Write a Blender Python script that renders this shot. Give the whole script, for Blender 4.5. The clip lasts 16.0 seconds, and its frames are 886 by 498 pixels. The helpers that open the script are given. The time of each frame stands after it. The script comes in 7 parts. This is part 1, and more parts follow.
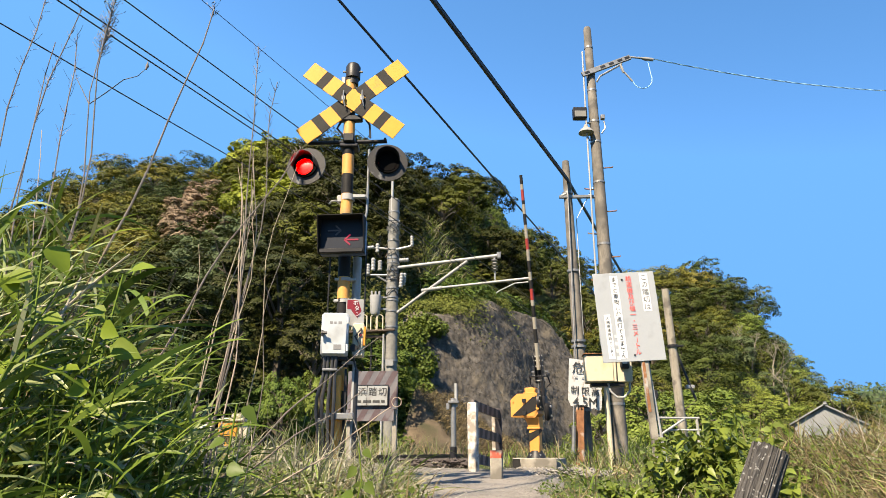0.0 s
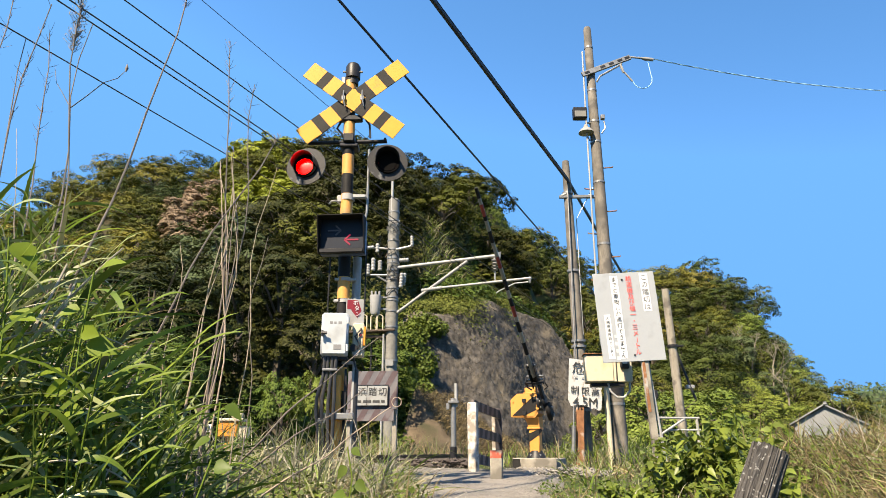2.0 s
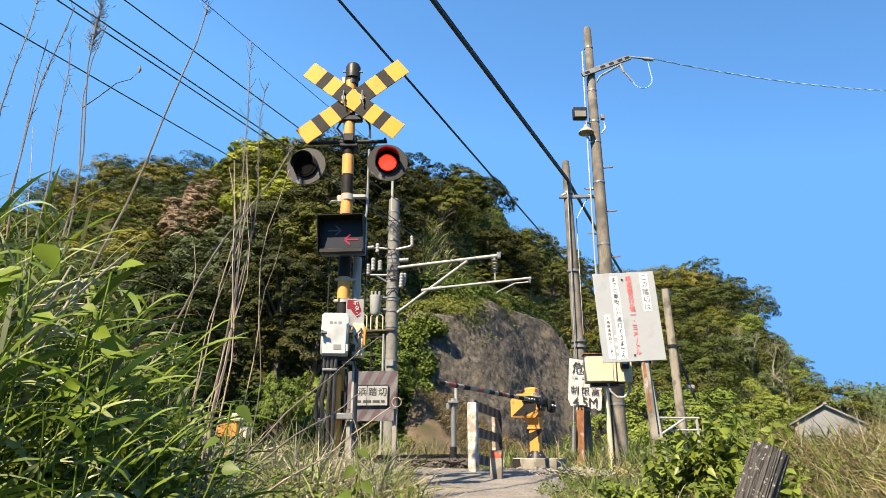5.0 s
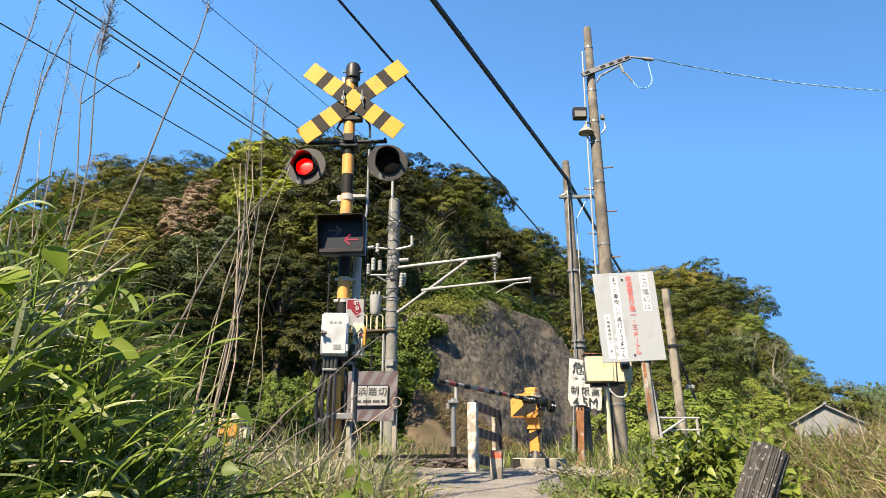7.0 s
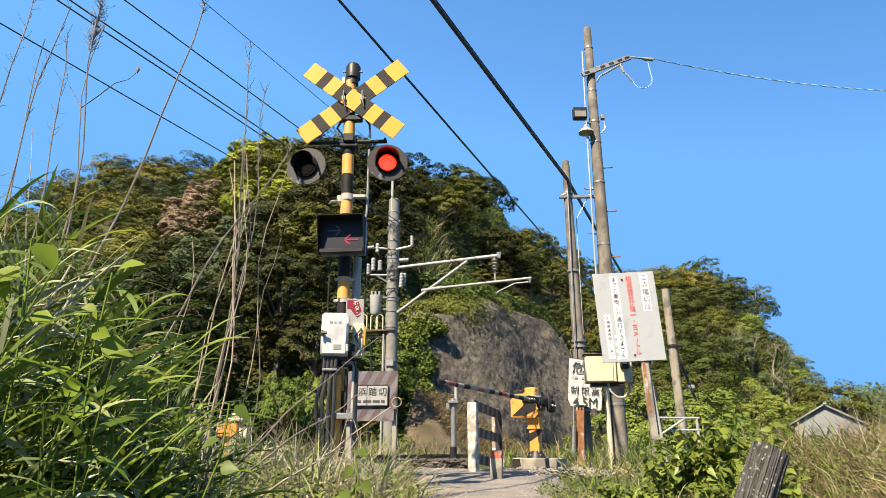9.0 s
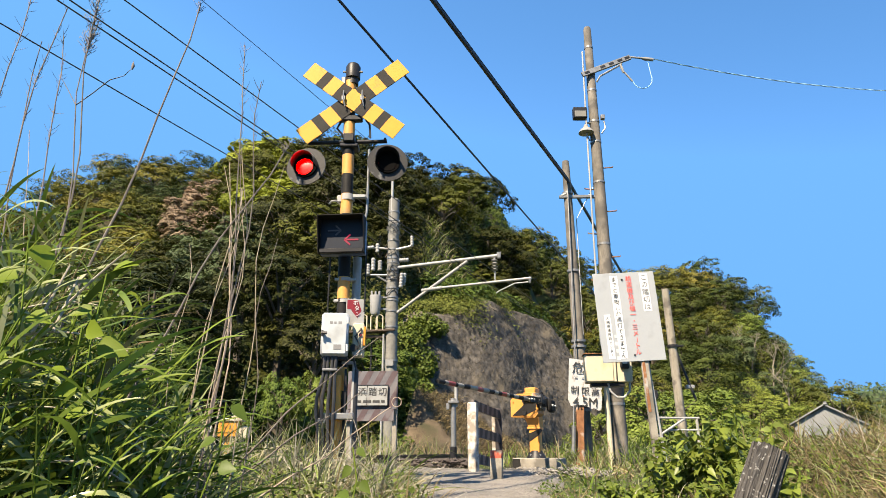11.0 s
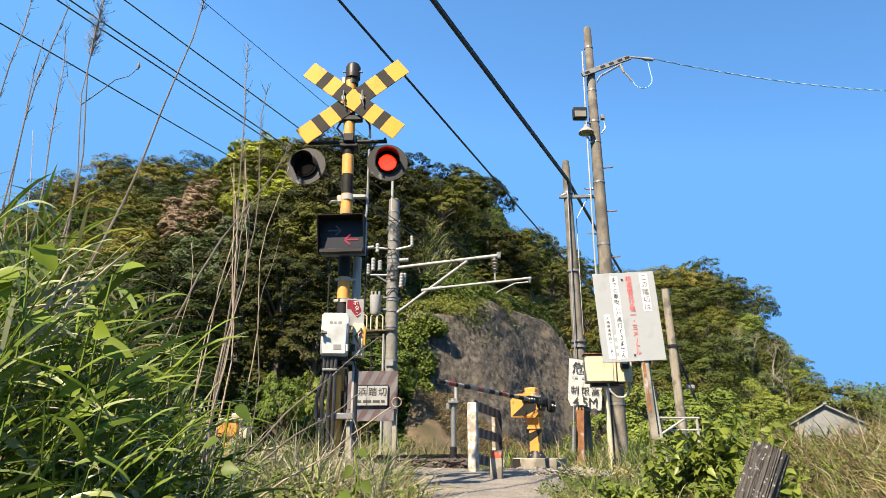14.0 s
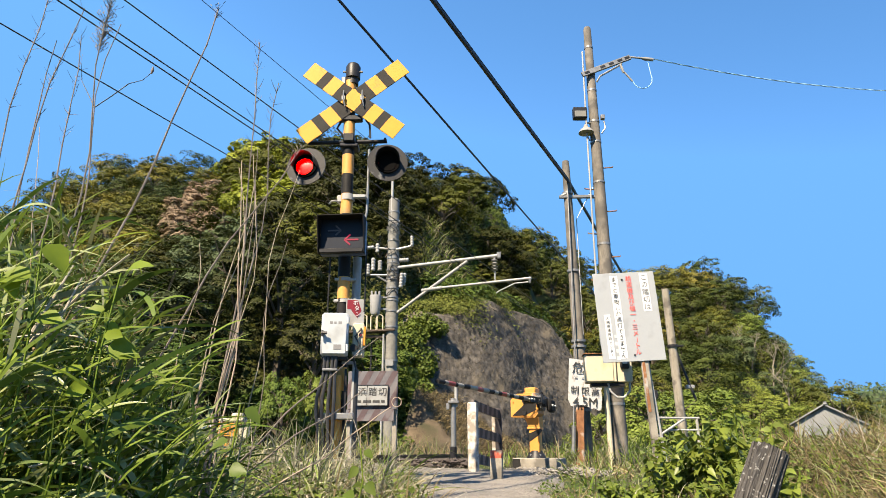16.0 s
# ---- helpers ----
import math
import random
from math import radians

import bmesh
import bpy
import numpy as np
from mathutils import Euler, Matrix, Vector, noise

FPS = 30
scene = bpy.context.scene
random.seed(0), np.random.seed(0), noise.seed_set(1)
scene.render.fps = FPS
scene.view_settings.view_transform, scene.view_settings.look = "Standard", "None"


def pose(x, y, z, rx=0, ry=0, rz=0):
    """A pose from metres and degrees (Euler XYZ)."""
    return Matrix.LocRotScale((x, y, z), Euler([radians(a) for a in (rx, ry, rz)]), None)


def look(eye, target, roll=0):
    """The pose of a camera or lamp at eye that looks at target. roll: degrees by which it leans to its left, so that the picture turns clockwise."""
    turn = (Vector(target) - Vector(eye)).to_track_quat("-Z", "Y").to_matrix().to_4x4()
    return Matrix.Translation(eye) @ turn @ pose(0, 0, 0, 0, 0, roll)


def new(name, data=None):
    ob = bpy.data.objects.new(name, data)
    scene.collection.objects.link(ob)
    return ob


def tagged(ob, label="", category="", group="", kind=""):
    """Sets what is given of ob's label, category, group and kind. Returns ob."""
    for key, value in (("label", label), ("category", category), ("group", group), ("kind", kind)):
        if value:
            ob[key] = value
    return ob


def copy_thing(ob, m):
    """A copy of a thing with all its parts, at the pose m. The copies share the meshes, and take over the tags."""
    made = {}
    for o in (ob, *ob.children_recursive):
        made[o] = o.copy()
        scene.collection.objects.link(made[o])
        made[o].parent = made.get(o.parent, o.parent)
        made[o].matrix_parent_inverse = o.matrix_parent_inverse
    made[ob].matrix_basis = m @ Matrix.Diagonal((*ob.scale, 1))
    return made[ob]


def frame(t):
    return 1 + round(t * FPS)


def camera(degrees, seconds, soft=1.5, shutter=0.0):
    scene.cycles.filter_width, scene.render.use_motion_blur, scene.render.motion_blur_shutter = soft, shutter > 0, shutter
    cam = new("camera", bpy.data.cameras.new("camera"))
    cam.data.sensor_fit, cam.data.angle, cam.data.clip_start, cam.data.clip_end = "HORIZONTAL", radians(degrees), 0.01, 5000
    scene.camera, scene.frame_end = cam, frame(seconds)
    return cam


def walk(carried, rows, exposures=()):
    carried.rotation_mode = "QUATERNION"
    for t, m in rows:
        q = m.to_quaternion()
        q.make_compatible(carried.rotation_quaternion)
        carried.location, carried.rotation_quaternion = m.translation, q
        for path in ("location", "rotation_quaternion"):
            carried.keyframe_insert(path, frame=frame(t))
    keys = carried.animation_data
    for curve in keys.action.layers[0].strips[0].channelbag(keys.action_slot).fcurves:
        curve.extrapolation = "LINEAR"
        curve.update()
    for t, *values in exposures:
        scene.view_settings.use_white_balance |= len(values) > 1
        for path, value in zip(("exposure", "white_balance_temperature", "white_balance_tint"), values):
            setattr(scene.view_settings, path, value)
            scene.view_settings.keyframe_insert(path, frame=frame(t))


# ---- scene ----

TRACK = Vector((0.399, 0.917, 0))      # the way the rails run
ACROSS = Vector((0.917, -0.399, 0))    # across the rails, to the road side

cam = camera(68.8, 16.0, soft=0.55)
EYE = pose(0, 0, 0.12, 90 + 17.36, 0, 0)
walk(cam, [(0, EYE), (16, EYE)], exposures=[(0, 1.75, 7700, 10), (16, 1.75, 7700, 10)])

# ---- world and sun ----
SUN_EL, SUN_AZ = 49.0, 213.2           # the sun's height, and its compass bearing (0 = +y, 90 = +x)
world = bpy.data.worlds.new("sky")
scene.world = world
world.use_nodes = True
nt = world.node_tree
sky = nt.nodes.new("ShaderNodeTexSky")
sky.sky_type = "NISHITA"
sky.sun_disc = False
sky.sun_elevation, sky.sun_rotation = radians(SUN_EL), radians(SUN_AZ)
sky.air_density, sky.dust_density, sky.ozone_density = 0.6, 0.0, 3.0
sky.altitude = 1500
nt.nodes["Background"].inputs["Strength"].default_value = 0.18
vivid = nt.nodes.new("ShaderNodeHueSaturation")     # the clear, deep blue of a dry day
vivid.inputs["Saturation"].default_value, vivid.inputs["Hue"].default_value = 1.19, 0.495
where = nt.nodes.new("ShaderNodeTexCoord")
lean = nt.nodes.new("ShaderNodeMapping")             # thin haze towards the sun's side: the clearest sky lies to the other
lean.inputs["Rotation"].default_value = (0, radians(-12.5), 0)
nt.links.new(where.outputs["Generated"], lean.inputs["Vector"])
nt.links.new(lean.outputs[0], sky.inputs["Vector"])
nt.links.new(sky.outputs[0], vivid.inputs["Color"])
clear = nt.nodes.new("ShaderNodeMix")                # dry air: the sky stays blue down to the horizon
clear.data_type, clear.blend_type = "RGBA", "DARKEN"
clear.inputs["Factor"].default_value = 1.0
clear.inputs["B"].default_value = (0.25, 0.845, 2.0, 1)
nt.links.new(vivid.outputs[0], clear.inputs["A"])
nt.links.new(clear.outputs["Result"], nt.nodes["Background"].inputs["Color"])
sun_data = bpy.data.lights.new("sun", "SUN")
sun_data.energy, sun_data.angle, sun_data.color = 4.4, radians(0.55), (1.0, 0.90, 0.77)
sun = new("sun", sun_data)
SUN_WAY = Vector((math.sin(radians(SUN_AZ)) * math.cos(radians(SUN_EL)), math.cos(radians(SUN_AZ)) * math.cos(radians(SUN_EL)), math.sin(radians(SUN_EL))))
sun.matrix_world = look(SUN_WAY * 50, (0, 0, 0))


# ---- materials ----
def surface(name, a, b, scale=8.0, rough=0.6, metal=0.0, bump=0.15, fine=60.0, stain=None, stain_scale=1.5, stain_amount=0.3, vary=0.0, through_light=0.0, island=0.0, spec=0.5, stretch=1.0):
    """Two tones mixed by noise, fine grain, an optional stain tone, relief; vary: tone change from object to object; island: from leaf to leaf."""
    m = bpy.data.materials.new(name)
    m.use_nodes = True
    t = m.node_tree
    n, l = t.nodes, t.links
    p = n["Principled BSDF"]
    geo = n.new("ShaderNodeTexCoord")
    big = n.new("ShaderNodeTexNoise")
    big.inputs["Scale"].default_value, big.inputs["Detail"].default_value = scale, 5
    small = n.new("ShaderNodeTexNoise")
    small.inputs["Scale"].default_value, small.inputs["Detail"].default_value = fine, 3
    along = n.new("ShaderNodeMapping")
    along.inputs["Scale"].default_value = (1, 1, stretch)
    l.new(geo.outputs["Object"], along.inputs["Vector"])
    for tex in (big, small):
        l.new(along.outputs[0], tex.inputs["Vector"])
    add = n.new("ShaderNodeMath")
    add.operation = "MULTIPLY_ADD"
    l.new(small.outputs["Fac"], add.inputs[0])
    add.inputs[1].default_value = 0.45
    l.new(big.outputs["Fac"], add.inputs[2])
    ramp = n.new("ShaderNodeMapRange")
    ramp.inputs["From Min"].default_value, ramp.inputs["From Max"].default_value = 0.45, 1.0
    l.new(add.outputs[0], ramp.inputs["Value"])
    mix = n.new("ShaderNodeMix")
    mix.data_type = "RGBA"
    mix.inputs["A"].default_value, mix.inputs["B"].default_value = (*a, 1), (*b, 1)
    l.new(ramp.outputs[0], mix.inputs["Factor"])
    out = mix.outputs["Result"]
    if stain:
        patch = n.new("ShaderNodeTexNoise")
        patch.inputs["Scale"].default_value, patch.inputs["Detail"].default_value = stain_scale, 6
        l.new(geo.outputs["Object"], patch.inputs["Vector"])
        edge = n.new("ShaderNodeMapRange")
        edge.inputs["From Min"].default_value, edge.inputs["From Max"].default_value = 0.62 - stain_amount * 0.4, 0.72 - stain_amount * 0.3
        l.new(patch.outputs["Fac"], edge.inputs["Value"])
        second = n.new("ShaderNodeMix")
        second.data_type = "RGBA"
        second.inputs["B"].default_value = (*stain, 1)
        l.new(out, second.inputs["A"])
        l.new(edge.outputs[0], second.inputs["Factor"])
        out = second.outputs["Result"]
    if vary or island:
        info, isl = n.new("ShaderNodeObjectInfo"), n.new("ShaderNodeNewGeometry")
        hsv = n.new("ShaderNodeHueSaturation")
        one = n.new("ShaderNodeMath")
        one.operation = "MULTIPLY_ADD"
        l.new(info.outputs["Random"], one.inputs[0])
        one.inputs[1].default_value, one.inputs[2].default_value = vary, 1 - vary / 2
        two = n.new("ShaderNodeMath")
        two.operation = "MULTIPLY_ADD"
        l.new(isl.outputs["Random Per Island"], two.inputs[0])
        two.inputs[1].default_value = island
        l.new(one.outputs[0], two.inputs[2])
        l.new(two.outputs[0], hsv.inputs["Value"])
        hue = n.new("ShaderNodeMath")
        hue.operation = "MULTIPLY_ADD"
        l.new(info.outputs["Random"], hue.inputs[0])
        hue.inputs[1].default_value, hue.inputs[2].default_value = -vary * 0.09, 0.5 + vary * 0.045
        l.new(hue.outputs[0], hsv.inputs["Hue"])
        l.new(out, hsv.inputs["Color"])
        out = hsv.outputs[0]
    l.new(out, p.inputs["Base Color"])
    p.inputs["Roughness"].default_value, p.inputs["Metallic"].default_value = rough, metal
    p.inputs["Specular IOR Level"].default_value = spec
    if bump:
        bp = n.new("ShaderNodeBump")
        bp.inputs["Strength"].default_value, bp.inputs["Distance"].default_value = bump, 0.02
        l.new(add.outputs[0], bp.inputs["Height"])
        l.new(bp.outputs[0], p.inputs["Normal"])
    if through_light:
        tr = n.new("ShaderNodeBsdfTranslucent")
        l.new(out, tr.inputs["Color"])
        both = n.new("ShaderNodeMixShader")
        both.inputs[0].default_value = through_light
        l.new(p.outputs[0], both.inputs[1])
        l.new(tr.outputs[0], both.inputs[2])
        l.new(both.outputs[0], n["Material Output"].inputs["Surface"])
    return m


def glow(name, colour, strength):
    m = bpy.data.materials.new(name)
    m.use_nodes = True
    p = m.node_tree.nodes["Principled BSDF"]
    p.inputs["Base Color"].default_value = (*[c * 0.08 for c in colour], 1)
    p.inputs["Emission Color"].default_value = (*colour, 1)
    p.inputs["Emission Strength"].default_value = strength
    p.inputs["Roughness"].default_value = 0.35
    return m


YELLOW = surface("yellow_paint", (0.546, 0.232, 0.0225), (0.619, 0.270, 0.030), 5, 0.5, bump=0.03, stain=(0.437, 0.209, 0.0364), stain_scale=9, stain_amount=0.02, spec=0.25)
YELLOW_POLE = surface("yellow_pole_paint", (0.491, 0.237, 0.0592), (0.564, 0.287, 0.0864), 7, 0.5, bump=0.05, stain=(0.364, 0.209, 0.0819), stain_scale=7, stain_amount=0.2, spec=0.25)
YELLOW_GATE = surface("orange_yellow_enamel", (0.470, 0.205, 0.045), (0.550, 0.254, 0.068), 4, 0.4, bump=0.03, stain=(0.382, 0.2, 0.0546), stain_scale=8, stain_amount=0.15, spec=0.3)
BLACK = surface("black_paint", (0.009, 0.009, 0.010), (0.022, 0.022, 0.024), 6, 0.45, bump=0.05, spec=0.25)
BLACK_BAND = surface("weathered_black_paint", (0.008, 0.0078, 0.0075), (0.020, 0.019, 0.018), 6, 0.6, bump=0.05, spec=0.15)
SOOT = surface("matt_black", (0.006, 0.006, 0.006), (0.014, 0.013, 0.013), 6, 0.8, bump=0.03, spec=0.2)
PLATE = surface("grey_black_plate", (0.0182, 0.0182, 0.0191), (0.0328, 0.0328, 0.0337), 5, 0.6, bump=0.05, stain=(0.182, 0.182, 0.177), stain_scale=6, stain_amount=0.05, spec=0.25)
RUBBER = surface("black_rubber", (0.012, 0.012, 0.013), (0.03, 0.03, 0.03), 20, 0.5, bump=0.05)
GALV = surface("galvanised_steel", (0.165, 0.167, 0.167), (0.266, 0.266, 0.259), 14, 0.45, 0.55, bump=0.05)
GREY_PAINT = surface("pale_grey_paint", (0.228, 0.231, 0.228), (0.304, 0.308, 0.301), 5, 0.5, bump=0.03, stain=(0.228, 0.222, 0.203), stain_scale=5, stain_amount=0.15)
WHITE_BOX = surface("white_enamel", (0.35, 0.378, 0.391), (0.4, 0.432, 0.446), 5, 0.4, bump=0.02, stain=(0.3, 0.314, 0.314), stain_scale=4, stain_amount=0.2)
SIGN_WHITE = surface("sign_white", (0.272, 0.290, 0.302), (0.305, 0.322, 0.335), 3, 0.4, bump=0.01, stain=(0.245, 0.260, 0.268), stain_scale=3, stain_amount=0.2)
CHIPPED_WHITE = surface("chipped_sign_white", (0.351, 0.356, 0.351), (0.419, 0.423, 0.419), 4, 0.5, bump=0.02, stain=(0.251, 0.226, 0.201), stain_scale=14, stain_amount=0.12)
STRIP_WHITE = surface("bright_white_strip", (0.601, 0.61, 0.61), (0.655, 0.664, 0.664), 5, 0.4, bump=0.01)
INK = surface("black_ink", (0.02, 0.02, 0.02), (0.035, 0.035, 0.035), 9, 0.6, bump=0.0)
INK_RED = surface("red_ink", (0.60, 0.06, 0.05), (0.70, 0.10, 0.08), 9, 0.5, bump=0.0)
BOARD_GREY = surface("grey_white_board", (0.222, 0.232, 0.228), (0.266, 0.276, 0.272), 6, 0.5, bump=0.01, stain=(0.186, 0.178, 0.167), stain_scale=9, stain_amount=0.2)
INK_FADED = surface("half_faded_ink", (0.15, 0.15, 0.15), (0.24, 0.24, 0.24), 9, 0.6, bump=0.0)
INK_PALE = surface("faded_ink", (0.38, 0.38, 0.38), (0.5, 0.5, 0.5), 9, 0.6, bump=0.0)
CREAM = surface("cream_enamel", (0.43, 0.375, 0.268), (0.485, 0.43, 0.318), 4, 0.45, bump=0.02, stain=(0.40, 0.335, 0.225), stain_scale=4, stain_amount=0.15)
CONCRETE = surface("pole_concrete", (0.0774, 0.0692, 0.0582), (0.196, 0.176, 0.148), 9, 0.85, bump=0.3, stain=(0.0774, 0.071, 0.0619), stain_scale=3.5, stain_amount=0.4, stretch=0.25)
CONCRETE_GREY = surface("grey_mast_concrete", (0.103, 0.101, 0.091), (0.206, 0.2, 0.179), 7, 0.8, bump=0.2, stain=(0.143, 0.143, 0.134), stain_scale=3, stain_amount=0.35)
POLE_WOOD = surface("bleached_pole_wood", (0.13, 0.115, 0.09), (0.27, 0.245, 0.20), 12, 0.9, bump=0.3, stain=(0.10, 0.09, 0.075), stain_scale=4, stain_amount=0.3, stretch=0.15)
FOUNDATION = surface("weathered_foundation", (0.19, 0.171, 0.139), (0.291, 0.266, 0.222), 7, 0.9, bump=0.4, stain=(0.126, 0.114, 0.0946), stain_scale=4, stain_amount=0.4)
WHITE_POST = surface("chipped_white_paint", (0.40, 0.365, 0.315), (0.56, 0.525, 0.475), 9, 0.8, bump=0.3, stain=(0.24, 0.205, 0.165), stain_scale=11, stain_amount=0.45)
RED_FADED = surface("faded_red_paint", (0.317, 0.0443, 0.0253), (0.393, 0.0824, 0.0443), 9, 0.7, bump=0.2, stain=(0.253, 0.19, 0.139), stain_scale=14, stain_amount=0.3)
RUST = surface("rusty_steel", (0.126, 0.0475, 0.019), (0.266, 0.12, 0.0507), 12, 0.85, bump=0.3, stain=(0.317, 0.298, 0.266), stain_scale=5, stain_amount=0.15)
STRIPE_WHITE = surface("faded_white_stripe", (0.0683, 0.0664, 0.0755), (0.114, 0.109, 0.123), 8, 0.7, bump=0.05, stain=(0.118, 0.109, 0.114), stain_scale=6, stain_amount=0.3)
STRIPE_RED = surface("faded_maroon_stripe", (0.0501, 0.0309, 0.0364), (0.0801, 0.051, 0.0564), 8, 0.7, bump=0.05, stain=(0.109, 0.091, 0.0955), stain_scale=7, stain_amount=0.2)
STRIPE_RAIL = surface("faded_pale_stripe", (0.10, 0.082, 0.078), (0.16, 0.135, 0.125), 8, 0.7, bump=0.05)
STRIPE_DARK = surface("faded_black_stripe", (0.0216, 0.0172, 0.0194), (0.043, 0.0366, 0.0366), 8, 0.7, bump=0.05)
RED_BAND = surface("red_reflective_band", (0.209, 0.019, 0.0126), (0.266, 0.0285, 0.019), 8, 0.45, bump=0.02)
ARM_CREAM = surface("cream_white_band", (0.19, 0.171, 0.133), (0.266, 0.244, 0.197), 8, 0.5, bump=0.02)
BLUE_SIDE = surface("dark_blue_enamel", (0.0126, 0.0317, 0.0886), (0.0222, 0.0507, 0.126), 5, 0.35, bump=0.02)
HOOD = surface("glossy_black_hood", (0.016, 0.015, 0.015), (0.026, 0.024, 0.024), 6, 0.28, bump=0.01, spec=0.5)
VOID = surface("deep_black", (0.0025, 0.0025, 0.0025), (0.005, 0.0045, 0.0045), 6, 0.9, bump=0.0, spec=0.05)
SCREEN = surface("smoked_screen", (0.008, 0.010, 0.016), (0.014, 0.018, 0.027), 3, 0.45, bump=0.0, spec=0.2)
SCREEN_MARK = surface("unlit_arrow", (0.05, 0.04, 0.045), (0.08, 0.065, 0.07), 9, 0.5, bump=0.0)
ORANGE = surface("orange_plastic", (0.475, 0.177, 0.0126), (0.539, 0.228, 0.0253), 6, 0.45, bump=0.02)
RED_SIGN = surface("red_sign_paint", (0.165, 0.0114, 0.0177), (0.216, 0.019, 0.0222), 6, 0.4, bump=0.01)
PORCELAIN = surface("white_porcelain", (0.205, 0.205, 0.199), (0.256, 0.256, 0.246), 9, 0.25, bump=0.0)
CABLE = surface("cable_sheath", (0.006, 0.009, 0.018), (0.014, 0.020, 0.038), 20, 0.5, bump=0.0)
WIRE = surface("dark_copper_wire", (0.0253, 0.0222, 0.0222), (0.057, 0.0475, 0.0443), 20, 0.5, 0.4, bump=0.0)
BLUE_WIRE = surface("pale_blue_wire", (0.309, 0.546, 0.692), (0.4, 0.637, 0.764), 20, 0.5, bump=0.0)
ASPHALT = surface("worn_asphalt", (0.0443, 0.0405, 0.0361), (0.209, 0.193, 0.171), 26, 0.95, bump=0.9, fine=90, stain=(0.177, 0.158, 0.133), stain_scale=1.6, stain_amount=0.35)
GROUND = surface("weedy_soil", (0.0194, 0.0176, 0.00905), (0.0606, 0.0515, 0.0254), 1.4, 0.95, bump=0.6, fine=14, stain=(0.0303, 0.0454, 0.0121), stain_scale=0.35, stain_amount=0.6, spec=0.2)
ROCK = surface("dark_cliff_rock", (0.022, 0.0195, 0.017), (0.150, 0.134, 0.114), 3.2, 0.95, bump=1.0, fine=19, stain=(0.14, 0.118, 0.088), stain_scale=0.45, stain_amount=0.2, spec=0.2)
EARTH = surface("dry_brown_earth", (0.042, 0.032, 0.021), (0.135, 0.104, 0.070), 2.2, 0.95, bump=1.0, fine=22, stain=(0.045, 0.042, 0.024), stain_scale=1.1, stain_amount=0.35, spec=0.2)
STONE = surface("brown_ballast", (0.019, 0.0152, 0.0129), (0.0568, 0.0456, 0.038), 9, 0.9, bump=0.3, vary=0.3, island=0.5)
GRAVEL = surface("pale_gravel", (0.076, 0.0697, 0.0602), (0.216, 0.197, 0.171), 9, 0.9, bump=0.2, island=0.6)
RAIL = surface("rail_steel", (0.0633, 0.038, 0.0253), (0.126, 0.0824, 0.057), 12, 0.6, 0.5, bump=0.1)
SLEEPER = surface("old_sleeper_wood", (0.0443, 0.0317, 0.0222), (0.0886, 0.0633, 0.0475), 8, 0.9, bump=0.3)
OLD_WOOD = surface("grey_split_wood", (0.004, 0.004, 0.004), (0.105, 0.098, 0.092), 75, 0.95, bump=1.0, fine=230, stain=(0.30, 0.30, 0.285), stain_scale=95, stain_amount=0.06, stretch=0.10)
BARK = surface("bark", (0.0303, 0.0242, 0.0182), (0.0966, 0.0787, 0.0606), 5, 0.9, bump=0.5)
BARE_WOOD = surface("bleached_branch", (0.139, 0.12, 0.0983), (0.228, 0.203, 0.171), 5, 0.9, bump=0.2)
ROOF = surface("grey_roof_sheet", (0.135, 0.143, 0.148), (0.19, 0.20, 0.206), 0.8, 0.7, bump=0.1, stain=(0.105, 0.112, 0.118), stain_scale=0.6, stain_amount=0.3)


def leafy(name, a, b, scale=0.6, vary=0.5, island=0.5, light=0.12, rough=0.55, spec=0.12):
    return surface(name, a, b, scale, rough, bump=0.0, fine=3.0, vary=vary, island=island, through_light=light, spec=spec)


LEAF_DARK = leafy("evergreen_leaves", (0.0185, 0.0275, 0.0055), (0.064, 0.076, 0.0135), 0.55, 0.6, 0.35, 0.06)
# darker copy of LEAF_DARK: shade on the nearer slopes put into the leaf colour
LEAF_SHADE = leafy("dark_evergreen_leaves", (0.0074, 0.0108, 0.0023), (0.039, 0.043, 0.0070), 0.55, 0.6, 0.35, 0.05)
LEAF_GOLD = leafy("golden_new_leaves", (0.028, 0.0345, 0.0055), (0.088, 0.094, 0.0135), 0.55, 0.45, 0.35, 0.08)
LEAF_AMBER = leafy("amber_new_leaves", (0.050, 0.050, 0.0085), (0.138, 0.133, 0.020), 0.55, 0.45, 0.35, 0.08)
LEAF_GREEN = leafy("fresh_green_leaves", (0.030, 0.053, 0.0085), (0.078, 0.107, 0.021), 0.6, 0.4, 0.4)
LEAF_LIGHT = leafy("light_green_leaves", (0.057, 0.084, 0.0145), (0.134, 0.168, 0.033), 0.6, 0.4, 0.4)
LEAF_BRIGHT = leafy("bright_yellow_green_leaves", (0.108, 0.132, 0.0145), (0.205, 0.230, 0.031), 0.6, 0.1, 0.5)
LEAF_GREY = leafy("grey_green_leaves", (0.0303, 0.0472, 0.0182), (0.0696, 0.0905, 0.0393), 0.6, 0.3, 0.6)
LEAF_BROWN = leafy("withered_leaves", (0.12, 0.086, 0.057), (0.255, 0.19, 0.13), 0.7, 0.2)
LEAF_IVY = leafy("ivy_leaves", (0.044, 0.056, 0.0105), (0.104, 0.114, 0.025), 0.9, 0.2)
GRASS = leafy("grass_blades", (0.0441, 0.0739, 0.00904), (0.131, 0.172, 0.0288), 5.0, 0.2, 1.1, 0.42, 0.45, spec=0.18)
GRASS_DEEP = leafy("deep_green_blades", (0.026, 0.046, 0.007), (0.072, 0.104, 0.018), 5.0, 0.2, 0.9, 0.3, 0.45, spec=0.18)
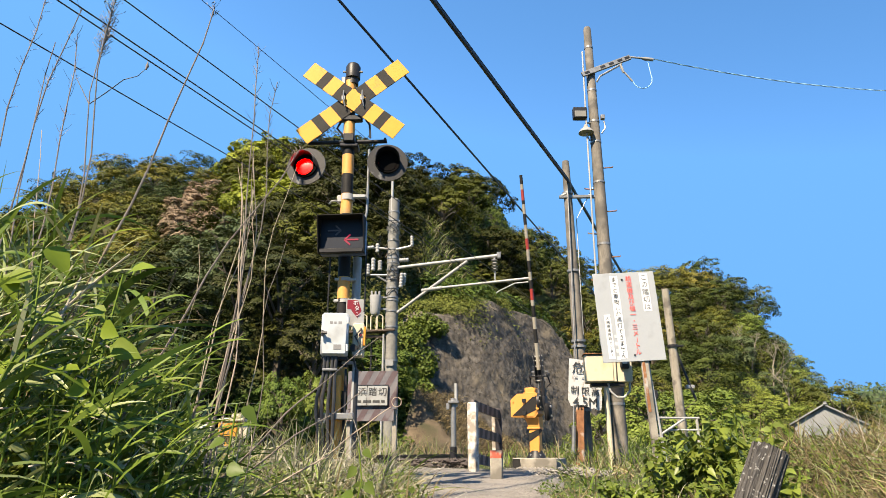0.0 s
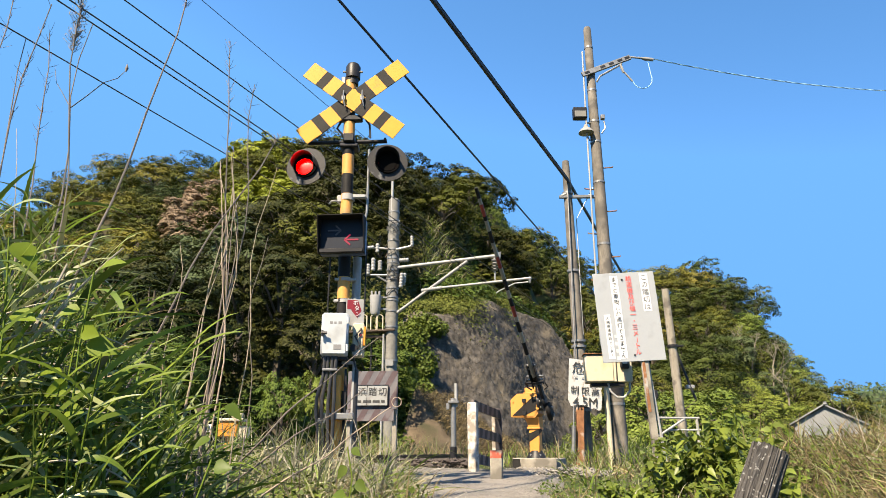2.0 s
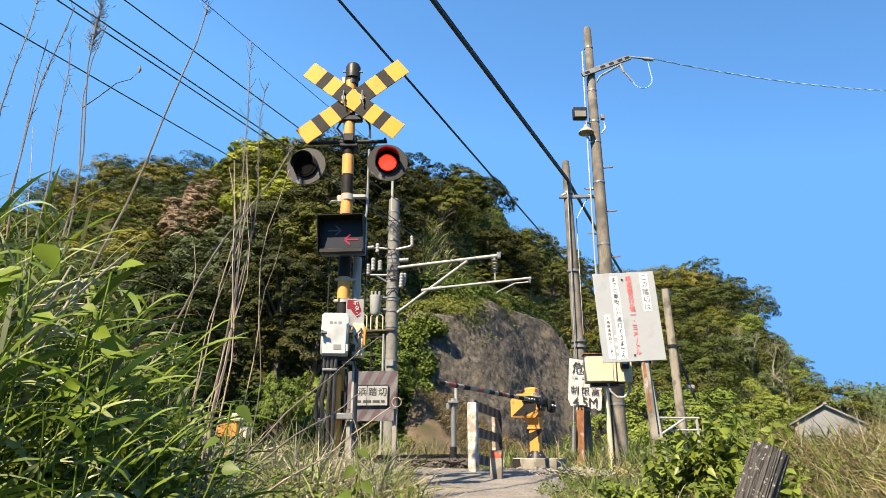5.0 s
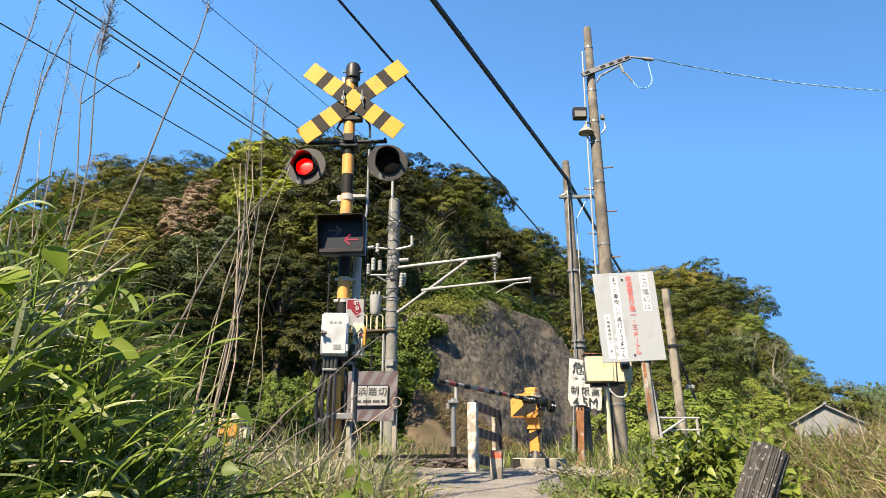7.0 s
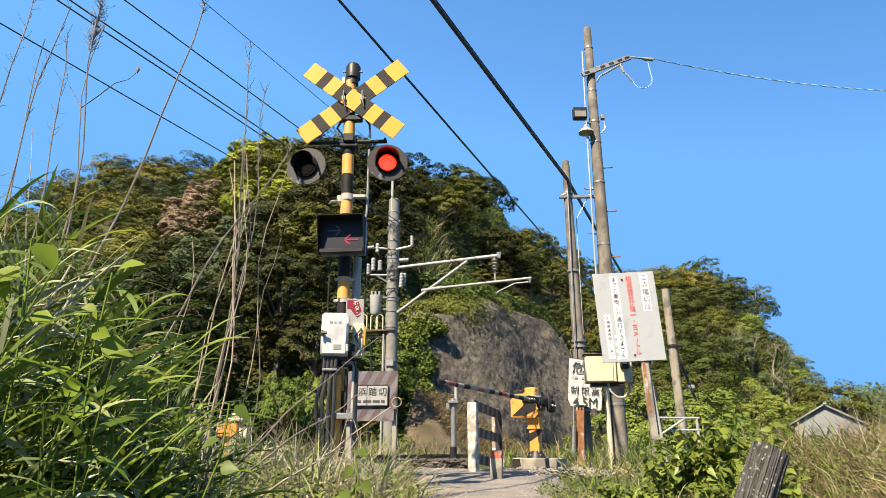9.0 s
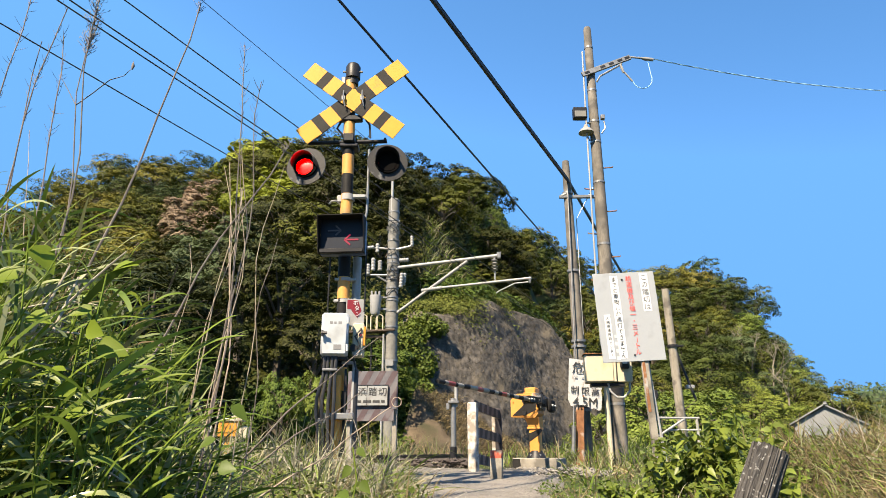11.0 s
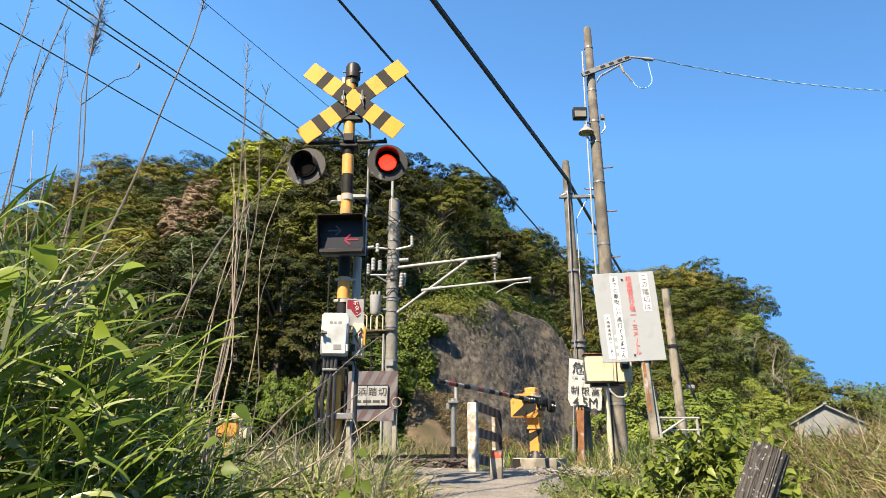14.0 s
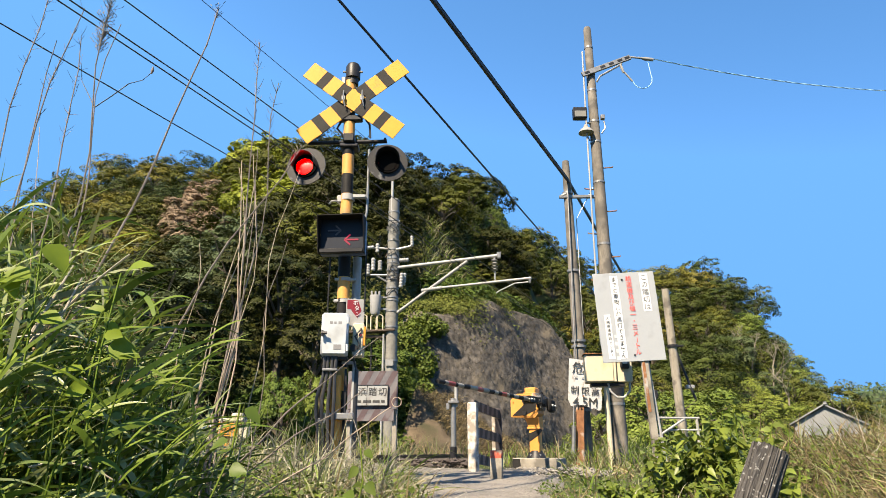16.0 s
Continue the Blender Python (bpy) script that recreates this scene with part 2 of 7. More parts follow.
GRASS_PALE = leafy("pale_grass_blades", (0.0787, 0.0879, 0.0383), (0.176, 0.182, 0.0974), 5.0, 0.2, 0.9, 0.2, 0.45, spec=0.3)
STRAW_PALE = leafy("pale_dry_straw", (0.122, 0.107, 0.067), (0.262, 0.238, 0.163), 6.0, 0.15, 0.7, 0.2, 0.5)
STRAW = leafy("dry_straw", (0.0577, 0.0421, 0.0218), (0.177, 0.139, 0.0814), 6.0, 0.15, 1.0, 0.15, 0.55)
ROOTS = leafy("dry_roots", (0.04, 0.034, 0.027), (0.125, 0.108, 0.083), 0.8, 0.0, 0.5, 0.0, 0.9)
STRAW_BROWN = leafy("brown_dead_grass", (0.030, 0.0232, 0.0112), (0.120, 0.094, 0.051), 6.0, 0.1, 1.0, 0.1, 0.6)
BLEACHED = leafy("bleached_dry_stem", (0.251, 0.223, 0.174), (0.39, 0.362, 0.299), 9.0, 0.1, 0.0, 0.1, 0.5)
GRASS_SILVER = leafy("silvery_broad_blades", (0.148, 0.178, 0.0696), (0.261, 0.291, 0.131), 7.0, 0.2, 0.3, 0.3, 0.3, spec=0.3)
REED = leafy("dry_reed", (0.100, 0.084, 0.076), (0.215, 0.186, 0.168), 9.0, 0.3, 0.2, 0.1, 0.6)
REED_PALE = leafy("pale_dry_reed", (0.226, 0.178, 0.135), (0.383, 0.322, 0.257), 9.0, 0.3, 0.2, 0.1, 0.6)
BROADLEAF = leafy("broad_leaves", (0.056, 0.080, 0.0112), (0.142, 0.168, 0.030), 6.0, 0.15, 0.7, 0.35, 0.4, spec=0.3)
VINE = leafy("yellow_green_vine_leaves", (0.062, 0.095, 0.0095), (0.145, 0.195, 0.0215), 9.0, 0.15, 0.8, 0.42, 0.5, spec=0.2)
LAMP_RED = glow("lit_red_lens", (1.0, 0.0019, 0.0029), 8.0)
LAMP_ORANGE = glow("lit_orange_red_lens", (1.0, 0.0056, 0.0050), 8.0)
ARROW_RED = glow("lit_red_arrow", (0.75, 0.03, 0.09), 0.16)


# ---- mesh making ----
class Shape:
    """Collects vertices, faces and a material number for each face."""

    def __init__(self):
        self.v, self.f, self.m = [], [], []

    def add(self, verts, faces, m=0):
        o = len(self.v)
        self.v += [tuple(p) for p in verts]
        self.f += [tuple(i + o for i in f) for f in faces]
        self.m += [m] * len(faces)
        return self

    def box(self, centre, size, bevel=0.004, at=None, m=0):
        bm = bmesh.new()
        bmesh.ops.create_cube(bm, size=1, matrix=Matrix.Diagonal((*size, 1)))
        if bevel:
            bmesh.ops.bevel(bm, geom=bm.edges[:], offset=bevel, segments=1, affect="EDGES")
        place = Matrix.Translation(centre) @ (at or Matrix())
        bm.verts.index_update()
        self.add([place @ v.co for v in bm.verts], [[v.index for v in f.verts] for f in bm.faces], m)
        bm.free()
        return self

    def tube(self, path, radii, n=8, m=0, caps=True, squash=1.0, bands=None):
        """A round tube along a path of points; radii: one or one for each point; bands: a material number for each stretch."""
        path = [Vector(p) for p in path]
        if not hasattr(radii, "__len__"):
            radii = [radii] * len(path)
        verts, faces = [], []
        side = None
        for i, p in enumerate(path):
            way = (path[min(i + 1, len(path) - 1)] - path[max(i - 1, 0)]).normalized()
            if side is None:
                side = way.cross(Vector((0, 0, 1)) if abs(way.z) < 0.9 else Vector((1, 0, 0))).normalized()
            side = (side - way * side.dot(way)).normalized()
            up = side.cross(way)
            for k in range(n):
                a = 2 * math.pi * k / n
                verts.append(p + (side * math.cos(a) + up * math.sin(a) * squash) * radii[i])
        for i in range(len(path) - 1):
            for k in range(n):
                faces.append((i * n + k, i * n + (k + 1) % n, (i + 1) * n + (k + 1) % n, (i + 1) * n + k))
        if caps:
            faces.append(tuple(range(n - 1, -1, -1)))
            faces.append(tuple(range((len(path) - 1) * n, len(path) * n)))
        self.add(verts, faces, m)
        if bands:
            o = len(self.m) - len(faces)
            for i, b in enumerate(bands):
                self.m[o + i * n:o + (i + 1) * n] = [b] * n
        return self

    def ring(self, centre, way, radius, height, thick, n=16, m=0):
        """A clamp band round an axis."""
        w = Vector(way).normalized() * height / 2
        return self.tube([Vector(centre) - w, Vector(centre) + w], radius + thick, n, m)

    def plate(self, corners, thick, m=0):
        """A flat plate: corners of its front, and a thickness towards its back."""
        c = [Vector(p) for p in corners]
        back = (c[1] - c[0]).cross(c[2] - c[0]).normalized() * -thick
        n = len(c)
        faces = [tuple(range(n)), tuple(range(2 * n - 1, n - 1, -1))]
        faces += [(i, n + i, n + (i + 1) % n, (i + 1) % n) for i in range(n)]
        return self.add(c + [p + back for p in c], faces, m)

    def mesh(self, name, mats, smooth=False):
        me = bpy.data.meshes.new(name)
        me.from_pydata(self.v, [], self.f)
        for k in (mats if isinstance(mats, (list, tuple)) else [mats]):
            me.materials.append(k)
        me.polygons.foreach_set("material_index", self.m)
        if smooth:
            me.polygons.foreach_set("use_smooth", [True] * len(self.f))
            me.set_sharp_from_angle(angle=radians(40))
        me.update()
        return me


def part(name, shape, mats, parent=None, label="", smooth=True, at=None):
    ob = new(name, shape if isinstance(shape, bpy.types.Mesh) else shape.mesh(name, mats, smooth))
    if parent:
        ob.parent = parent
    if at:
        ob.matrix_basis = at
    return tagged(ob, label)


def thing(name, m, label, category, group="", kind=""):
    ob = new(name)
    ob.empty_display_size = 0.2
    ob.matrix_basis = m
    return tagged(ob, label, category, group, kind)


def letters(parent, text, size, at, mat, thick=0.0015, name="lettering"):
    """Raised lettering made into a mesh; its middle lies at the pose."""
    cu = bpy.data.curves.new(name, "FONT")
    cu.body, cu.size, cu.extrude = text, size, thick
    cu.align_x, cu.align_y, cu.resolution_u = "CENTER", "CENTER", 2
    tmp = bpy.data.objects.new(name, cu)
    scene.collection.objects.link(tmp)
    bpy.context.view_layer.update()
    me = bpy.data.meshes.new_from_object(tmp.evaluated_get(bpy.context.evaluated_depsgraph_get()))
    bpy.data.objects.remove(tmp)
    me.materials.clear()
    me.materials.append(mat)
    return part(name, me, None, parent, at=at)


def column(parent, text, size, step, top, mat, plane, name="lettering"):
    """Upright writing: one character under another, as one mesh; plane: the pose of the sign's face; top: (x, y) of the first character on it."""
    obs = []
    for i, ch in enumerate(text):
        if ch != " ":
            turn = pose(0, 0, 0, 0, 0, -90) if ch in "ー" else Matrix()
            obs.append(letters(parent, ch, size, plane @ Matrix.Translation((top[0], top[1] - i * step, 0.003)) @ turn, mat, 0.001, name))
    return obs


# ---- ground, road, track ----
def smooth_step(a, b, x):
    t = min(1.0, max(0.0, (x - a) / (b - a)))
    return t * t * (3 - 2 * t)


def dome(x, y, cx, cy, rx, ry, h, p=1.6):
    r = math.hypot((x - cx) / rx, (y - cy) / ry)
    return h * (1 - min(1.0, r) ** p) if r < 1 else 0.0


def off_track(x, y):
    """Metres from the middle of the track, positive on the road's side."""
    return (x - 2.83) * ACROSS.x + (y - 21.6) * ACROSS.y


def ramp_between(pairs, x):
    for (a, va), (b, vb) in zip(pairs, pairs[1:]):
        if x <= b:
            k = min(1.0, max(0.0, (x - a) / (b - a)))
            return va + (vb - va) * k * k * (3 - 2 * k)
    return pairs[-1][1]


ROAD_LEFT = [(-4, 0.30), (2.5, 0.03), (5, -0.20), (8, -0.60)]
ROAD_RIGHT = [(-4, 0.55), (2.5, 0.30), (5, 0.70), (8, 1.25)]


def road_edges(y):
    """The lane widens towards the rails."""
    return ramp_between(ROAD_LEFT, y), ramp_between(ROAD_RIGHT, y)


CLIFF_TOP = [(2, 0.5), (5, 3.6), (8, 5.9), (11, 7.5), (16, 9.2), (20, 9.4), (23, 9.25), (25, 8.3), (27, 6.4), (29, 2.0)]


# ridge heights of the three hills along their bearing from the crossing
RIDGE_WEST = [(-1.3, 20), (-0.79, 28), (-0.68, 31.5), (-0.64, 36), (-0.56, 40.2), (-0.50, 40.7), (-0.42, 40.2), (-0.36, 39.3), (-0.30, 37.0), (-0.2, 30), (0.1, 22)]
RIDGE_MID = [(-1.3, 3), (-0.78, 6.6), (-0.57, 9), (-0.45, 13.5), (-0.40, 15), (-0.355, 18), (-0.32, 22.6), (-0.21, 23.6), (-0.15, 23.6), (-0.06, 22.2), (0.015, 21.2), (0.05, 21.4), (0.09, 20.2), (0.12, 18.8), (0.15, 14.6), (0.2, 9), (0.25, 2), (0.3, 0)]
RIDGE_EAST = [(0.05, 18), (0.11, 27), (0.15, 26), (0.19, 23.9), (0.215, 22), (0.24, 20.6), (0.29, 19.8), (0.38, 20.7), (0.42, 20.4), (0.46, 19.5), (0.49, 17), (0.51, 13), (0.55, 8), (0.57, 5.8), (0.62, 4.5), (0.66, 1.5), (0.72, 0.2)]


def rise(y, a, c):
    k = min(1.0, max(0.0, (y - a) / (c - a)))
    return k * (1.3 - 0.3 * k) * (1 - 0.35 * smooth_step(c, 2 * c, y))


def hills(x, y):
    if y < 8:
        return 0.0
    b, s = x / y, off_track(x, y)
    west = 1.025 * ramp_between(RIDGE_WEST, b) * rise(y, 46, 95)
    mid = 1.055 * ramp_between(RIDGE_MID, b) * rise(y, 24, 56) * smooth_step(-5.5, -12.0, s)
    east = 1.075 * ramp_between(RIDGE_EAST, b) * rise(y, 56, 92) if b > 0.05 else 0
    u = (x - 2.83) * TRACK.x + (y - 21.6) * TRACK.y
    if 2 < u < 29:
        mid = max(mid, (ramp_between(CLIFF_TOP, u) - 0.6) * smooth_step(-2.9, -4.6, s + 7.5 - 0.2 * u))
    far = 27 * smooth_step(150, 320, y) * smooth_step(0.5, 0.64, b) * (1 - smooth_step(0.72, 0.95, b))
    return max(west if b < 0.1 else 0, mid, east, far, 0)


def ground_height(x, y):
    near = -0.215 - 0.03 * (1 - smooth_step(0.5, 6.0, y)) + 0.09 * smooth_step(6.9, 8.5, y) + 0.10 * smooth_step(9.5, 13, y)
    bank = 0.18 * smooth_step(-0.5, -2.2, x) * (1 - smooth_step(4, 7, y))
    mound = 0.37 * smooth_step(1.4, 3.2, x) * (1 - smooth_step(6, 9, y)) * smooth_step(0.8, 3.0, y)
    rough = 0.05 * noise.noise(Vector((x * 1.3, y * 1.3, 0))) * smooth_step(0.5, 1.1, abs(x - sum(road_edges(y)) / 2))
    z = near + bank + mound + rough - 0.03
    s = off_track(x, y)
    drop = -0.9 * smooth_step(9, 30, s) * smooth_step(14, 24, y) * (1 - smooth_step(45, 60, y))
    return z + drop + hills(x, y) + (0.35 * noise.noise(Vector((x * 0.12, y * 0.12, 7))) if y > 22 else 0)


def make_ground():
    angles = []
    a = -180.0
    while a < 180:
        angles.append(a)
        a += 1.1 if -58 <= a < 58 else 6.0
    radii = [0.25]
    while radii[-1] < 3000:
        radii.append(radii[-1] * 1.055 + 0.02)
    verts = [(0, 0, ground_height(0, 0))]
    for r in radii:
        for b in angles:
            x, y = r * math.sin(radians(b)), r * math.cos(radians(b))
            verts.append((x, y, ground_height(x, y)))
    n = len(angles)
    faces = [(0, 1 + (k + 1) % n, 1 + k) for k in range(n)]
    for i in range(len(radii) - 1):
        for k in range(n):
            o = 1 + i * n
            faces.append((o + k, o + (k + 1) % n, o + n + (k + 1) % n, o + n + k))
    s = Shape().add(verts, faces)
    tagged(part("ground", s, GROUND), "weedy soil and wooded hillside ground", "ground", kind="structure")


make_ground()


def road_height(y):
    return -0.193 - 0.03 * (1 - smooth_step(0.5, 6.0, y)) + 0.09 * smooth_step(6.9, 8.5, y)


def make_road():
    s = Shape()
    rows = []
    for i in range(60):
        y = -4 + i * 0.2
        lo, hi = road_edges(y)
        lo, hi = lo - 0.12 + 0.08 * noise.noise(Vector((0, y * 1.7, 0))), hi + 0.12 + 0.08 * noise.noise(Vector((5, y * 1.7, 0)))
        c, w = (lo + hi) / 2, (hi - lo) / 2
        rows.append([(c + k * w, y, road_height(y) + 0.012 * noise.noise(Vector((k * 3, y * 1.5, 4))) - (0.05 if abs(k) == 1 else 0)) for k in (-1, -0.9, -0.6, -0.3, 0, 0.3, 0.6, 0.9, 1)])
    verts = [p for r in rows for p in r]
    faces = [(i * 9 + k, i * 9 + k + 1, i * 9 + 10 + k, i * 9 + 9 + k) for i in range(59) for k in range(8)]
    tagged(part("road", s.add(verts, faces), ASPHALT), "worn grey asphalt lane up to the rails", "road", kind="structure")
    # over the rails
    mid = Vector((-0.25, 9.0, 0.015))
    s = Shape()
    verts, faces = [], []
    for i in range(16):
        for k in range(9):
            p = mid + ACROSS * (1.6 - i * 0.45) + TRACK * (k - 5.6) * 0.42
            low = road_height(p.y) - 0.012
            verts.append((p.x, p.y, low + (0.03 - low) * smooth_step(0.9, 4.5, i * 0.45) + 0.012 * noise.noise(p * 1.5) - (0.16 if k in (0, 8) else 0)))
    faces = [(i * 9 + k, i * 9 + k + 1, i * 9 + 10 + k, i * 9 + 9 + k) for i in range(15) for k in range(8)]
    tagged(part("crossing_deck", s.add(verts, faces), ASPHALT), "grey asphalt deck of the level crossing", "road", kind="structure")


make_road()


def make_gravel():
    rnd = random.Random(12)
    sh = Shape()
    for i in range(6500):
        y = rnd.uniform(2.4, 9.5)
        lo, hi = road_edges(y)
        k = rnd.random()
        x = lo + (hi - lo) * (k if rnd.random() < 0.35 else (abs(rnd.gauss(0, 0.12)) if k < 0.5 else 1 - abs(rnd.gauss(0, 0.12))))
        r = rnd.uniform(0.003, 0.011)
        p = Vector((x, y, road_height(y) + 0.004))
        vs = [p + Vector((math.cos(a) * r, math.sin(a) * r, rnd.uniform(-0.2, 0.3) * r)) for a in (0.3, 2.2, 4.4)] + [p + Vector((0, 0, r * 0.8))]
        sh.add(vs, [(0, 1, 3), (1, 2, 3), (2, 0, 3)])
    tagged(part("gravel", sh, GRAVEL, smooth=False), "loose pale gravel on the lane", "gravel", kind="stuff")


make_gravel()


def stone(sh, p, r, rnd):
    """An angular broken stone of twelve faces."""
    turn = rnd.uniform(0, 6.28)
    ring = [p + Vector((math.cos(turn + k * 1.2566) * r * rnd.uniform(0.7, 1.15), math.sin(turn + k * 1.2566) * r * rnd.uniform(0.7, 1.15), rnd.uniform(-0.35, 0.4) * r)) for k in range(5)]
    top = p + Vector((rnd.uniform(-0.4, 0.4) * r, rnd.uniform(-0.4, 0.4) * r, r * rnd.uniform(0.5, 0.95)))
    sh.add(ring + [top, p - Vector((0, 0, 0.7 * r))], [(k, (k + 1) % 5, 5) for k in range(5)] + [((k + 1) % 5, k, 6) for k in range(5)])


def make_deck_stones():
    rnd = random.Random(15)
    sh = Shape()
    for i in range(620):
        x, y = rnd.uniform(-0.75, 0.5), rnd.uniform(9.5, 10.9)
        stone(sh, Vector((x, y, -0.10 + 0.10 * rnd.random())), rnd.uniform(0.018, 0.05), rnd)
    tagged(part("stones", sh, STONE, smooth=False), "dark broken ballast stones beside the crossing deck", "stones", kind="stuff")
    sh = Shape()
    for i in range(700):
        y = rnd.uniform(7.6, 9.7)
        x = road_edges(y)[1] + rnd.uniform(-0.25, 0.75)
        stone(sh, Vector((x, y, ground_height(x, y) + 0.03 + 0.03 * rnd.random())), rnd.uniform(0.008, 0.032), rnd)
    tagged(part("stones", sh, GRAVEL, smooth=False), "pale loose stones along the edge of the road", "stones", kind="stuff")


make_deck_stones()


# ---- rails ----
def track_point(u, s, z=0.0):
    """A place u metres along the rails from the mast's foot line and s metres across from their middle."""
    p = Vector((2.83, 21.6, z)) + TRACK * u + ACROSS * s
    return p


def make_track():
    for s in (-0.55, 0.55):
        sh = Shape()
        a, b = track_point(-45, s), track_point(36, s)
        for w, z0, z1 in ((0.062, 0.02, 0.05), (0.018, -0.06, 0.03), (0.11, -0.09, -0.06)):
            side = ACROSS * w / 2
            vs = [p + q + Vector((0, 0, z)) for p in (a, b) for q in (-side, side) for z in (z0, z1)]
            sh.add(vs, [(0, 1, 5, 4), (2, 6, 7, 3), (1, 3, 7, 5), (0, 4, 6, 2), (0, 2, 3, 1), (4, 5, 7, 6)])
        tagged(part("rail", sh, RAIL, smooth=False), "rusty brown steel rail of the single track", "rail", "rails", "structure")
    rnd = random.Random(4)
    sh = Shape()
    for i in range(5200):
        u, s = rnd.uniform(-26, 25), rnd.uniform(-2.0, 2.0)
        if abs(u + 12.9) < 2.0:
            continue
        p = track_point(u, s, -0.05 - 0.10 * max(0.0, abs(s) - 1.3))
        r = rnd.uniform(0.03, 0.06)
        vs = [p + Vector((rnd.uniform(-1, 1), rnd.uniform(-1, 1), rnd.uniform(-0.6, 0.9))).normalized() * r for _ in range(3)]
        top, low = p + Vector((0, 0, r)), p - Vector((0, 0, r))
        vs = [p + Vector((math.cos(a) * r, math.sin(a) * r, rnd.uniform(-0.3, 0.3) * r)) for a in (0.3, 2.2, 4.4)] + [top, low]
        sh.add(vs, [(0, 1, 3), (1, 2, 3), (2, 0, 3), (1, 0, 4), (2, 1, 4), (0, 2, 4)])
    tagged(part("ballast", sh, STONE, smooth=False), "brown crushed stone ballast under the rails", "ballast", kind="stuff")
    sh = Shape().box((0, 0, 0), (0.2, 2.0, 0.14), 0.01, pose(0, 0, 0, 0, 0, 66.5))
    me = sh.mesh("sleeper", SLEEPER)
    for i in range(56):
        u = -26 + i * 0.9
        if abs(u + 12.9) < 2.0:
            continue
        p = track_point(u, 0, -0.16)
        ob = new("sleeper", me)
        ob.location = p
        tagged(ob, "dark old wooden sleeper in the ballast", "sleeper", "sleepers", "structure")


make_track()


# ---- the warning mast with its crossbuck and flashing lamps ----
def crossbuck_board(tilt, y, long):
    s = Shape()
    bands = [k * 0.908 * long for k in (0, 0.185, 0.29, 0.43, 0.555, 0.745, 0.87, 1.01, 1.115, 1.30)]
    m = pose(0.025, y, 3.442, 0, tilt, 0)
    for b in bands:
        s.v += [tuple(m @ Vector((b - 0.59 * long, yy, zz))) for yy, zz in ((0, -0.094), (0, 0.094), (0.012, 0.094), (0.012, -0.094))]
    for i in range(9):
        for k in range(4):
            s.f.append((4 * i + k, 4 * i + 4 + k, 4 * i + 4 + (k + 1) % 4, 4 * i + (k + 1) % 4))
            s.m.append(i % 2)
    s.f += [(0, 1, 2, 3), (39, 38, 37, 36)]
    s.m += [0, 0]
    return s


def hood_shape():
    s = Shape()
    n, verts = 22, []
    for ring, (y, r, cut) in enumerate(((0.0, 0.120, 0), (-0.06, 0.119, 0), (-0.135, 0.117, 1))):
        for rr in (r, r - 0.006):
            for k in range(n + 1):
                a = radians(-10 + 200 * k / n)
                dip = y + (0.05 * max(0.0, -math.sin(a)) + 0.008 if cut else 0)
                verts.append((rr * math.cos(a), dip, rr * math.sin(a)))
    w = n + 1
    faces = []
    for ring in range(2):
        for shell in range(2):
            o, q = (ring * 2 + shell) * w, (ring * 2 + 2 + shell) * w
            for k in range(n):
                faces.append((o + k, o + k + 1, q + k + 1, q + k) if shell == 0 else (q + k, q + k + 1, o + k + 1, o + k))
    for k in range(n):
        faces.append((4 * w + k, 4 * w + k + 1, 5 * w + k + 1, 5 * w + k))
    return s.add(verts, faces)


def disc(radius, y0, y1, n=28, front=0, rest=0, dish=0.0):
    s = Shape()
    ring = [(radius * math.cos(2 * math.pi * k / n), radius * math.sin(2 * math.pi * k / n)) for k in range(n)]
    inner = [(0.6 * a, 0.6 * b) for a, b in ring]
    vs = [(a, y0, b) for a, b in ring] + [(a, y0 - dish * 0.64, b) for a, b in inner] + [(a, y1, b) for a, b in ring] + [(0, y0 - dish, 0)]
    s.add(vs, [(k, (k + 1) % n, n + (k + 1) % n, n + k) for k in range(n)] + [(n + k, n + (k + 1) % n, 3 * n) for k in range(n)], front)
    s2 = [(k, 2 * n + k, 2 * n + (k + 1) % n, (k + 1) % n) for k in range(n)] + [tuple(range(3 * n - 1, 2 * n - 1, -1))]
    s.f += s2
    s.m += [rest] * len(s2)
    return s


def sleeve(profile, n):
    """A ring turned about the y axis from (y, radius) pairs, open in the middle."""
    m = len(profile)
    verts = [(r * math.cos(2 * math.pi * k / n), y, r * math.sin(2 * math.pi * k / n)) for k in range(n) for y, r in profile]
    faces = [(k * m + i, k * m + (i + 1) % m, (k + 1) % n * m + (i + 1) % m, (k + 1) % n * m + i) for k in range(n) for i in range(m)]
    return Shape().add(verts, faces)


LENSES = []


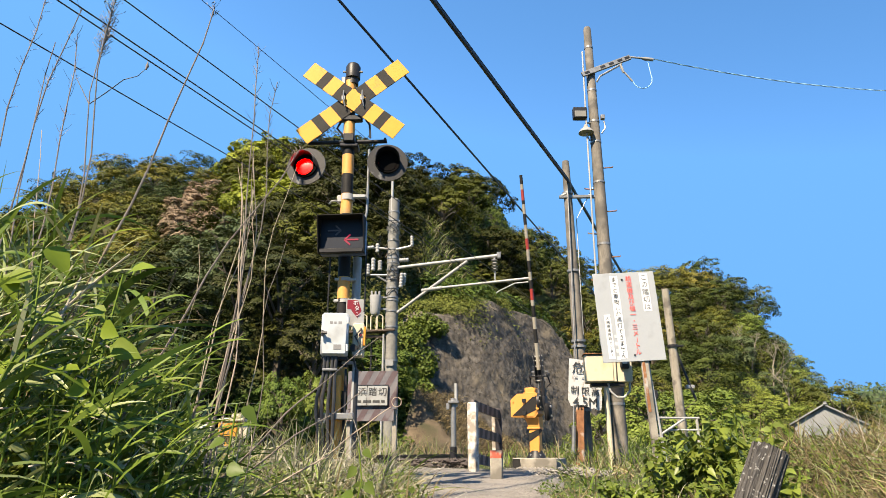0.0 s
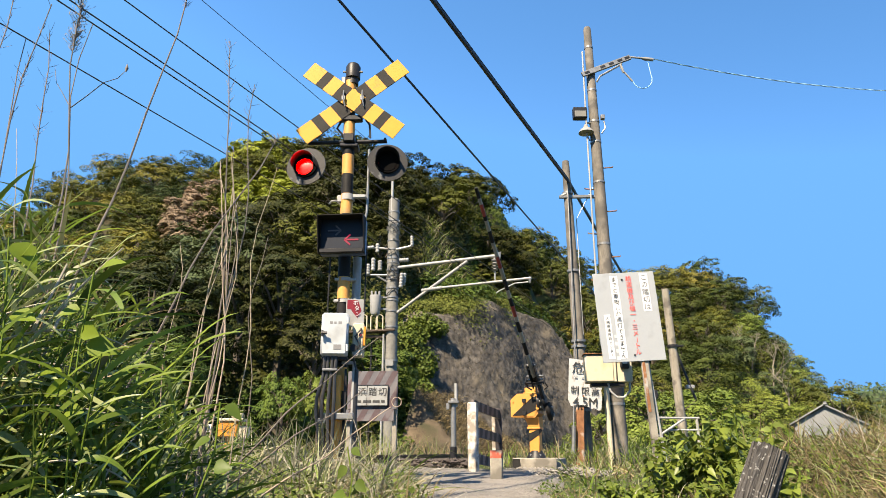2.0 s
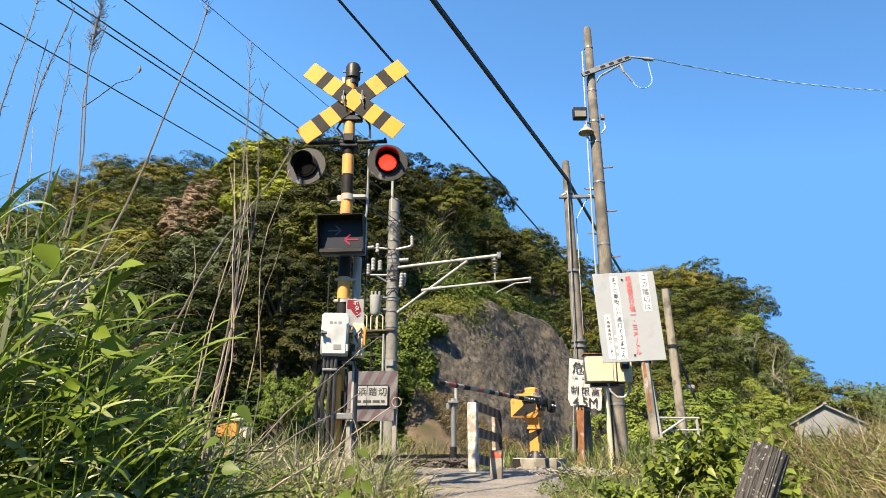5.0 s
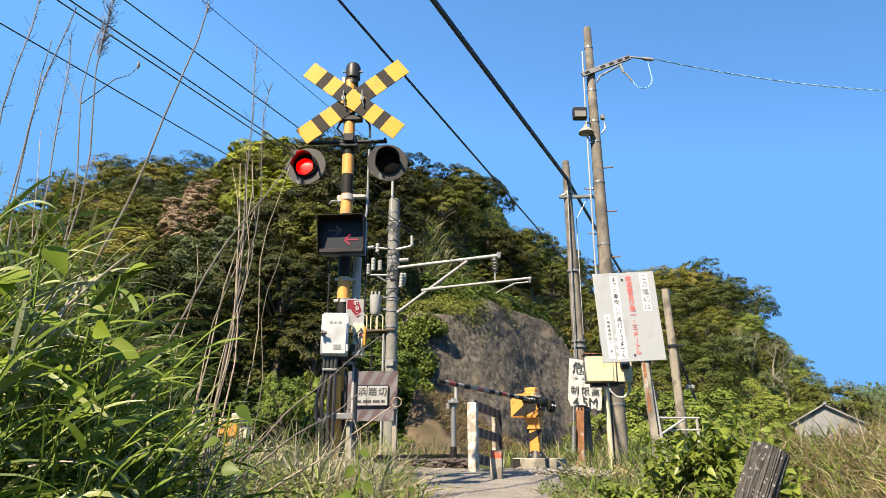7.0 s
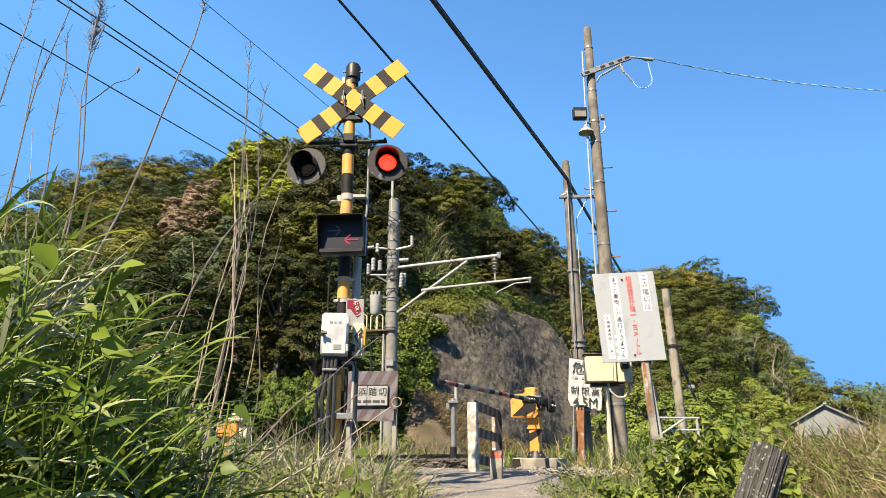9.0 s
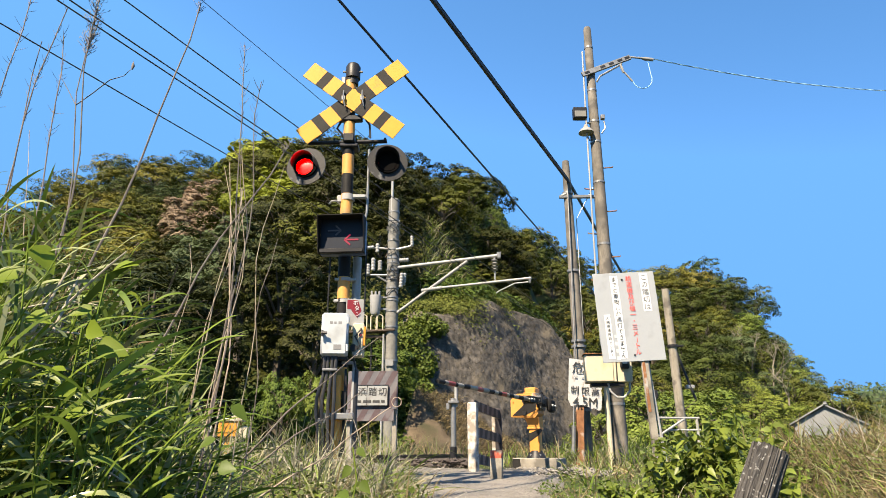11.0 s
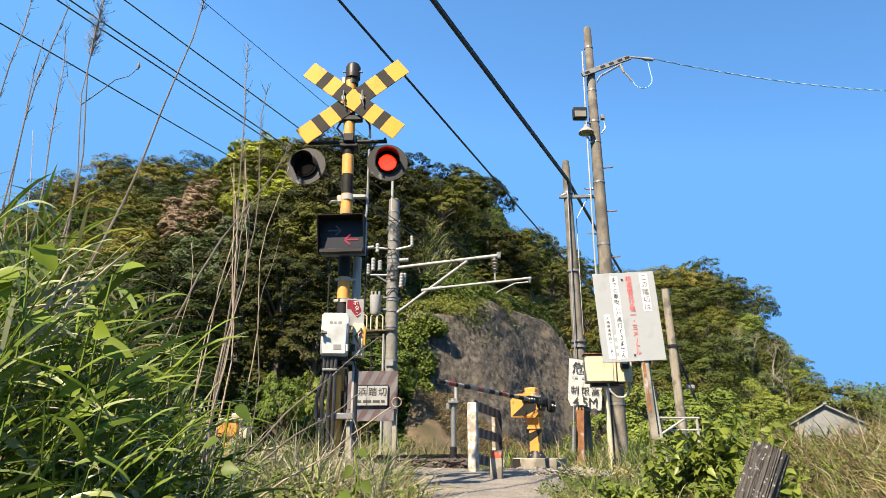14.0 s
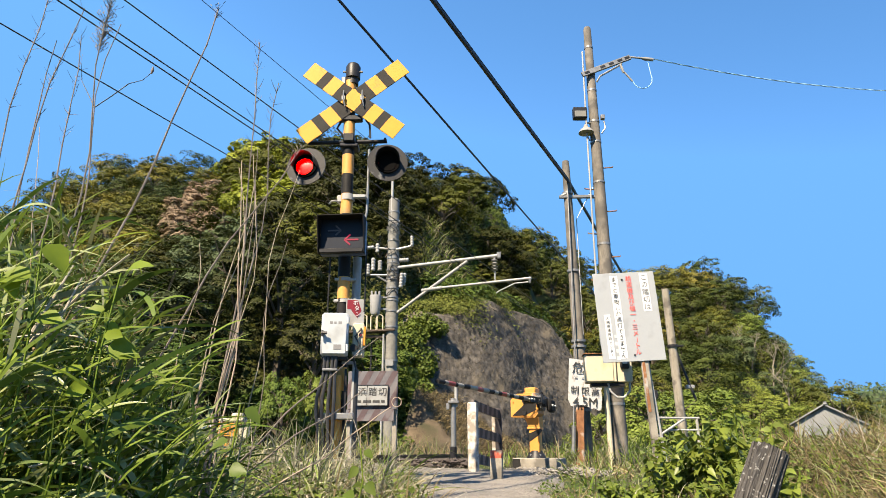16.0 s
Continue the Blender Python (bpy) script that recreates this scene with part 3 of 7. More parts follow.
def make_warning_mast():
    t = thing("crossing_signal", pose(-0.915, 5.76, 0.0), "yellow and black level crossing signal with crossbuck and twin red lamps", "crossing signal")
    s = Shape()
    z = -0.1
    cuts = [-0.1] + [2.67 + 0.205 * k for k in range(-13, 6)]
    cuts = [c for c in cuts if c >= -0.1] + [3.72]
    bands = [0 if math.floor(((a + b) / 2 - 2.67) / 0.205) % 2 == 0 else 1 for a, b in zip(cuts, cuts[1:])]
    s.tube([(0.012 * (3.7 - a) - 0.02, 0, a) for a in cuts], 0.056, 18, bands=bands)
    part("pole", s, [YELLOW_POLE, BLACK_BAND], t)
    s = Shape().tube([(0, 0, 3.66), (0, 0, 3.72), (0, 0, 3.73), (0, 0, 3.86), (0, 0, 3.89)], [0.058, 0.058, 0.074, 0.074, 0.06], 20)
    siren = part("siren", s, BLACK, t, "black cylindrical warning bell")
    part("bolt", Shape().tube([(-0.10, -0.02, 3.80), (0.10, -0.02, 3.80)], 0.011, 8), GALV, siren)
    part("vent", Shape().box((-0.085, -0.03, 3.68), (0.05, 0.05, 0.10), 0.012), GALV, siren)
    part("crossbuck_board", crossbuck_board(37.2, -0.085, 0.975), [YELLOW, BLACK_BAND], t, "yellow and black banded crossbuck board")
    part("crossbuck_board", crossbuck_board(-39.2, -0.070, 1.07), [YELLOW, BLACK_BAND], t, "yellow and black banded crossbuck board")
    for x, zz in ((-0.07, 3.45), (0.115, 3.45)):
        part("clip", Shape().tube([(x, -0.10, zz + 0.09), (x, -0.115, zz), (x + 0.02, -0.10, zz - 0.09)], 0.007, 6).box((x, -0.105, zz), (0.035, 0.02, 0.05), 0.004), GALV, t)
    part("bracket", Shape().box((0, -0.03, 3.26), (0.24, 0.07, 0.06), 0.01), BLACK, t)
    # lamp bar
    bar = part("lamp_bar", Shape().tube([(-0.42, 0.04, 3.03), (0.36, 0.04, 3.05)], 0.02, 10).box((0, -0.02, 3.03), (0.11, 0.16, 0.09), 0.012).box((0.0, 0, 2.96), (0.18, 0.15, 0.04), 0.01), BLACK, t)
    for x in (-0.40, -0.16, 0.14, 0.34):
        part("bolt", Shape().tube([(x, 0.04, 3.04), (x, 0.04, 3.085)], 0.012, 6), BLACK, bar)
    part("cable", Shape().tube([(0.13, 0, 3.3), (0.19, -0.02, 3.2), (0.2, -0.01, 3.06)], 0.011, 6), RUBBER, t)
    part("cable", Shape().tube([(-0.10, 0, 3.24), (-0.13, -0.02, 3.16), (-0.06, -0.01, 3.08)], 0.011, 6), RUBBER, t)
    for x, z, lit, turn in ((-0.40, 2.732, LAMP_RED, 9), (0.38, 2.773, LAMP_ORANGE, -6)):
        head = part("signal_head", sleeve(((0.012, 0.119), (0.012, 0.192), (-0.006, 0.194), (-0.006, 0.119)), 40), PLATE, t, "round dark grey backing plate of a lamp", at=pose(x, -0.06, z, -2, 0, -turn))
        part("hood", hood_shape(), HOOD, head, "black tubular lamp hood")
        part("lamp_housing", sleeve(((0.01, 0.119), (0.10, 0.114), (0.12, 0.0004), (0.13, 0.0004), (0.135, 0.10), (0.10, 0.135), (0.014, 0.14)), 28), VOID, head)
        ring = [(r * math.cos(k * math.pi / 18), 0.0, z + r * math.sin(k * math.pi / 18)) for r, z in ((0.0845, -0.02), (0.1185, 0.0)) for k in range(36)]
        part("baffle", Shape().add([(x, y - 0.03, z) for y in (0.0, 0.044) for x, _, z in ring], [f for k in range(36) for n in ((k + 1) % 36,) for f in ((k, n, n + 36, k + 36), (k + 108, n + 108, n + 72, k + 72), (k + 72, n + 72, n, k), (k + 36, n + 36, n + 108, k + 108))]), VOID, head, "black ring round a lamp lens")
        lens = part("lens", disc(0.082, -0.010, 0.004, 28, 0, 1, 0.008), [lit, VOID], head, "round red lamp lens", at=pose(0, -0.03, -0.02))
        LENSES.append(lens)
    part("conduit", Shape().tube([(0.19, 0.02, 2.95), (0.19, 0.02, 2.30), (0.17, 0.02, 2.2)], 0.012, 8), GALV, t)
    # clamp and direction arrow box
    part("clamp", Shape().ring((0.005, 0, 2.43), (0, 0, 1), 0.056, 0.06, 0.008).box((0.10, -0.01, 2.44), (0.16, 0.05, 0.035), 0.006).box((-0.07, 0.0, 2.42), (0.05, 0.04, 0.07), 0.006), GREY_PAINT, t)
    part("hook", Shape().tube([(-0.06, 0, 2.36), (-0.10, -0.01, 2.40), (-0.15, 0.0, 2.40), (-0.17, 0.0, 2.37)], 0.01, 6), GALV, t)
    arrow = part("direction_box", Shape().box((0, -0.032, 0), (0.41, 0.086, 0.33), 0.008), BLUE_SIDE, t, "dark blue box with train direction arrows", at=pose(0.015, -0.14, 1.972, 0, 0, -5))
    w, h = 0.205, 0.165
    part("visor", Shape().plate([(-w, -0.08, h), (-w, -0.215, h), (w, -0.215, h), (w, -0.08, h)], 0.006)
         .plate([(-w, -0.08, -h), (-w, -0.08, h), (-w, -0.215, h), (-w, -0.12, -h)], 0.006)
         .plate([(w, -0.08, h), (w, -0.08, -h), (w, -0.12, -h), (w, -0.215, h)], 0.006), SOOT, arrow, "black sheet visor")
    part("screen", Shape().box((0, -0.081, 0.0), (0.408, 0.008, 0.328), 0.003), SCREEN, arrow, "smoked dark screen")
    part("lower_lip", Shape().box((0, -0.10, -0.142), (0.40, 0.04, 0.04), 0.006), BLACK, arrow)

    def arrow_shape(x, zz, d, k):
        q = Shape().box((x, -0.0865, zz), (0.15 * k, 0.004, 0.014), 0.0)
        for e in (1, -1):
            q.box((x - d * 0.045 * k, -0.0865, zz + e * 0.028 * k), (0.085 * k, 0.004, 0.014), 0.0, pose(0, 0, 0, 0, -d * e * 42, 0))
        return q
    part("lit_arrow", arrow_shape(0.085, -0.035, 1, 0.85), ARROW_RED, arrow, "glowing red arrow pointing left")
    part("unlit_arrow", arrow_shape(-0.075, 0.055, -1, 0.8), SCREEN_MARK, arrow, "unlit arrow pointing right")
    for x in (-0.12, 0.21):
        part("stay", Shape().box((x, -0.06, 1.62), (0.014, 0.014, 0.62), 0.003), BLACK, t)
    part("conduit", Shape().tube([(0.115, 0.05, 1.85), (0.115, 0.05, 1.35)], 0.04, 12), GREY_PAINT, t)
    for zz in (1.62, 1.42):
        part("clamp", Shape().ring((0.02, 0, zz), (0, 0, 1), 0.056, 0.03, 0.007).box((0.02, -0.02, zz), (0.19, 0.04, 0.025), 0.004), GREY_PAINT, t)
    # relay cabinet
    cab = part("relay_cabinet", Shape().box((0, 0, 0), (0.232, 0.13, 0.375), 0.02), WHITE_BOX, t, "white enamelled relay cabinet", at=pose(-0.025, -0.16, 1.085, 0, 0, 5))
    part("door", Shape().box((0, -0.072, 0), (0.212, 0.018, 0.352), 0.008), WHITE_BOX, cab)
    part("handle", Shape().tube([(-0.10, -0.08, 0.0), (-0.10, -0.115, 0.0), (-0.06, -0.12, -0.002)], 0.013, 8).tube([(-0.10, -0.11, 0.02), (-0.10, -0.11, -0.03)], 0.011, 8), BLACK, cab, "black door handle")
    for zz in (0.12, -0.12):
        part("hinge", Shape().tube([(0.112, -0.07, zz - 0.03), (0.112, -0.07, zz + 0.03)], 0.012, 8), WHITE_BOX, cab)
    part("marking", Shape().box((-0.03, -0.082, 0.095), (0.025, 0.002, 0.022), 0).box((0.005, -0.082, 0.095), (0.02, 0.002, 0.018), 0).box((0.045, -0.082, 0.095), (0.03, 0.002, 0.022), 0), INK_FADED, cab)
    part("label_plate", Shape().box((0.03, -0.082, -0.115), (0.065, 0.003, 0.042), 0), INK_FADED, cab)
    part("cabinet_base", Shape().box((-0.02, -0.12, 0.885), (0.22, 0.12, 0.025), 0.005), BLACK, t)
    for i, x in enumerate((-0.095, -0.065, -0.03, 0.0)):
        part("cable", Shape().tube([(x, -0.19, 0.93), (x - 0.005, -0.20, 0.74), (x - 0.05 + 0.016 * i, -0.20, 0.55), (x - 0.05 + 0.016 * i, -0.20, 0.42), (x * 0.6, -0.19, -0.1)], 0.015, 8), RUBBER, t)
    part("clamp", Shape().box((-0.045, -0.21, 0.78), (0.13, 0.05, 0.022), 0.005), GALV, t)
    # emergency button
    btn = part("button_box", Shape().box((0, 0, 0), (0.10, 0.10, 0.30), 0.012), CREAM, t, "cream steel emergency button box", at=pose(0.165, -0.03, 1.06))
    part("button", Shape().tube([(0.02, -0.05, 0.04), (0.02, -0.062, 0.04)], 0.014, 14), RED_SIGN, btn)
    part("lens_cover", Shape().tube([(-0.03, -0.055, -0.08), (-0.03, -0.10, -0.08)], 0.032, 14), BLACK, btn)
    part("socket", Shape().tube([(-0.01, -0.052, -0.12), (-0.01, -0.085, -0.12)], 0.030, 14), GREY_PAINT, btn)
    part("loose_cable", Shape().tube([(0.03, -0.06, 0.10), (-0.02, -0.09, 0.02), (0.02, -0.08, -0.05), (-0.03, -0.07, -0.16), (0.0, -0.06, -0.28)], 0.008, 6), RUBBER, btn)
    part("warning_strip", Shape().box((0.058, -0.03, 0.03), (0.018, 0.05, 0.17), 0.004), ORANGE, btn, "orange strip")
    sign = part("button_sign", Shape().box((0, 0, 0), (0.165, 0.012, 0.25), 0.002), GREY_PAINT, t, "red and white emergency button sign", at=pose(0.125, -0.03, 1.31, 0, 0, 14))
    part("red_field", Shape().plate([(-0.075, -0.008, 0.115), (0.02, -0.008, 0.115), (0.055, -0.008, 0.02), (0.02, -0.008, -0.05), (-0.045, -0.008, 0.03), (-0.075, -0.008, 0.03)], -0.003), RED_SIGN, sign)
    for i, ch in enumerate("ボタン"):
        letters(sign, ch, 0.05, pose(0.0 + 0.012 * i, -0.013, 0.085 - 0.05 * i, 90), STRIP_WHITE, 0.001)
    s = Shape().tube([(-0.005, -0.125, 0.0), (-0.005, -0.125, 0.74)], 0.052, 16)
    part("cable_guard", s, ORANGE, t, "orange cable guard tube")
    part("cable_duct", Shape().tube([(0.15, -0.04, -0.1), (0.15, -0.04, 0.8)], 0.028, 10), RUBBER, t)
    part("foot_bracket", Shape().box((0.03, -0.15, 0.40), (0.27, 0.07, 0.055), 0.008).box((-0.10, -0.16, 0.36), (0.08, 0.10, 0.05), 0.01), GALV, t)
    part("frame_post", Shape().box((0.135, -0.06, 0.42), (0.020, 0.030, 0.90), 0.004).box((0.09, -0.06, 0.86), (0.12, 0.034, 0.028), 0.004), GREY_PAINT, t, "pale painted steel frame post")
    part("frame_post", Shape().box((0.075, -0.10, 0.40), (0.022, 0.022, 0.80), 0.003), BLACK, t)
    part("pedestal", Shape().box((0, 0, -0.12), (0.4, 0.4, 0.36), 0.015), FOUNDATION, t)
    return t


make_warning_mast()


# ---- striped guard boards ----
def striped_board(parent, at, w, h, n, lean, body, stripe, label, thick=0.03):
    """A board with slanted painted stripes, each a thin layer on its face."""
    ob = part("board", Shape().box((0, 0, 0), (w, thick, h), 0.003), body, parent, label, at=at)
    step = w / n
    for i in range(-4, n + 4, 2):
        x0, x1 = -w / 2 + i * step, -w / 2 + (i + 1) * step
        poly = [(x0, -h / 2), (x1, -h / 2), (x1 + lean, h / 2), (x0 + lean, h / 2)]
        for sgn in (1, -1):
            out = []
            for a, b in zip(poly, poly[1:] + poly[:1]):
                ia, ib = sgn * a[0] <= w / 2, sgn * b[0] <= w / 2
                if ia:
                    out.append(a)
                if ia != ib:
                    k = (sgn * w / 2 - a[0]) / (b[0] - a[0])
                    out.append((sgn * w / 2, a[1] + k * (b[1] - a[1])))
            poly = out
        if len(poly) >= 3:
            part("stripe", Shape().plate([(x, -thick / 2 - 0.002, z) for x, z in poly], 0.0018), stripe, ob, smooth=False)
    return ob


def make_name_fence():
    t = thing("guard_fence", pose(-0.89, 7.3, 0.0, 0, 0, -6), "red and white striped guard fence with crossing name board", "fence")
    striped_board(t, pose(0.115, 0, 0.765), 0.56, 0.41, 8, 0.22, STRIPE_WHITE, STRIPE_RED, "faded maroon and white striped board")
    striped_board(t, pose(0.08, 0, 0.495), 0.56, 0.125, 8, 0.07, STRIPE_WHITE, STRIPE_RED, "faded maroon and white striped board")
    for x in (-0.15, 0.36):
        part("post", Shape().box((x, 0.05, 0.34), (0.05, 0.05, 1.26), 0.006), FOUNDATION, t)
    nb = part("name_board", Shape().box((0, 0, 0), (0.37, 0.012, 0.22), 0.004), BOARD_GREY, t, "pale grey crossing name board with black writing", at=pose(0.105, -0.032, 0.705))
    part("frame", Shape().box((0, -0.002, 0.110), (0.38, 0.016, 0.006), 0).box((0, -0.002, -0.110), (0.38, 0.016, 0.006), 0).box((0.187, -0.002, 0), (0.006, 0.016, 0.22), 0).box((-0.045, -0.002, 0.0), (0.005, 0.016, 0.22), 0), BLACK, nb)
    for ch, x in (("浜", -0.098), ("踏", 0.018), ("切", 0.128)):
        letters(nb, ch, 0.10, pose(x, -0.009, 0.032, 90), INK, 0.0015)
    for x, w in ((-0.135, 0.05), (-0.04, 0.09), (0.06, 0.08), (0.135, 0.04)):
        part("bar", Shape().box((x, -0.008, -0.066), (w, 0.002, 0.028), 0), INK, nb)


make_name_fence()


def make_post_fence():
    t = thing("guard_fence", pose(0.375, 8.4, -0.06), "white concrete post with dark striped guard rails", "fence")
    part("post", Shape().box((0, 0, 0.335), (0.115, 0.115, 0.87), 0.014, pose(0, 0, 0, 0, 0, -20)), WHITE_POST, t, "chipped white painted concrete post")
    far = Vector((0.45, 1.5, 0))
    part("post", Shape().box((far.x, far.y + 0.05, 0.33), (0.09, 0.09, 0.92), 0.006), STRIPE_DARK, t)
    part("post", Shape().box((far.x - 0.075, far.y + 0.05, 0.33), (0.05, 0.06, 0.80), 0.006), WHITE_POST, t)
    ang = math.degrees(math.atan2(far.y, far.x))
    for near, end in ((0.745, 0.70), (0.42, 0.36), (0.10, 0.0)):
        tilt = math.degrees(math.atan2(near - end, far.length))
        striped_board(t, Matrix.Translation((far.x / 2, far.y / 2, (near + end) / 2)) @ pose(0, 0, 0, 0, 0, ang) @ pose(0, 0, 0, 0, tilt, 0), far.length, 0.12, 11, 0.04, STRIPE_RAIL, STRIPE_DARK, "dark faded striped rail")


make_post_fence()

t = thing("marker_stub", pose(0.595, 7.55, -0.12), "low concrete stub with a red painted top", "marker")
part("body", Shape().box((0, 0, 0.02), (0.13, 0.13, 0.32), 0.008, pose(0, 0, 0, 0, 0, -12)), FOUNDATION, t)
part("cap", Shape().box((0, 0, 0.205), (0.132, 0.132, 0.09), 0.008, pose(0, 0, 0, 0, 0, -12)), RED_FADED, t, "faded red painted top")

t = thing("pipe_post", pose(0.19, 12.2, -0.1), "grey steel pipe post with a clamped sensor beside the rails", "post")
part("pole", Shape().tube([(0, 0, 0), (0, 0, 1.15)], 0.05, 12), GALV, t)
part("extension", Shape().tube([(0.05, 0, 1.0), (0.05, 0, 1.42)], 0.03, 10), GREY_PAINT, t)
part("clamp", Shape().box((0, -0.02, 1.08), (0.2, 0.16, 0.05), 0.01).box((-0.1, -0.05, 1.0), (0.06, 0.08, 0.12), 0.01), GALV, t)
part("sleeve", Shape().tube([(0, 0, -0.05), (0, 0, 0.3)], 0.062, 12), BLACK, t)


# ---- gate machine ----
GATE = {}


def make_gate():
    t = thing("crossing_gate", pose(1.32, 9.6, 0.0, 0, 0, -23.5), "yellow and black crossing gate machine with banded boom", "crossing gate")
    foot = part("foot", Shape().tube([(0, 0, 0.02), (0, 0, 0.05), (0, 0, 0.13)], [0.14, 0.13, 0.085], 16), BLACK, t, "black cast foot")
    for x, y in ((0.10, 0.05), (-0.05, -0.10), (0.08, -0.08), (-0.10, 0.05)):
        part("bolt", Shape().tube([(x, y, 0.03), (x, y, 0.085)], 0.014, 6), GALV, foot)
    part("column", Shape().box((0, 0, 0.26), (0.15, 0.15, 0.36), 0.012), YELLOW_GATE, t)
    part("column_band", Shape().add([(-0.077, -0.077, 0.24), (0.077, -0.077, 0.34), (0.077, -0.077, 0.42), (-0.077, -0.077, 0.36)], [(0, 1, 2, 3)])
         .add([(0.077, -0.077, 0.34), (0.077, 0.077, 0.40), (0.077, 0.077, 0.43), (0.077, -0.077, 0.42)], [(0, 1, 2, 3)]), BLACK_BAND, t)
    # the neck widens from the column to the drive box
    lo, hi = [(-0.085, -0.085, 0.43), (0.085, -0.085, 0.43), (0.085, 0.085, 0.43), (-0.085, 0.085, 0.43)], [(-0.12, -0.16, 0.585), (0.095, -0.16, 0.585), (0.095, 0.11, 0.585), (-0.12, 0.11, 0.585)]
    mid = [(-0.085, -0.10, 0.50), (0.09, -0.10, 0.50), (0.09, 0.09, 0.50), (-0.085, 0.09, 0.50)]
    part("neck", Shape().add(lo + mid + hi, [(k + 4 * r, (k + 1) % 4 + 4 * r, (k + 1) % 4 + 4 + 4 * r, k + 4 + 4 * r) for r in range(2) for k in range(4)] + [(3, 2, 1, 0), (8, 9, 10, 11)]), YELLOW_GATE, t, smooth=False)
    part("collar", Shape().box((0, 0, 0.435), (0.19, 0.19, 0.03), 0.006), YELLOW_GATE, t)
    # drive box with sloped shoulders
    outline = [(-0.30, 0.585), (0.05, 0.575), (0.10, 0.63), (0.10, 0.91), (-0.20, 0.91), (-0.30, 0.825)]
    body = part("machine_box", Shape().plate([(x, -0.18, z) for x, z in outline], 0.31), YELLOW_GATE, t, "yellow enamelled drive box", smooth=False)
    part("door", Shape().plate([(x * 0.93 - 0.007, -0.186, 0.745 + (z - 0.745) * 0.90) for x, z in outline], 0.006), YELLOW_GATE, body, smooth=False)
    part("lid", Shape().box((-0.02, -0.02, 0.955), (0.16, 0.24, 0.085), 0.014), YELLOW_GATE, body)
    part("lid_rim", Shape().box((-0.02, -0.02, 0.918), (0.19, 0.27, 0.016), 0.004), YELLOW_GATE, body)
    part("black_band", Shape().plate([(-0.275, -0.190, 0.605), (-0.09, -0.190, 0.605), (0.083, -0.190, 0.68), (0.083, -0.190, 0.86), (0.03, -0.190, 0.86)], 0.003), BLACK_BAND, body, "slanted black warning band")
    for zz in (0.81, 0.64):
        part("latch", Shape().plate([(-0.125, -0.21, zz + 0.025), (-0.115, -0.21, zz - 0.03), (-0.075, -0.21, zz - 0.03), (-0.065, -0.21, zz + 0.025)], 0.022), BLACK, body, smooth=False)
    for x, z in ((0.07, 0.88), (0.07, 0.66), (-0.26, 0.80)):
        part("bolt", Shape().tube([(x, -0.185, z), (x, -0.20, z)], 0.011, 6), YELLOW_GATE, body)
    # drive shaft on the side
    drive = part("crank_plate", Shape().tube([(0.10, -0.13, 0.79), (0.135, -0.13, 0.79)], 0.12, 20).box((0.12, -0.02, 0.80), (0.03, 0.24, 0.26), 0.02), BLACK, t)
    for k in range(6):
        part("bolt", Shape().tube([(0.13, -0.13 + 0.09 * math.cos(k * 1.047), 0.79 + 0.09 * math.sin(k * 1.047)), (0.15, -0.13 + 0.09 * math.cos(k * 1.047), 0.79 + 0.09 * math.sin(k * 1.047))], 0.014, 6), GALV, drive)
    part("shaft_cap", Shape().tube([(0.10, -0.19, 0.70), (0.10, -0.215, 0.70)], 0.022, 10), YELLOW_GATE, t)
    arm = thing("boom", pose(0.140, -0.120, 0.79), "", "")
    arm.parent = t
    GATE["arm"] = arm
    part("boom_holder", Shape().box((0.05, 0, 0), (0.05, 0.18, 0.15), 0.02).box((0.045, -0.16, 0.0), (0.05, 0.30, 0.08), 0.01).box((0.005, -0.46, 0.035), (0.105, 0.40, 0.016), 0.004)
         .box((-0.045, -0.46, 0.0), (0.012, 0.40, 0.085), 0.004).box((0.055, -0.46, 0.0), (0.012, 0.40, 0.085), 0.004), BLACK, arm, "black channel that clamps the boom")
    for y, zz, w in ((-0.36, 0.045, 0.27), (-0.36, -0.03, 0.27), (-0.42, 0.045, 0.24)):
        part("crossbar", Shape().box((0.0, y, zz), (w, 0.022, 0.022), 0.004), GALV if zz > 0 else BLACK, arm)
    for x in (-0.13, 0.13):
        part("guard_stay", Shape().box((x, -0.37, 0.008), (0.018, 0.05, 0.12), 0.005).tube([(x, -0.34, 0.0), (x * 1.15, -0.25, 0.02), (x * 0.7, -0.2, 0.02)], 0.010, 6), BLACK, arm)
    weight = part("counterweight", Shape().box((0.10, 0.13, -0.05), (0.07, 0.24, 0.19), 0.03).box((0.06, 0.20, 0.03), (0.06, 0.12, 0.08), 0.02), BLACK_BAND, arm, "black cast counterweight")
    for y in (0.06, 0.19):
        part("bolt", Shape().tube([(0.05, y, -0.05), (0.155, y, -0.05)], 0.016, 8), GALV, weight)
    part("spring", Shape().tube([(0.0 + 0.028 * math.cos(k * 0.9), -0.05 - 0.009 * k, 0.075 + 0.028 * math.sin(k * 0.9)) for k in range(36)], 0.006, 5), GALV, arm)
    part("link_rod", Shape().tube([(-0.03, 0.05, -0.02), (-0.04, -0.12, 0.03), (-0.02, -0.30, 0.02)], 0.013, 8), GALV, arm)
    part("cable", Shape().tube([(0.02, 0.10, 0.05), (0.0, 0.03, 0.15), (0.02, -0.10, 0.13), (0.02, -0.22, 0.05)], 0.009, 6), RUBBER, arm)
    for y in (-0.30, -0.50, -0.58, -0.64):
        part("bolt", Shape().tube([(-0.062, y, 0.0), (0.072, y, 0.0)], 0.014, 8), GALV, arm)
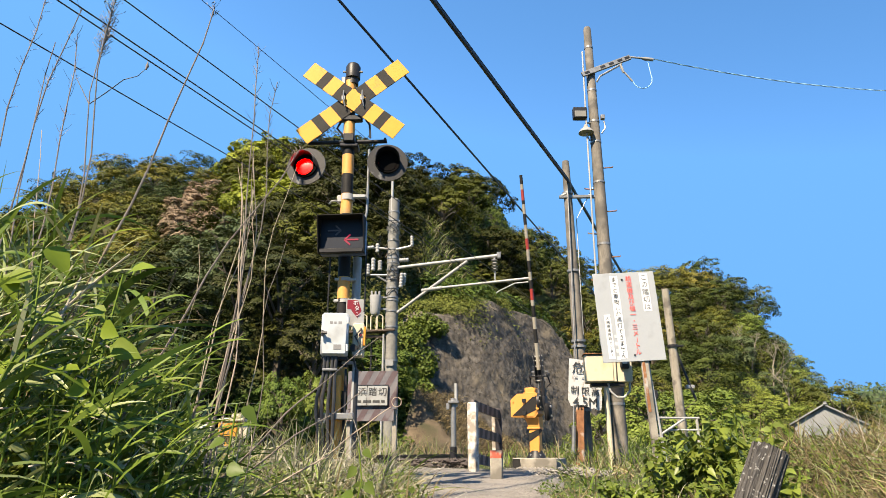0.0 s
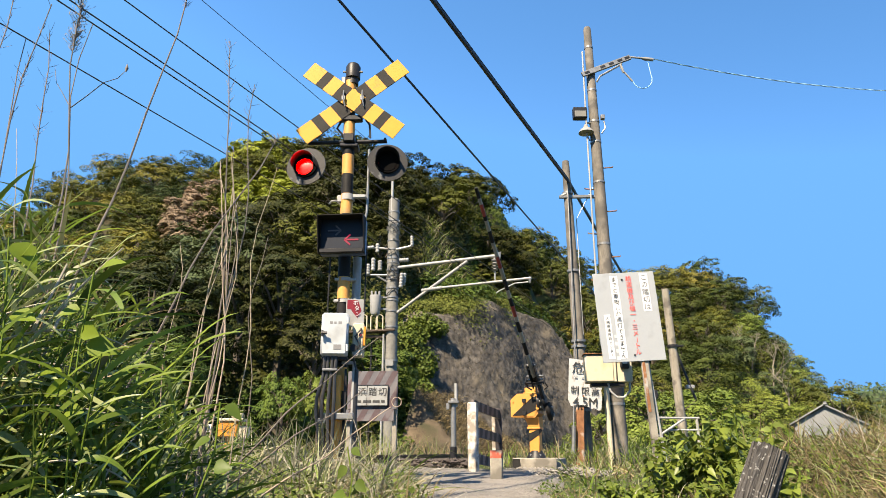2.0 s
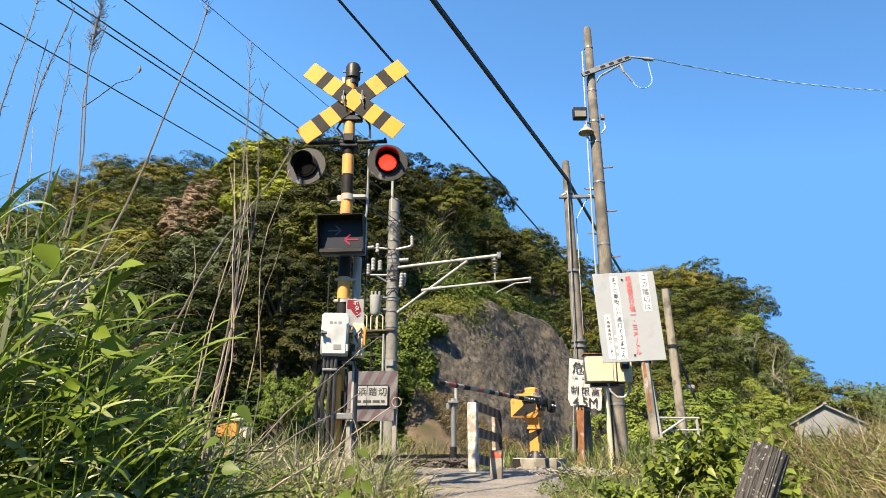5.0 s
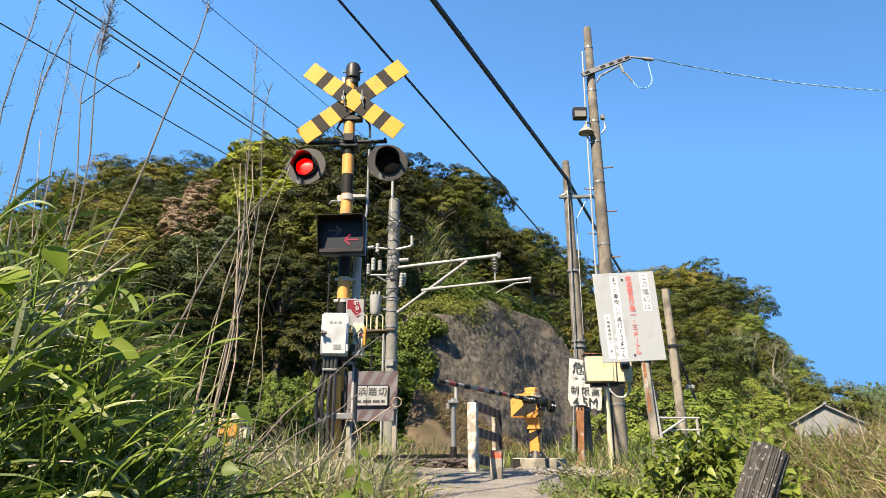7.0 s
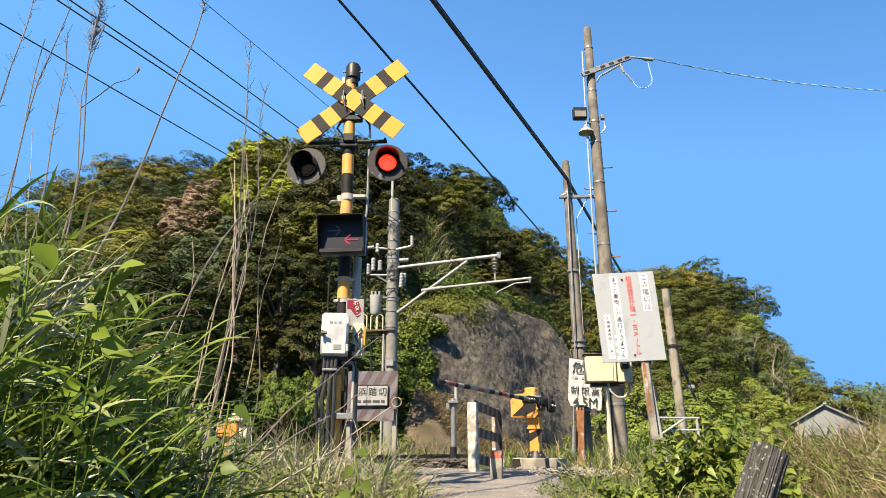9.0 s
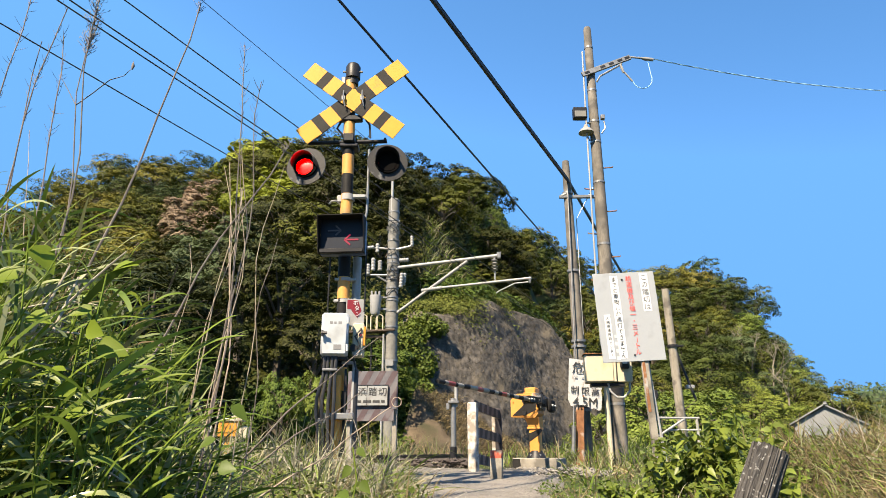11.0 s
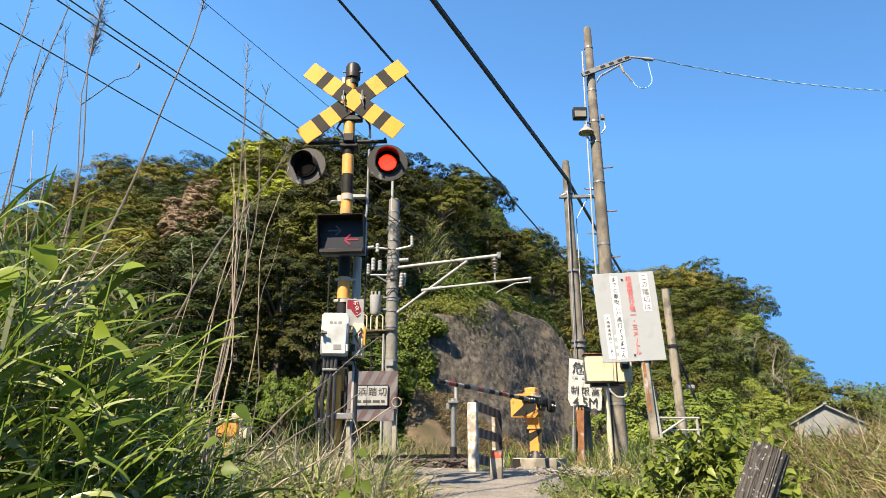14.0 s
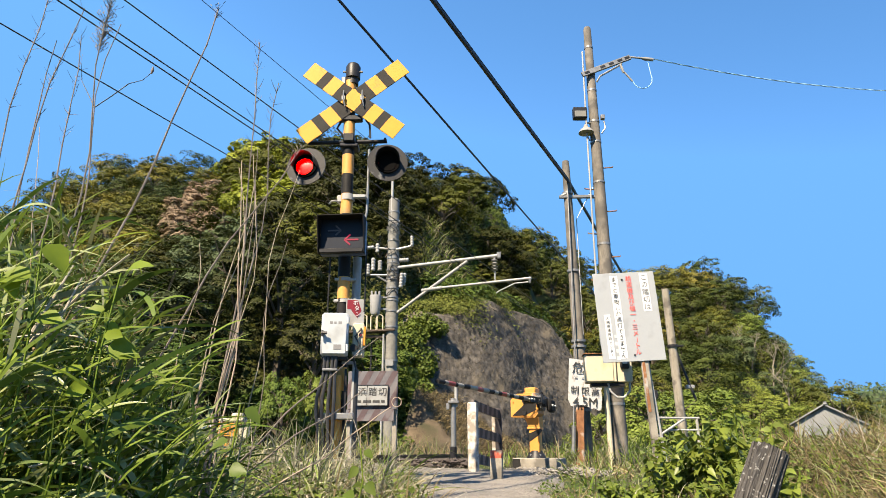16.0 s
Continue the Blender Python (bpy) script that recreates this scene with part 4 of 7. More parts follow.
    shares = [(17, 0), (10, 1), (20, 2), (7, 0), (18, 1), (20, 0), (25, 1), (20, 2), (20, 1), (20, 0), (15, 1), (15, 0), (20, 2), (10, 1), (20, 0), (21, 1), (24, 0), (46, 1)]
    total, along, cuts = sum(k for k, _ in shares), 0, [3.33]
    for k, _ in shares:
        along += k
        cuts.append(3.33 - (3.33 - 0.45) * along / total)
    part("boom_pole", Shape().tube([(0.005, -a, 0) for a in cuts], [0.030 - 0.002 * a for a in cuts], 12, bands=[m for _, m in shares]), [BLACK_BAND, ARM_CREAM, RED_BAND], arm, "red, black and cream banded boom")
    f = thing("foundation_block", pose(1.366, 9.6, -0.25, 0, 0, -23.5), "weathered concrete foundation block with black painted corner", "foundation")
    part("block", Shape().box((0, 0, 0.14), (0.62, 0.60, 0.28), 0.015), FOUNDATION, f)
    part("painted_corner", Shape().plate([(-0.307, -0.303, 0.02), (-0.17, -0.303, 0.02), (-0.20, -0.303, 0.268), (-0.307, -0.303, 0.268)], 0.002), BLACK_BAND, f)


make_gate()


# ---- poles and signs on the road side ----
def clamp_ring(parent, x, z, r, mat=GALV):
    return part("band", Shape().ring((x, 0, z), (0, 0, 1), r, 0.04, 0.008), mat, parent)


def make_tall_pole():
    t = thing("utility_pole", pose(3.0, 11.5, -0.1), "tall weathered concrete utility pole with crossarm and loudspeaker", "utility pole")
    zs = [0, 2, 4, 6, 8.6, 8.64]
    part("pole", Shape().tube([(0, 0, z) for z in zs], [0.152 - 0.0088 * z for z in zs[:-1]] + [0.065], 20), CONCRETE, t)
    for z in (8.15, 7.55, 7.15, 6.45, 6.0, 5.15, 3.9, 1.0):
        clamp_ring(t, 0, z, 0.152 - 0.0088 * z)
    for i, z in enumerate((2.3, 2.75, 3.2, 3.65, 4.1, 4.55, 5.0, 5.45)):
        sgn = 1 if i % 2 else -1
        part("step_bolt", Shape().tube([(0, 0, z), (sgn * 0.28, -0.03, z + 0.01), (sgn * 0.285, -0.03, z + 0.03)], 0.012, 6), RUST, t)
    a, b = Vector((-0.2, -0.12, 7.45)), Vector((0.80, -0.12, 7.86))
    slope = math.degrees(math.atan2(b.z - a.z, b.x - a.x))
    beam = part("beam", Shape().box(a.lerp(b, 0.5), ((b - a).length, 0.05, 0.105), 0.005, pose(0, 0, 0, 0, -slope, 0)), GALV, t, "pierced galvanised crossarm")
    for k in (0.10, 0.42, 0.60, 0.78, 0.93):
        part("slot", Shape().box(a.lerp(b, k) + Vector((0, -0.0265, 0)), (0.105, 0.004, 0.052), 0, pose(0, 0, 0, 0, -slope, 0)), BLACK, beam)
    part("brace", Shape().tube([(0.09, -0.1, 7.30), (0.16, -0.12, 7.42), (0.62, -0.12, 7.70)], 0.02, 6), GALV, t)
    part("insulator", Shape().tube([b, b + Vector((0.22, 0, -0.02)), b + Vector((0.30, 0, -0.04)), b + Vector((0.46, 0, -0.06))], [0.02, 0.02, 0.04, 0.035], 10), PORCELAIN, t)
    part("hanging_insulator", Shape().tube([(0.58, -0.12, 7.72), (0.61, -0.12, 7.60), (0.64, -0.12, 7.50)], [0.015, 0.03, 0.025], 8).tube([(0.66, -0.12, 7.50), (0.80, -0.12, 7.30)], 0.018, 6), PORCELAIN, t)
    loop = [(0.80, -0.12, 7.30)] + [(1.00 + 0.20 * math.cos(radians(q)), -0.12, 7.36 + 0.22 * math.sin(radians(q))) for q in range(200, 385, 20)] + [(1.15, -0.12, 7.75)]
    part("jumper_loop", Shape().tube(loop, 0.008, 5), BLUE_WIRE, t, "pale blue jumper wire loop")
    # loudspeaker and lamp
    spk = part("speaker_box", Shape().box((-0.30, -0.1, 6.58), (0.27, 0.14, 0.24), 0.015), BLACK, t, "dark grey box lamp")
    part("grille", Shape().box((-0.30, -0.175, 6.545), (0.22, 0.012, 0.13), 0.004), CONCRETE_GREY, spk)
    part("horn_lamp", Shape().tube([(-0.20, -0.1, 6.34), (-0.20, -0.1, 6.28), (-0.20, -0.1, 6.22), (-0.20, -0.1, 6.16)], [0.03, 0.05, 0.12, 0.15], 18), PORCELAIN, t, "white shaded bell lamp")
    part("stay", Shape().tube([(-0.2, -0.1, 6.16), (-0.13, -0.05, 6.03), (0, 0, 6.08)], 0.014, 6).tube([(-0.2, -0.1, 6.38), (0, 0, 6.43)], 0.014, 6), GALV, t)
    part("fitting", Shape().box((0.16, -0.05, 6.53), (0.08, 0.08, 0.10), 0.01).tube([(0.18, -0.05, 6.45), (0.2, -0.05, 6.3), (0.12, -0.05, 6.18)], 0.015, 6), GALV, t)
    part("conduit", Shape().tube([(-0.16, -0.1, 8.0), (-0.19, -0.12, 6.2), (-0.21, -0.12, 4.0), (-0.22, -0.12, 2.0)], 0.016, 8), GREY_PAINT, t)
    part("low_wrap", Shape().ring((0, 0, 1.36), (0, 0, 1), 0.145, 0.42, 0.006, 20), BLACK, t)
    part("conduit", Shape().tube([(-0.19, -0.16, 0), (-0.19, -0.16, 1.4)], 0.045, 10), CREAM, t)


make_tall_pole()

t = thing("utility_pole", pose(2.44, 11.55, -0.1, 0, -0.5, 0), "short slim weathered concrete utility pole", "utility pole")
part("pole", Shape().tube([(0, 0, 0), (0, 0, 3), (0, 0, 5.5), (0, 0, 5.62)], [0.126, 0.0966, 0.0714, 0.064], 16), CONCRETE, t)
for z in (0.9, 2.0, 2.1, 3.4, 4.95):
    clamp_ring(t, 0, z, 0.145 - 0.0105 * z)
part("crossarm", Shape().box((0.2, -0.05, 4.86), (0.75, 0.06, 0.06), 0.006), GALV, t)
part("insulator", Shape().tube([(-0.13, -0.05, 4.87), (-0.02, -0.05, 4.93)], 0.04, 8), PORCELAIN, t)
part("guy_wire", Shape().tube([(-0.02, -0.12, 5.0), (-0.12, -0.2, 1.6)], 0.012, 6), GALV, t)
part("guy_wire", Shape().tube([(0.62, 0.0, 5.3), (0.12, -0.05, 4.4), (0.08, -0.1, 2.2)], 0.008, 6), GALV, t)

t = thing("wooden_pole", pose(5.68, 16.0, -0.3), "grey wooden pole with a clamp, standing in bushes", "pole")
part("pole", Shape().tube([(0.05, 0, 0), (0, 0, 2.6), (-0.04, 0, 4.35)], [0.115, 0.105, 0.088], 12), POLE_WOOD, t)
part("clamp", Shape().ring((0.0, 0, 2.9), (0, 0, 1), 0.12, 0.06, 0.015).box((0.15, -0.05, 2.9), (0.2, 0.05, 0.05), 0.01), BLACK, t)
part("box", Shape().box((0.28, -0.1, 1.9), (0.2, 0.15, 0.1), 0.02), PORCELAIN, t)
part("strut", Shape().tube([(0.05, 0, 2.85), (0.35, -0.2, 1.6)], 0.03, 6), BLACK, t)


def make_notice():
    t = thing("notice_sign", pose(2.62, 9.0, 1.94, 0, -3.0, 0), "white notice board with vertical black and red writing", "sign")
    part("board", Shape().box((0, 0, 0), (0.88, 0.012, 1.27), 0.003), SIGN_WHITE, t)
    for x, z, w, h in ((0.285, 0.335, 0.115, 0.55), (-0.145, 0.0, 0.11, 1.18), (-0.305, -0.275, 0.085, 0.62)):
        part("strip", Shape().box((x, -0.0075, z), (w, 0.003, h), 0), STRIP_WHITE, t, "bright white paper strip")
    plane = pose(0, -0.009, 0, 90)
    column(t, "この踏切は", 0.100, 0.108, (0.285, 0.545), INK, plane)
    column(t, "耕運機及び幅一・三メートル", 0.088, 0.0875, (0.065, 0.535), INK_RED, plane)
    column(t, "までの車両しか通行できません", 0.080, 0.0835, (-0.145, 0.535), INK, plane)
    column(t, "大網保線技術センター", 0.050, 0.058, (-0.305, -0.02), INK, plane)
    for i in range(4):
        part("bar", Shape().box((-0.215, -0.0075, -0.28 - 0.1 * i), (0.05, 0.002, 0.05), 0), INK_PALE, t)
    for x, z in ((-0.03, 0.53), (0.01, -0.55)):
        part("bolt", Shape().tube([(x, -0.002, z), (x, -0.016, z)], 0.014, 8), BLACK, t)
    part("post", Shape().box((0.14, 0.04, -1.05), (0.10, 0.05, 2.2), 0.006, pose(0, 0, 0, 0, 0.5, 0)), FOUNDATION, t, "pale painted post with a rusted flank")
    part("rust_streak", Shape().box((0.118, 0.012, -0.92), (0.040, 0.008, 0.80), 0.002, pose(0, 0, 0, 0, 0.5, 0)), RUST, t, "brown rusted strip")
    part("pipe", Shape().tube([(0.20, 0.10, -0.5), (0.26, 0.10, -2.1)], 0.022, 8), GREY_PAINT, t)


make_notice()


def make_warning_sign():
    t = thing("warning_sign", pose(2.41, 11.15, 1.257, 0, 3.0, 0), "chipped white height limit sign on a rusty post", "sign")
    t.scale = (1.063, 1.063, 1.063)
    rnd = random.Random(9)
    edge = [(-0.25, 0.35), (0.25, 0.31)] + [(0.27 + rnd.uniform(-0.015, 0.015), 0.26 - 0.10 * i) for i in range(6)] + [(0.25 - 0.037 * i, -0.445 + 0.008 * i + rnd.uniform(-0.014, 0.014)) for i in range(11)] + [(-0.225, -0.40), (-0.27, -0.30), (-0.26, 0.0)]
    part("board", Shape().plate([(x, 0, z) for x, z in reversed(edge)], 0.012), CHIPPED_WHITE, t, smooth=False)
    for ch, x, z, sz in (("危", -0.11, 0.19, 0.20), ("高", -0.15, 0.055, 0.06), ("電", -0.04, 0.055, 0.06), ("険", 0.12, 0.18, 0.20), ("制", -0.165, -0.155, 0.135), ("限", 0.0, -0.16, 0.135), ("高", 0.16, -0.17, 0.135), ("4.5M", 0.0, -0.335, 0.20)):
        letters(t, ch, sz, pose(x, -0.015, z, 90), INK if sz > 0.07 else INK_PALE, 0.002)
    for x, z in ((-0.03, 0.28), (-0.03, -0.24)):
        part("bolt", Shape().tube([(x, -0.013, z), (x, -0.024, z)], 0.014, 8), RUST, t)
    part("post", Shape().box((-0.075, 0.05, -0.75), (0.125, 0.05, 1.5), 0.006), RUST, t, "rusty steel post")
    part("chain", Shape().tube([(-0.19, -0.03, -0.40), (-0.19, -0.03, -0.85)], 0.012, 6).tube([(-0.19, -0.03, -0.70), (-0.19, -0.03, -0.85), (-0.20, -0.03, -1.1)], 0.03, 8), GALV, t)


make_warning_sign()

t = thing("meter_box", pose(2.40, 10.0, 1.32, 0, 0, -6), "cream metal meter cabinet hung on a pole", "meter box")
part("body", Shape().box((0, 0, 0), (0.46, 0.26, 0.42), 0.012), CREAM, t)
part("door", Shape().box((-0.02, -0.14, -0.005), (0.40, 0.02, 0.38), 0.006), CREAM, t)
part("roof", Shape().box((0, -0.02, 0.216), (0.50, 0.32, 0.012), 0.004), RUST, t)
part("meter_case", Shape().box((0.35, 0.02, 0.0), (0.235, 0.2, 0.41), 0.01), CREAM, t)
part("glass", Shape().box((0.36, -0.135, 0.085), (0.07, 0.012, 0.05), 0.004), INK_PALE, t, "pale meter window")
part("meter", Shape().box((0.36, -0.1, 0.07), (0.13, 0.06, 0.16), 0.015), PLATE, t, "dark grey electricity meter")
part("bracket", Shape().box((0.1, 0.05, -0.24), (0.5, 0.2, 0.05), 0.006), BLACK, t)
part("cable_loop", Shape().tube([(0.10, -0.05, -0.22), (0.13, -0.06, -0.34), (0.22, -0.06, -0.43), (0.32, -0.06, -0.43), (0.41, -0.05, -0.34), (0.43, -0.03, -0.18)], 0.016, 8), GREY_PAINT, t)
part("mount", Shape().box((0.45, 0.6, -0.05), (0.08, 1.2, 0.05), 0.005), GALV, t)

t = thing("handrail", pose(4.1, 12.5, 0.0), "pale grey pipe handrail in the bushes", "handrail")
part("rail", Shape().tube([(-0.18, 0, 0.72), (0.75, 0.15, 0.72)], 0.02, 8), GREY_PAINT, t)
part("rail", Shape().tube([(0.1, 0.1, 0.50), (0.75, 0.15, 0.50)], 0.02, 8), GREY_PAINT, t)
part("brace", Shape().tube([(-0.15, 0, 0.36), (0.45, 0.1, 0.70)], 0.022, 8), GREY_PAINT, t)
part("post", Shape().tube([(-0.22, 0, -0.2), (-0.22, 0, 1.2)], 0.020, 8), GREY_PAINT, t)
part("post", Shape().tube([(0.7, 0.15, -0.2), (0.7, 0.15, 0.72)], 0.028, 8), GREY_PAINT, t)
part("lamp", Shape().box((-0.12, -0.05, 1.14), (0.12, 0.1, 0.16), 0.02), BLACK, t)


# ---- catenary mast ----
def ribbed(a, b, r, n=5, seg=12):
    """A porcelain insulator with sheds between two points."""
    a, b = Vector(a), Vector(b)
    path, radii = [], []
    for i in range(n):
        for k, f in ((0.0, 0.64), (0.35, 0.80), (0.6, 0.78), (0.75, 0.64)):
            path.append(a.lerp(b, (i + k) / n))
            radii.append(r * f)
    return Shape().tube(path + [b], radii + [r * 0.5], seg)


def make_catenary_mast():
    t = thing("catenary_mast", pose(-1.63, 20.2, -0.2), "grey concrete railway catenary mast with bracket and transformers", "catenary mast")
    part("pole", Shape().tube([(0, 0, z) for z in (0, 4, 8.35, 8.4)], [0.225, 0.20, 0.175, 0.1], 20), CONCRETE_GREY, t)
    part("pipe", Shape().tube([(-0.06, -0.12, 7.4), (-0.06, -0.12, 9.4)], 0.045, 10), GREY_PAINT, t)
    for z in (7.9, 7.6, 7.4, 6.9, 6.6, 6.3, 6.15, 5.9, 5.6, 5.3, 5.0, 4.9, 4.55, 4.05, 3.0):
        part("band", Shape().ring((0, 0, z), (0, 0, 1), 0.228 - 0.006 * z, 0.05, 0.012), GALV, t)
    rnd = random.Random(2)
    for i in range(16):
        z = rnd.uniform(5.0, 7.5)
        a = rnd.uniform(2.6, 4.6)
        part("wire_loop", Shape().tube([(0.22 * math.cos(a + k * 0.7), 0.22 * math.sin(a + k * 0.7) - 0.02, z + rnd.uniform(-0.15, 0.15) + 0.1 * math.sin(k)) for k in range(5)], 0.014, 5), RUBBER if i % 2 else GALV, t)

    def q(s, z, u=0.0):
        return ACROSS * s + TRACK * u + Vector((0, 0, z))
    part("top_tube", Shape().tube([q(0.2, 5.98), q(3.62, 5.98)], 0.052, 10), GREY_PAINT, t, "pale grey cantilever tube")
    part("strut", Shape().tube([q(0.2, 4.5), q(2.6, 5.92)], 0.05, 10), GREY_PAINT, t)
    part("pull_off", Shape().tube([q(1.3, 5.16), q(4.6, 5.17)], 0.038, 10), GREY_PAINT, t)
    part("insulator", ribbed(q(1.05, 5.13), q(1.75, 5.16), 0.085, 8), PORCELAIN, t)
    ins = Shape()
    for i in range(4):
        ins.tube([q(3.48, 5.88 - i * 0.1), q(3.48, 5.84 - i * 0.1), q(3.48, 5.80 - i * 0.1)], [0.04, 0.11, 0.04], 12)
    part("insulator_string", ins.tube([q(3.48, 5.98), q(3.48, 5.16)], 0.025, 8), PORCELAIN, t)
    part("end_cap", Shape().box(q(3.62, 5.98), (0.12, 0.12, 0.2), 0.02).box(q(4.55, 5.12), (0.06, 0.06, 0.2), 0.01), GALV, t)
    part("steady_arm", Shape().tube([q(4.5, 5.06), q(4.1, 5.06), q(3.6, 4.88), q(3.5, 4.82)], 0.02, 8), GREY_PAINT, t)
    # insulators and transformer
    for x, z, h in ((-0.62, 5.86, 0.42), (-0.40, 5.86, 0.34), (-0.78, 5.72, 0.36)):
        part("insulator", ribbed((x, -0.15, z), (x, -0.15, z + h), 0.095, 4), PORCELAIN, t)
    part("bracket", Shape().tube([(-0.85, -0.12, 5.72), (-0.1, -0.1, 5.72)], 0.04, 8).tube([(-0.5, -0.12, 5.7), (-0.1, -0.1, 5.45)], 0.03, 8), GALV, t)
    part("bracket", Shape().tube([(-0.95, -0.1, 6.65), (0, -0.1, 6.6)], 0.04, 8), GALV, t)
    part("insulator", ribbed((-0.95, -0.12, 6.62), (-0.60, -0.12, 6.66), 0.085, 4), PORCELAIN, t)
    part("insulator", ribbed((-0.5, -0.12, 6.48), (-0.5, -0.12, 6.78), 0.085, 3), PORCELAIN, t)
    part("bracket", Shape().tube([(0, -0.1, 6.55), (0.66, -0.2, 6.68)], 0.045, 8), GALV, t)
    part("insulator", ribbed((0.62, -0.2, 6.68), (0.62, -0.2, 7.02), 0.075, 4), PORCELAIN, t)
    part("insulator", ribbed((0.22, -0.15, 6.2), (0.52, -0.15, 6.22), 0.095, 4), PORCELAIN, t)
    part("insulator", ribbed((0.28, -0.15, 5.3), (0.31, -0.15, 5.78), 0.09, 5), PORCELAIN, t)
    part("insulator", ribbed((0.36, -0.05, 5.4), (0.40, -0.05, 5.8), 0.08, 5), PORCELAIN, t)
    tr = part("transformer", Shape().tube([(-0.5, -0.2, 4.42), (-0.5, -0.2, 4.5), (-0.5, -0.2, 4.98), (-0.5, -0.2, 5.02)], [0.13, 0.16, 0.19, 0.19], 16), GREY_PAINT, t, "pale grey can transformer")
    for x in (-0.62, -0.5, -0.38):
        part("bushing", Shape().tube([(x, -0.25, 5.0), (x, -0.25, 5.16)], 0.035, 8), PORCELAIN, tr)
    part("hanger", Shape().box((-0.25, -0.12, 4.98), (0.4, 0.06, 0.06), 0.01).box((-0.25, -0.12, 4.6), (0.4, 0.06, 0.06), 0.01), GALV, t)
    pl = part("platform", Shape().box((-0.62, -0.1, 3.90), (1.5, 0.3, 0.07), 0.01, pose(0, 0, 0, 0, -3, 0)).box((-0.4, -0.1, 3.74), (1.0, 0.08, 0.08), 0.01), SLEEPER, t, "weathered brown timber service platform")
    for x in (-1.2, -0.95, -0.62, -0.45):
        part("rail", Shape().tube([(x, -0.25, 3.93), (x, -0.25, 4.35), (x + 0.1, -0.25, 4.42), (x + 0.2, -0.25, 4.35), (x + 0.2, -0.25, 3.93)], 0.02, 6), CREAM, pl)
    part("downpipe", Shape().tube([(-0.22, -0.2, 0), (-0.22, -0.2, 3.8)], 0.03, 8), GREY_PAINT, t)
    part("plate", Shape().box((-0.02, -0.24, 2.92), (0.25, 0.02, 0.2), 0.02), PORCELAIN, t, "small white number plate without writing")
    lad = part("ladder", Shape().tube([(-0.62, 0.1, 0), (-0.62, 0.1, 3.7)], 0.025, 6), BLACK, t)
    for i in range(9):
        part("rung", Shape().tube([(-0.72, 0.08, 0.5 + i * 0.38), (-0.5, 0.08, 0.5 + i * 0.38)], 0.014, 6), BLACK, lad)


make_catenary_mast()


# ---- wires ----
def wire(name, at, z, radius, mat, label, u0=-14, u1=30, sag=0.0, n=24, way=TRACK):
    s = Shape()
    p0 = Vector((at[0], at[1], z))
    pts = []
    for i in range(n + 1):
        u = u0 + (u1 - u0) * i / n
        k = 2 * i / n - 1
        pts.append(p0 + Vector((way[0], way[1], 0)) * u + Vector((0, 0, -sag * (1 - k * k))))
    tagged(part(name, s.tube(pts, radius, 6), mat), label, "cable")


wire("overhead_cable", (-1.33, 6.9, 0), 5.6, 0.02, CABLE, "thick black overhead cable between poles", -12, 24, way=(0.391, 0.920))
KNOT = Vector((2.384, 11.43, 5.07))                   # where the thick cable is tied to the short pole
for end, n in ((KNOT + Vector((-2.507, -5.207, 0)) * 3.2, 24), (KNOT + Vector((2.724, 6.519, 0)) * 2.0, 16)):
    run = [KNOT.lerp(end, k / n) - Vector((0, 0, 0.015 * 4 * (k / n) * (1 - k / n))) for k in range(n + 1)]
    cable = part("overhead_cable", Shape().tube(run, 0.028, 8), CABLE)
    tagged(cable, "thick black overhead cable tied to a short pole", "cable")
    part("messenger_wire", Shape().tube([q + Vector((0.012, 0, 0.045)) for q in run], 0.009, 6), CABLE, cable)
    for k in range(1, 12):
        a, b = run[2 * k % n], run[(2 * k + 1) % n]
        if (b - a).length < 3:
            part("tie", Shape().tube([a.lerp(b, 0.5) - Vector((0, 0, 0.03)), a.lerp(b, 0.5) + Vector((0.012, 0, 0.058))], 0.012, 5), CABLE, cable)
wire("contact_wire", (-2.72, 9.95, 0), 5.0, 0.009, WIRE, "thin dark contact wire over the rails")
wire("contact_wire", (-2.62, 9.95, 0), 5.03, 0.009, WIRE, "thin dark contact wire over the rails")
wire("messenger_wire", (-2.62, 10.2, 0), 5.6, 0.009, WIRE, "thin dark messenger wire over the rails")
wire("feeder_wire", (-4.55, 13.45, 0), 6.35, 0.011, WIRE, "thin dark feeder wire along the mast line")
wire("feeder_wire", (-2.8, 11.1, 0), 7.0, 0.006, WIRE, "thin dark feeder wire along the mast line")
line = [Vector((4.22, 11.38, 7.73)).lerp(Vector((16.0, 14.5, 9.12)), k / 400) - Vector((0, 0, 0.50 * 4 * (k / 400) * (1 - k / 400))) for k in range(401)]
t = thing("service_wire", Matrix(), "pale blue twisted service wire from the pole", "cable")
for turn, mat in ((0.0, BLUE_WIRE), (2.1, BLUE_WIRE), (4.2, CABLE)):
    part("strand", Shape().tube([q + Vector((0, math.cos(k * 0.63 + turn), math.sin(k * 0.63 + turn))) * 0.007 for k, q in enumerate(line)], 0.0055, 4), mat, t)


# ---- cliff beside the rails ----


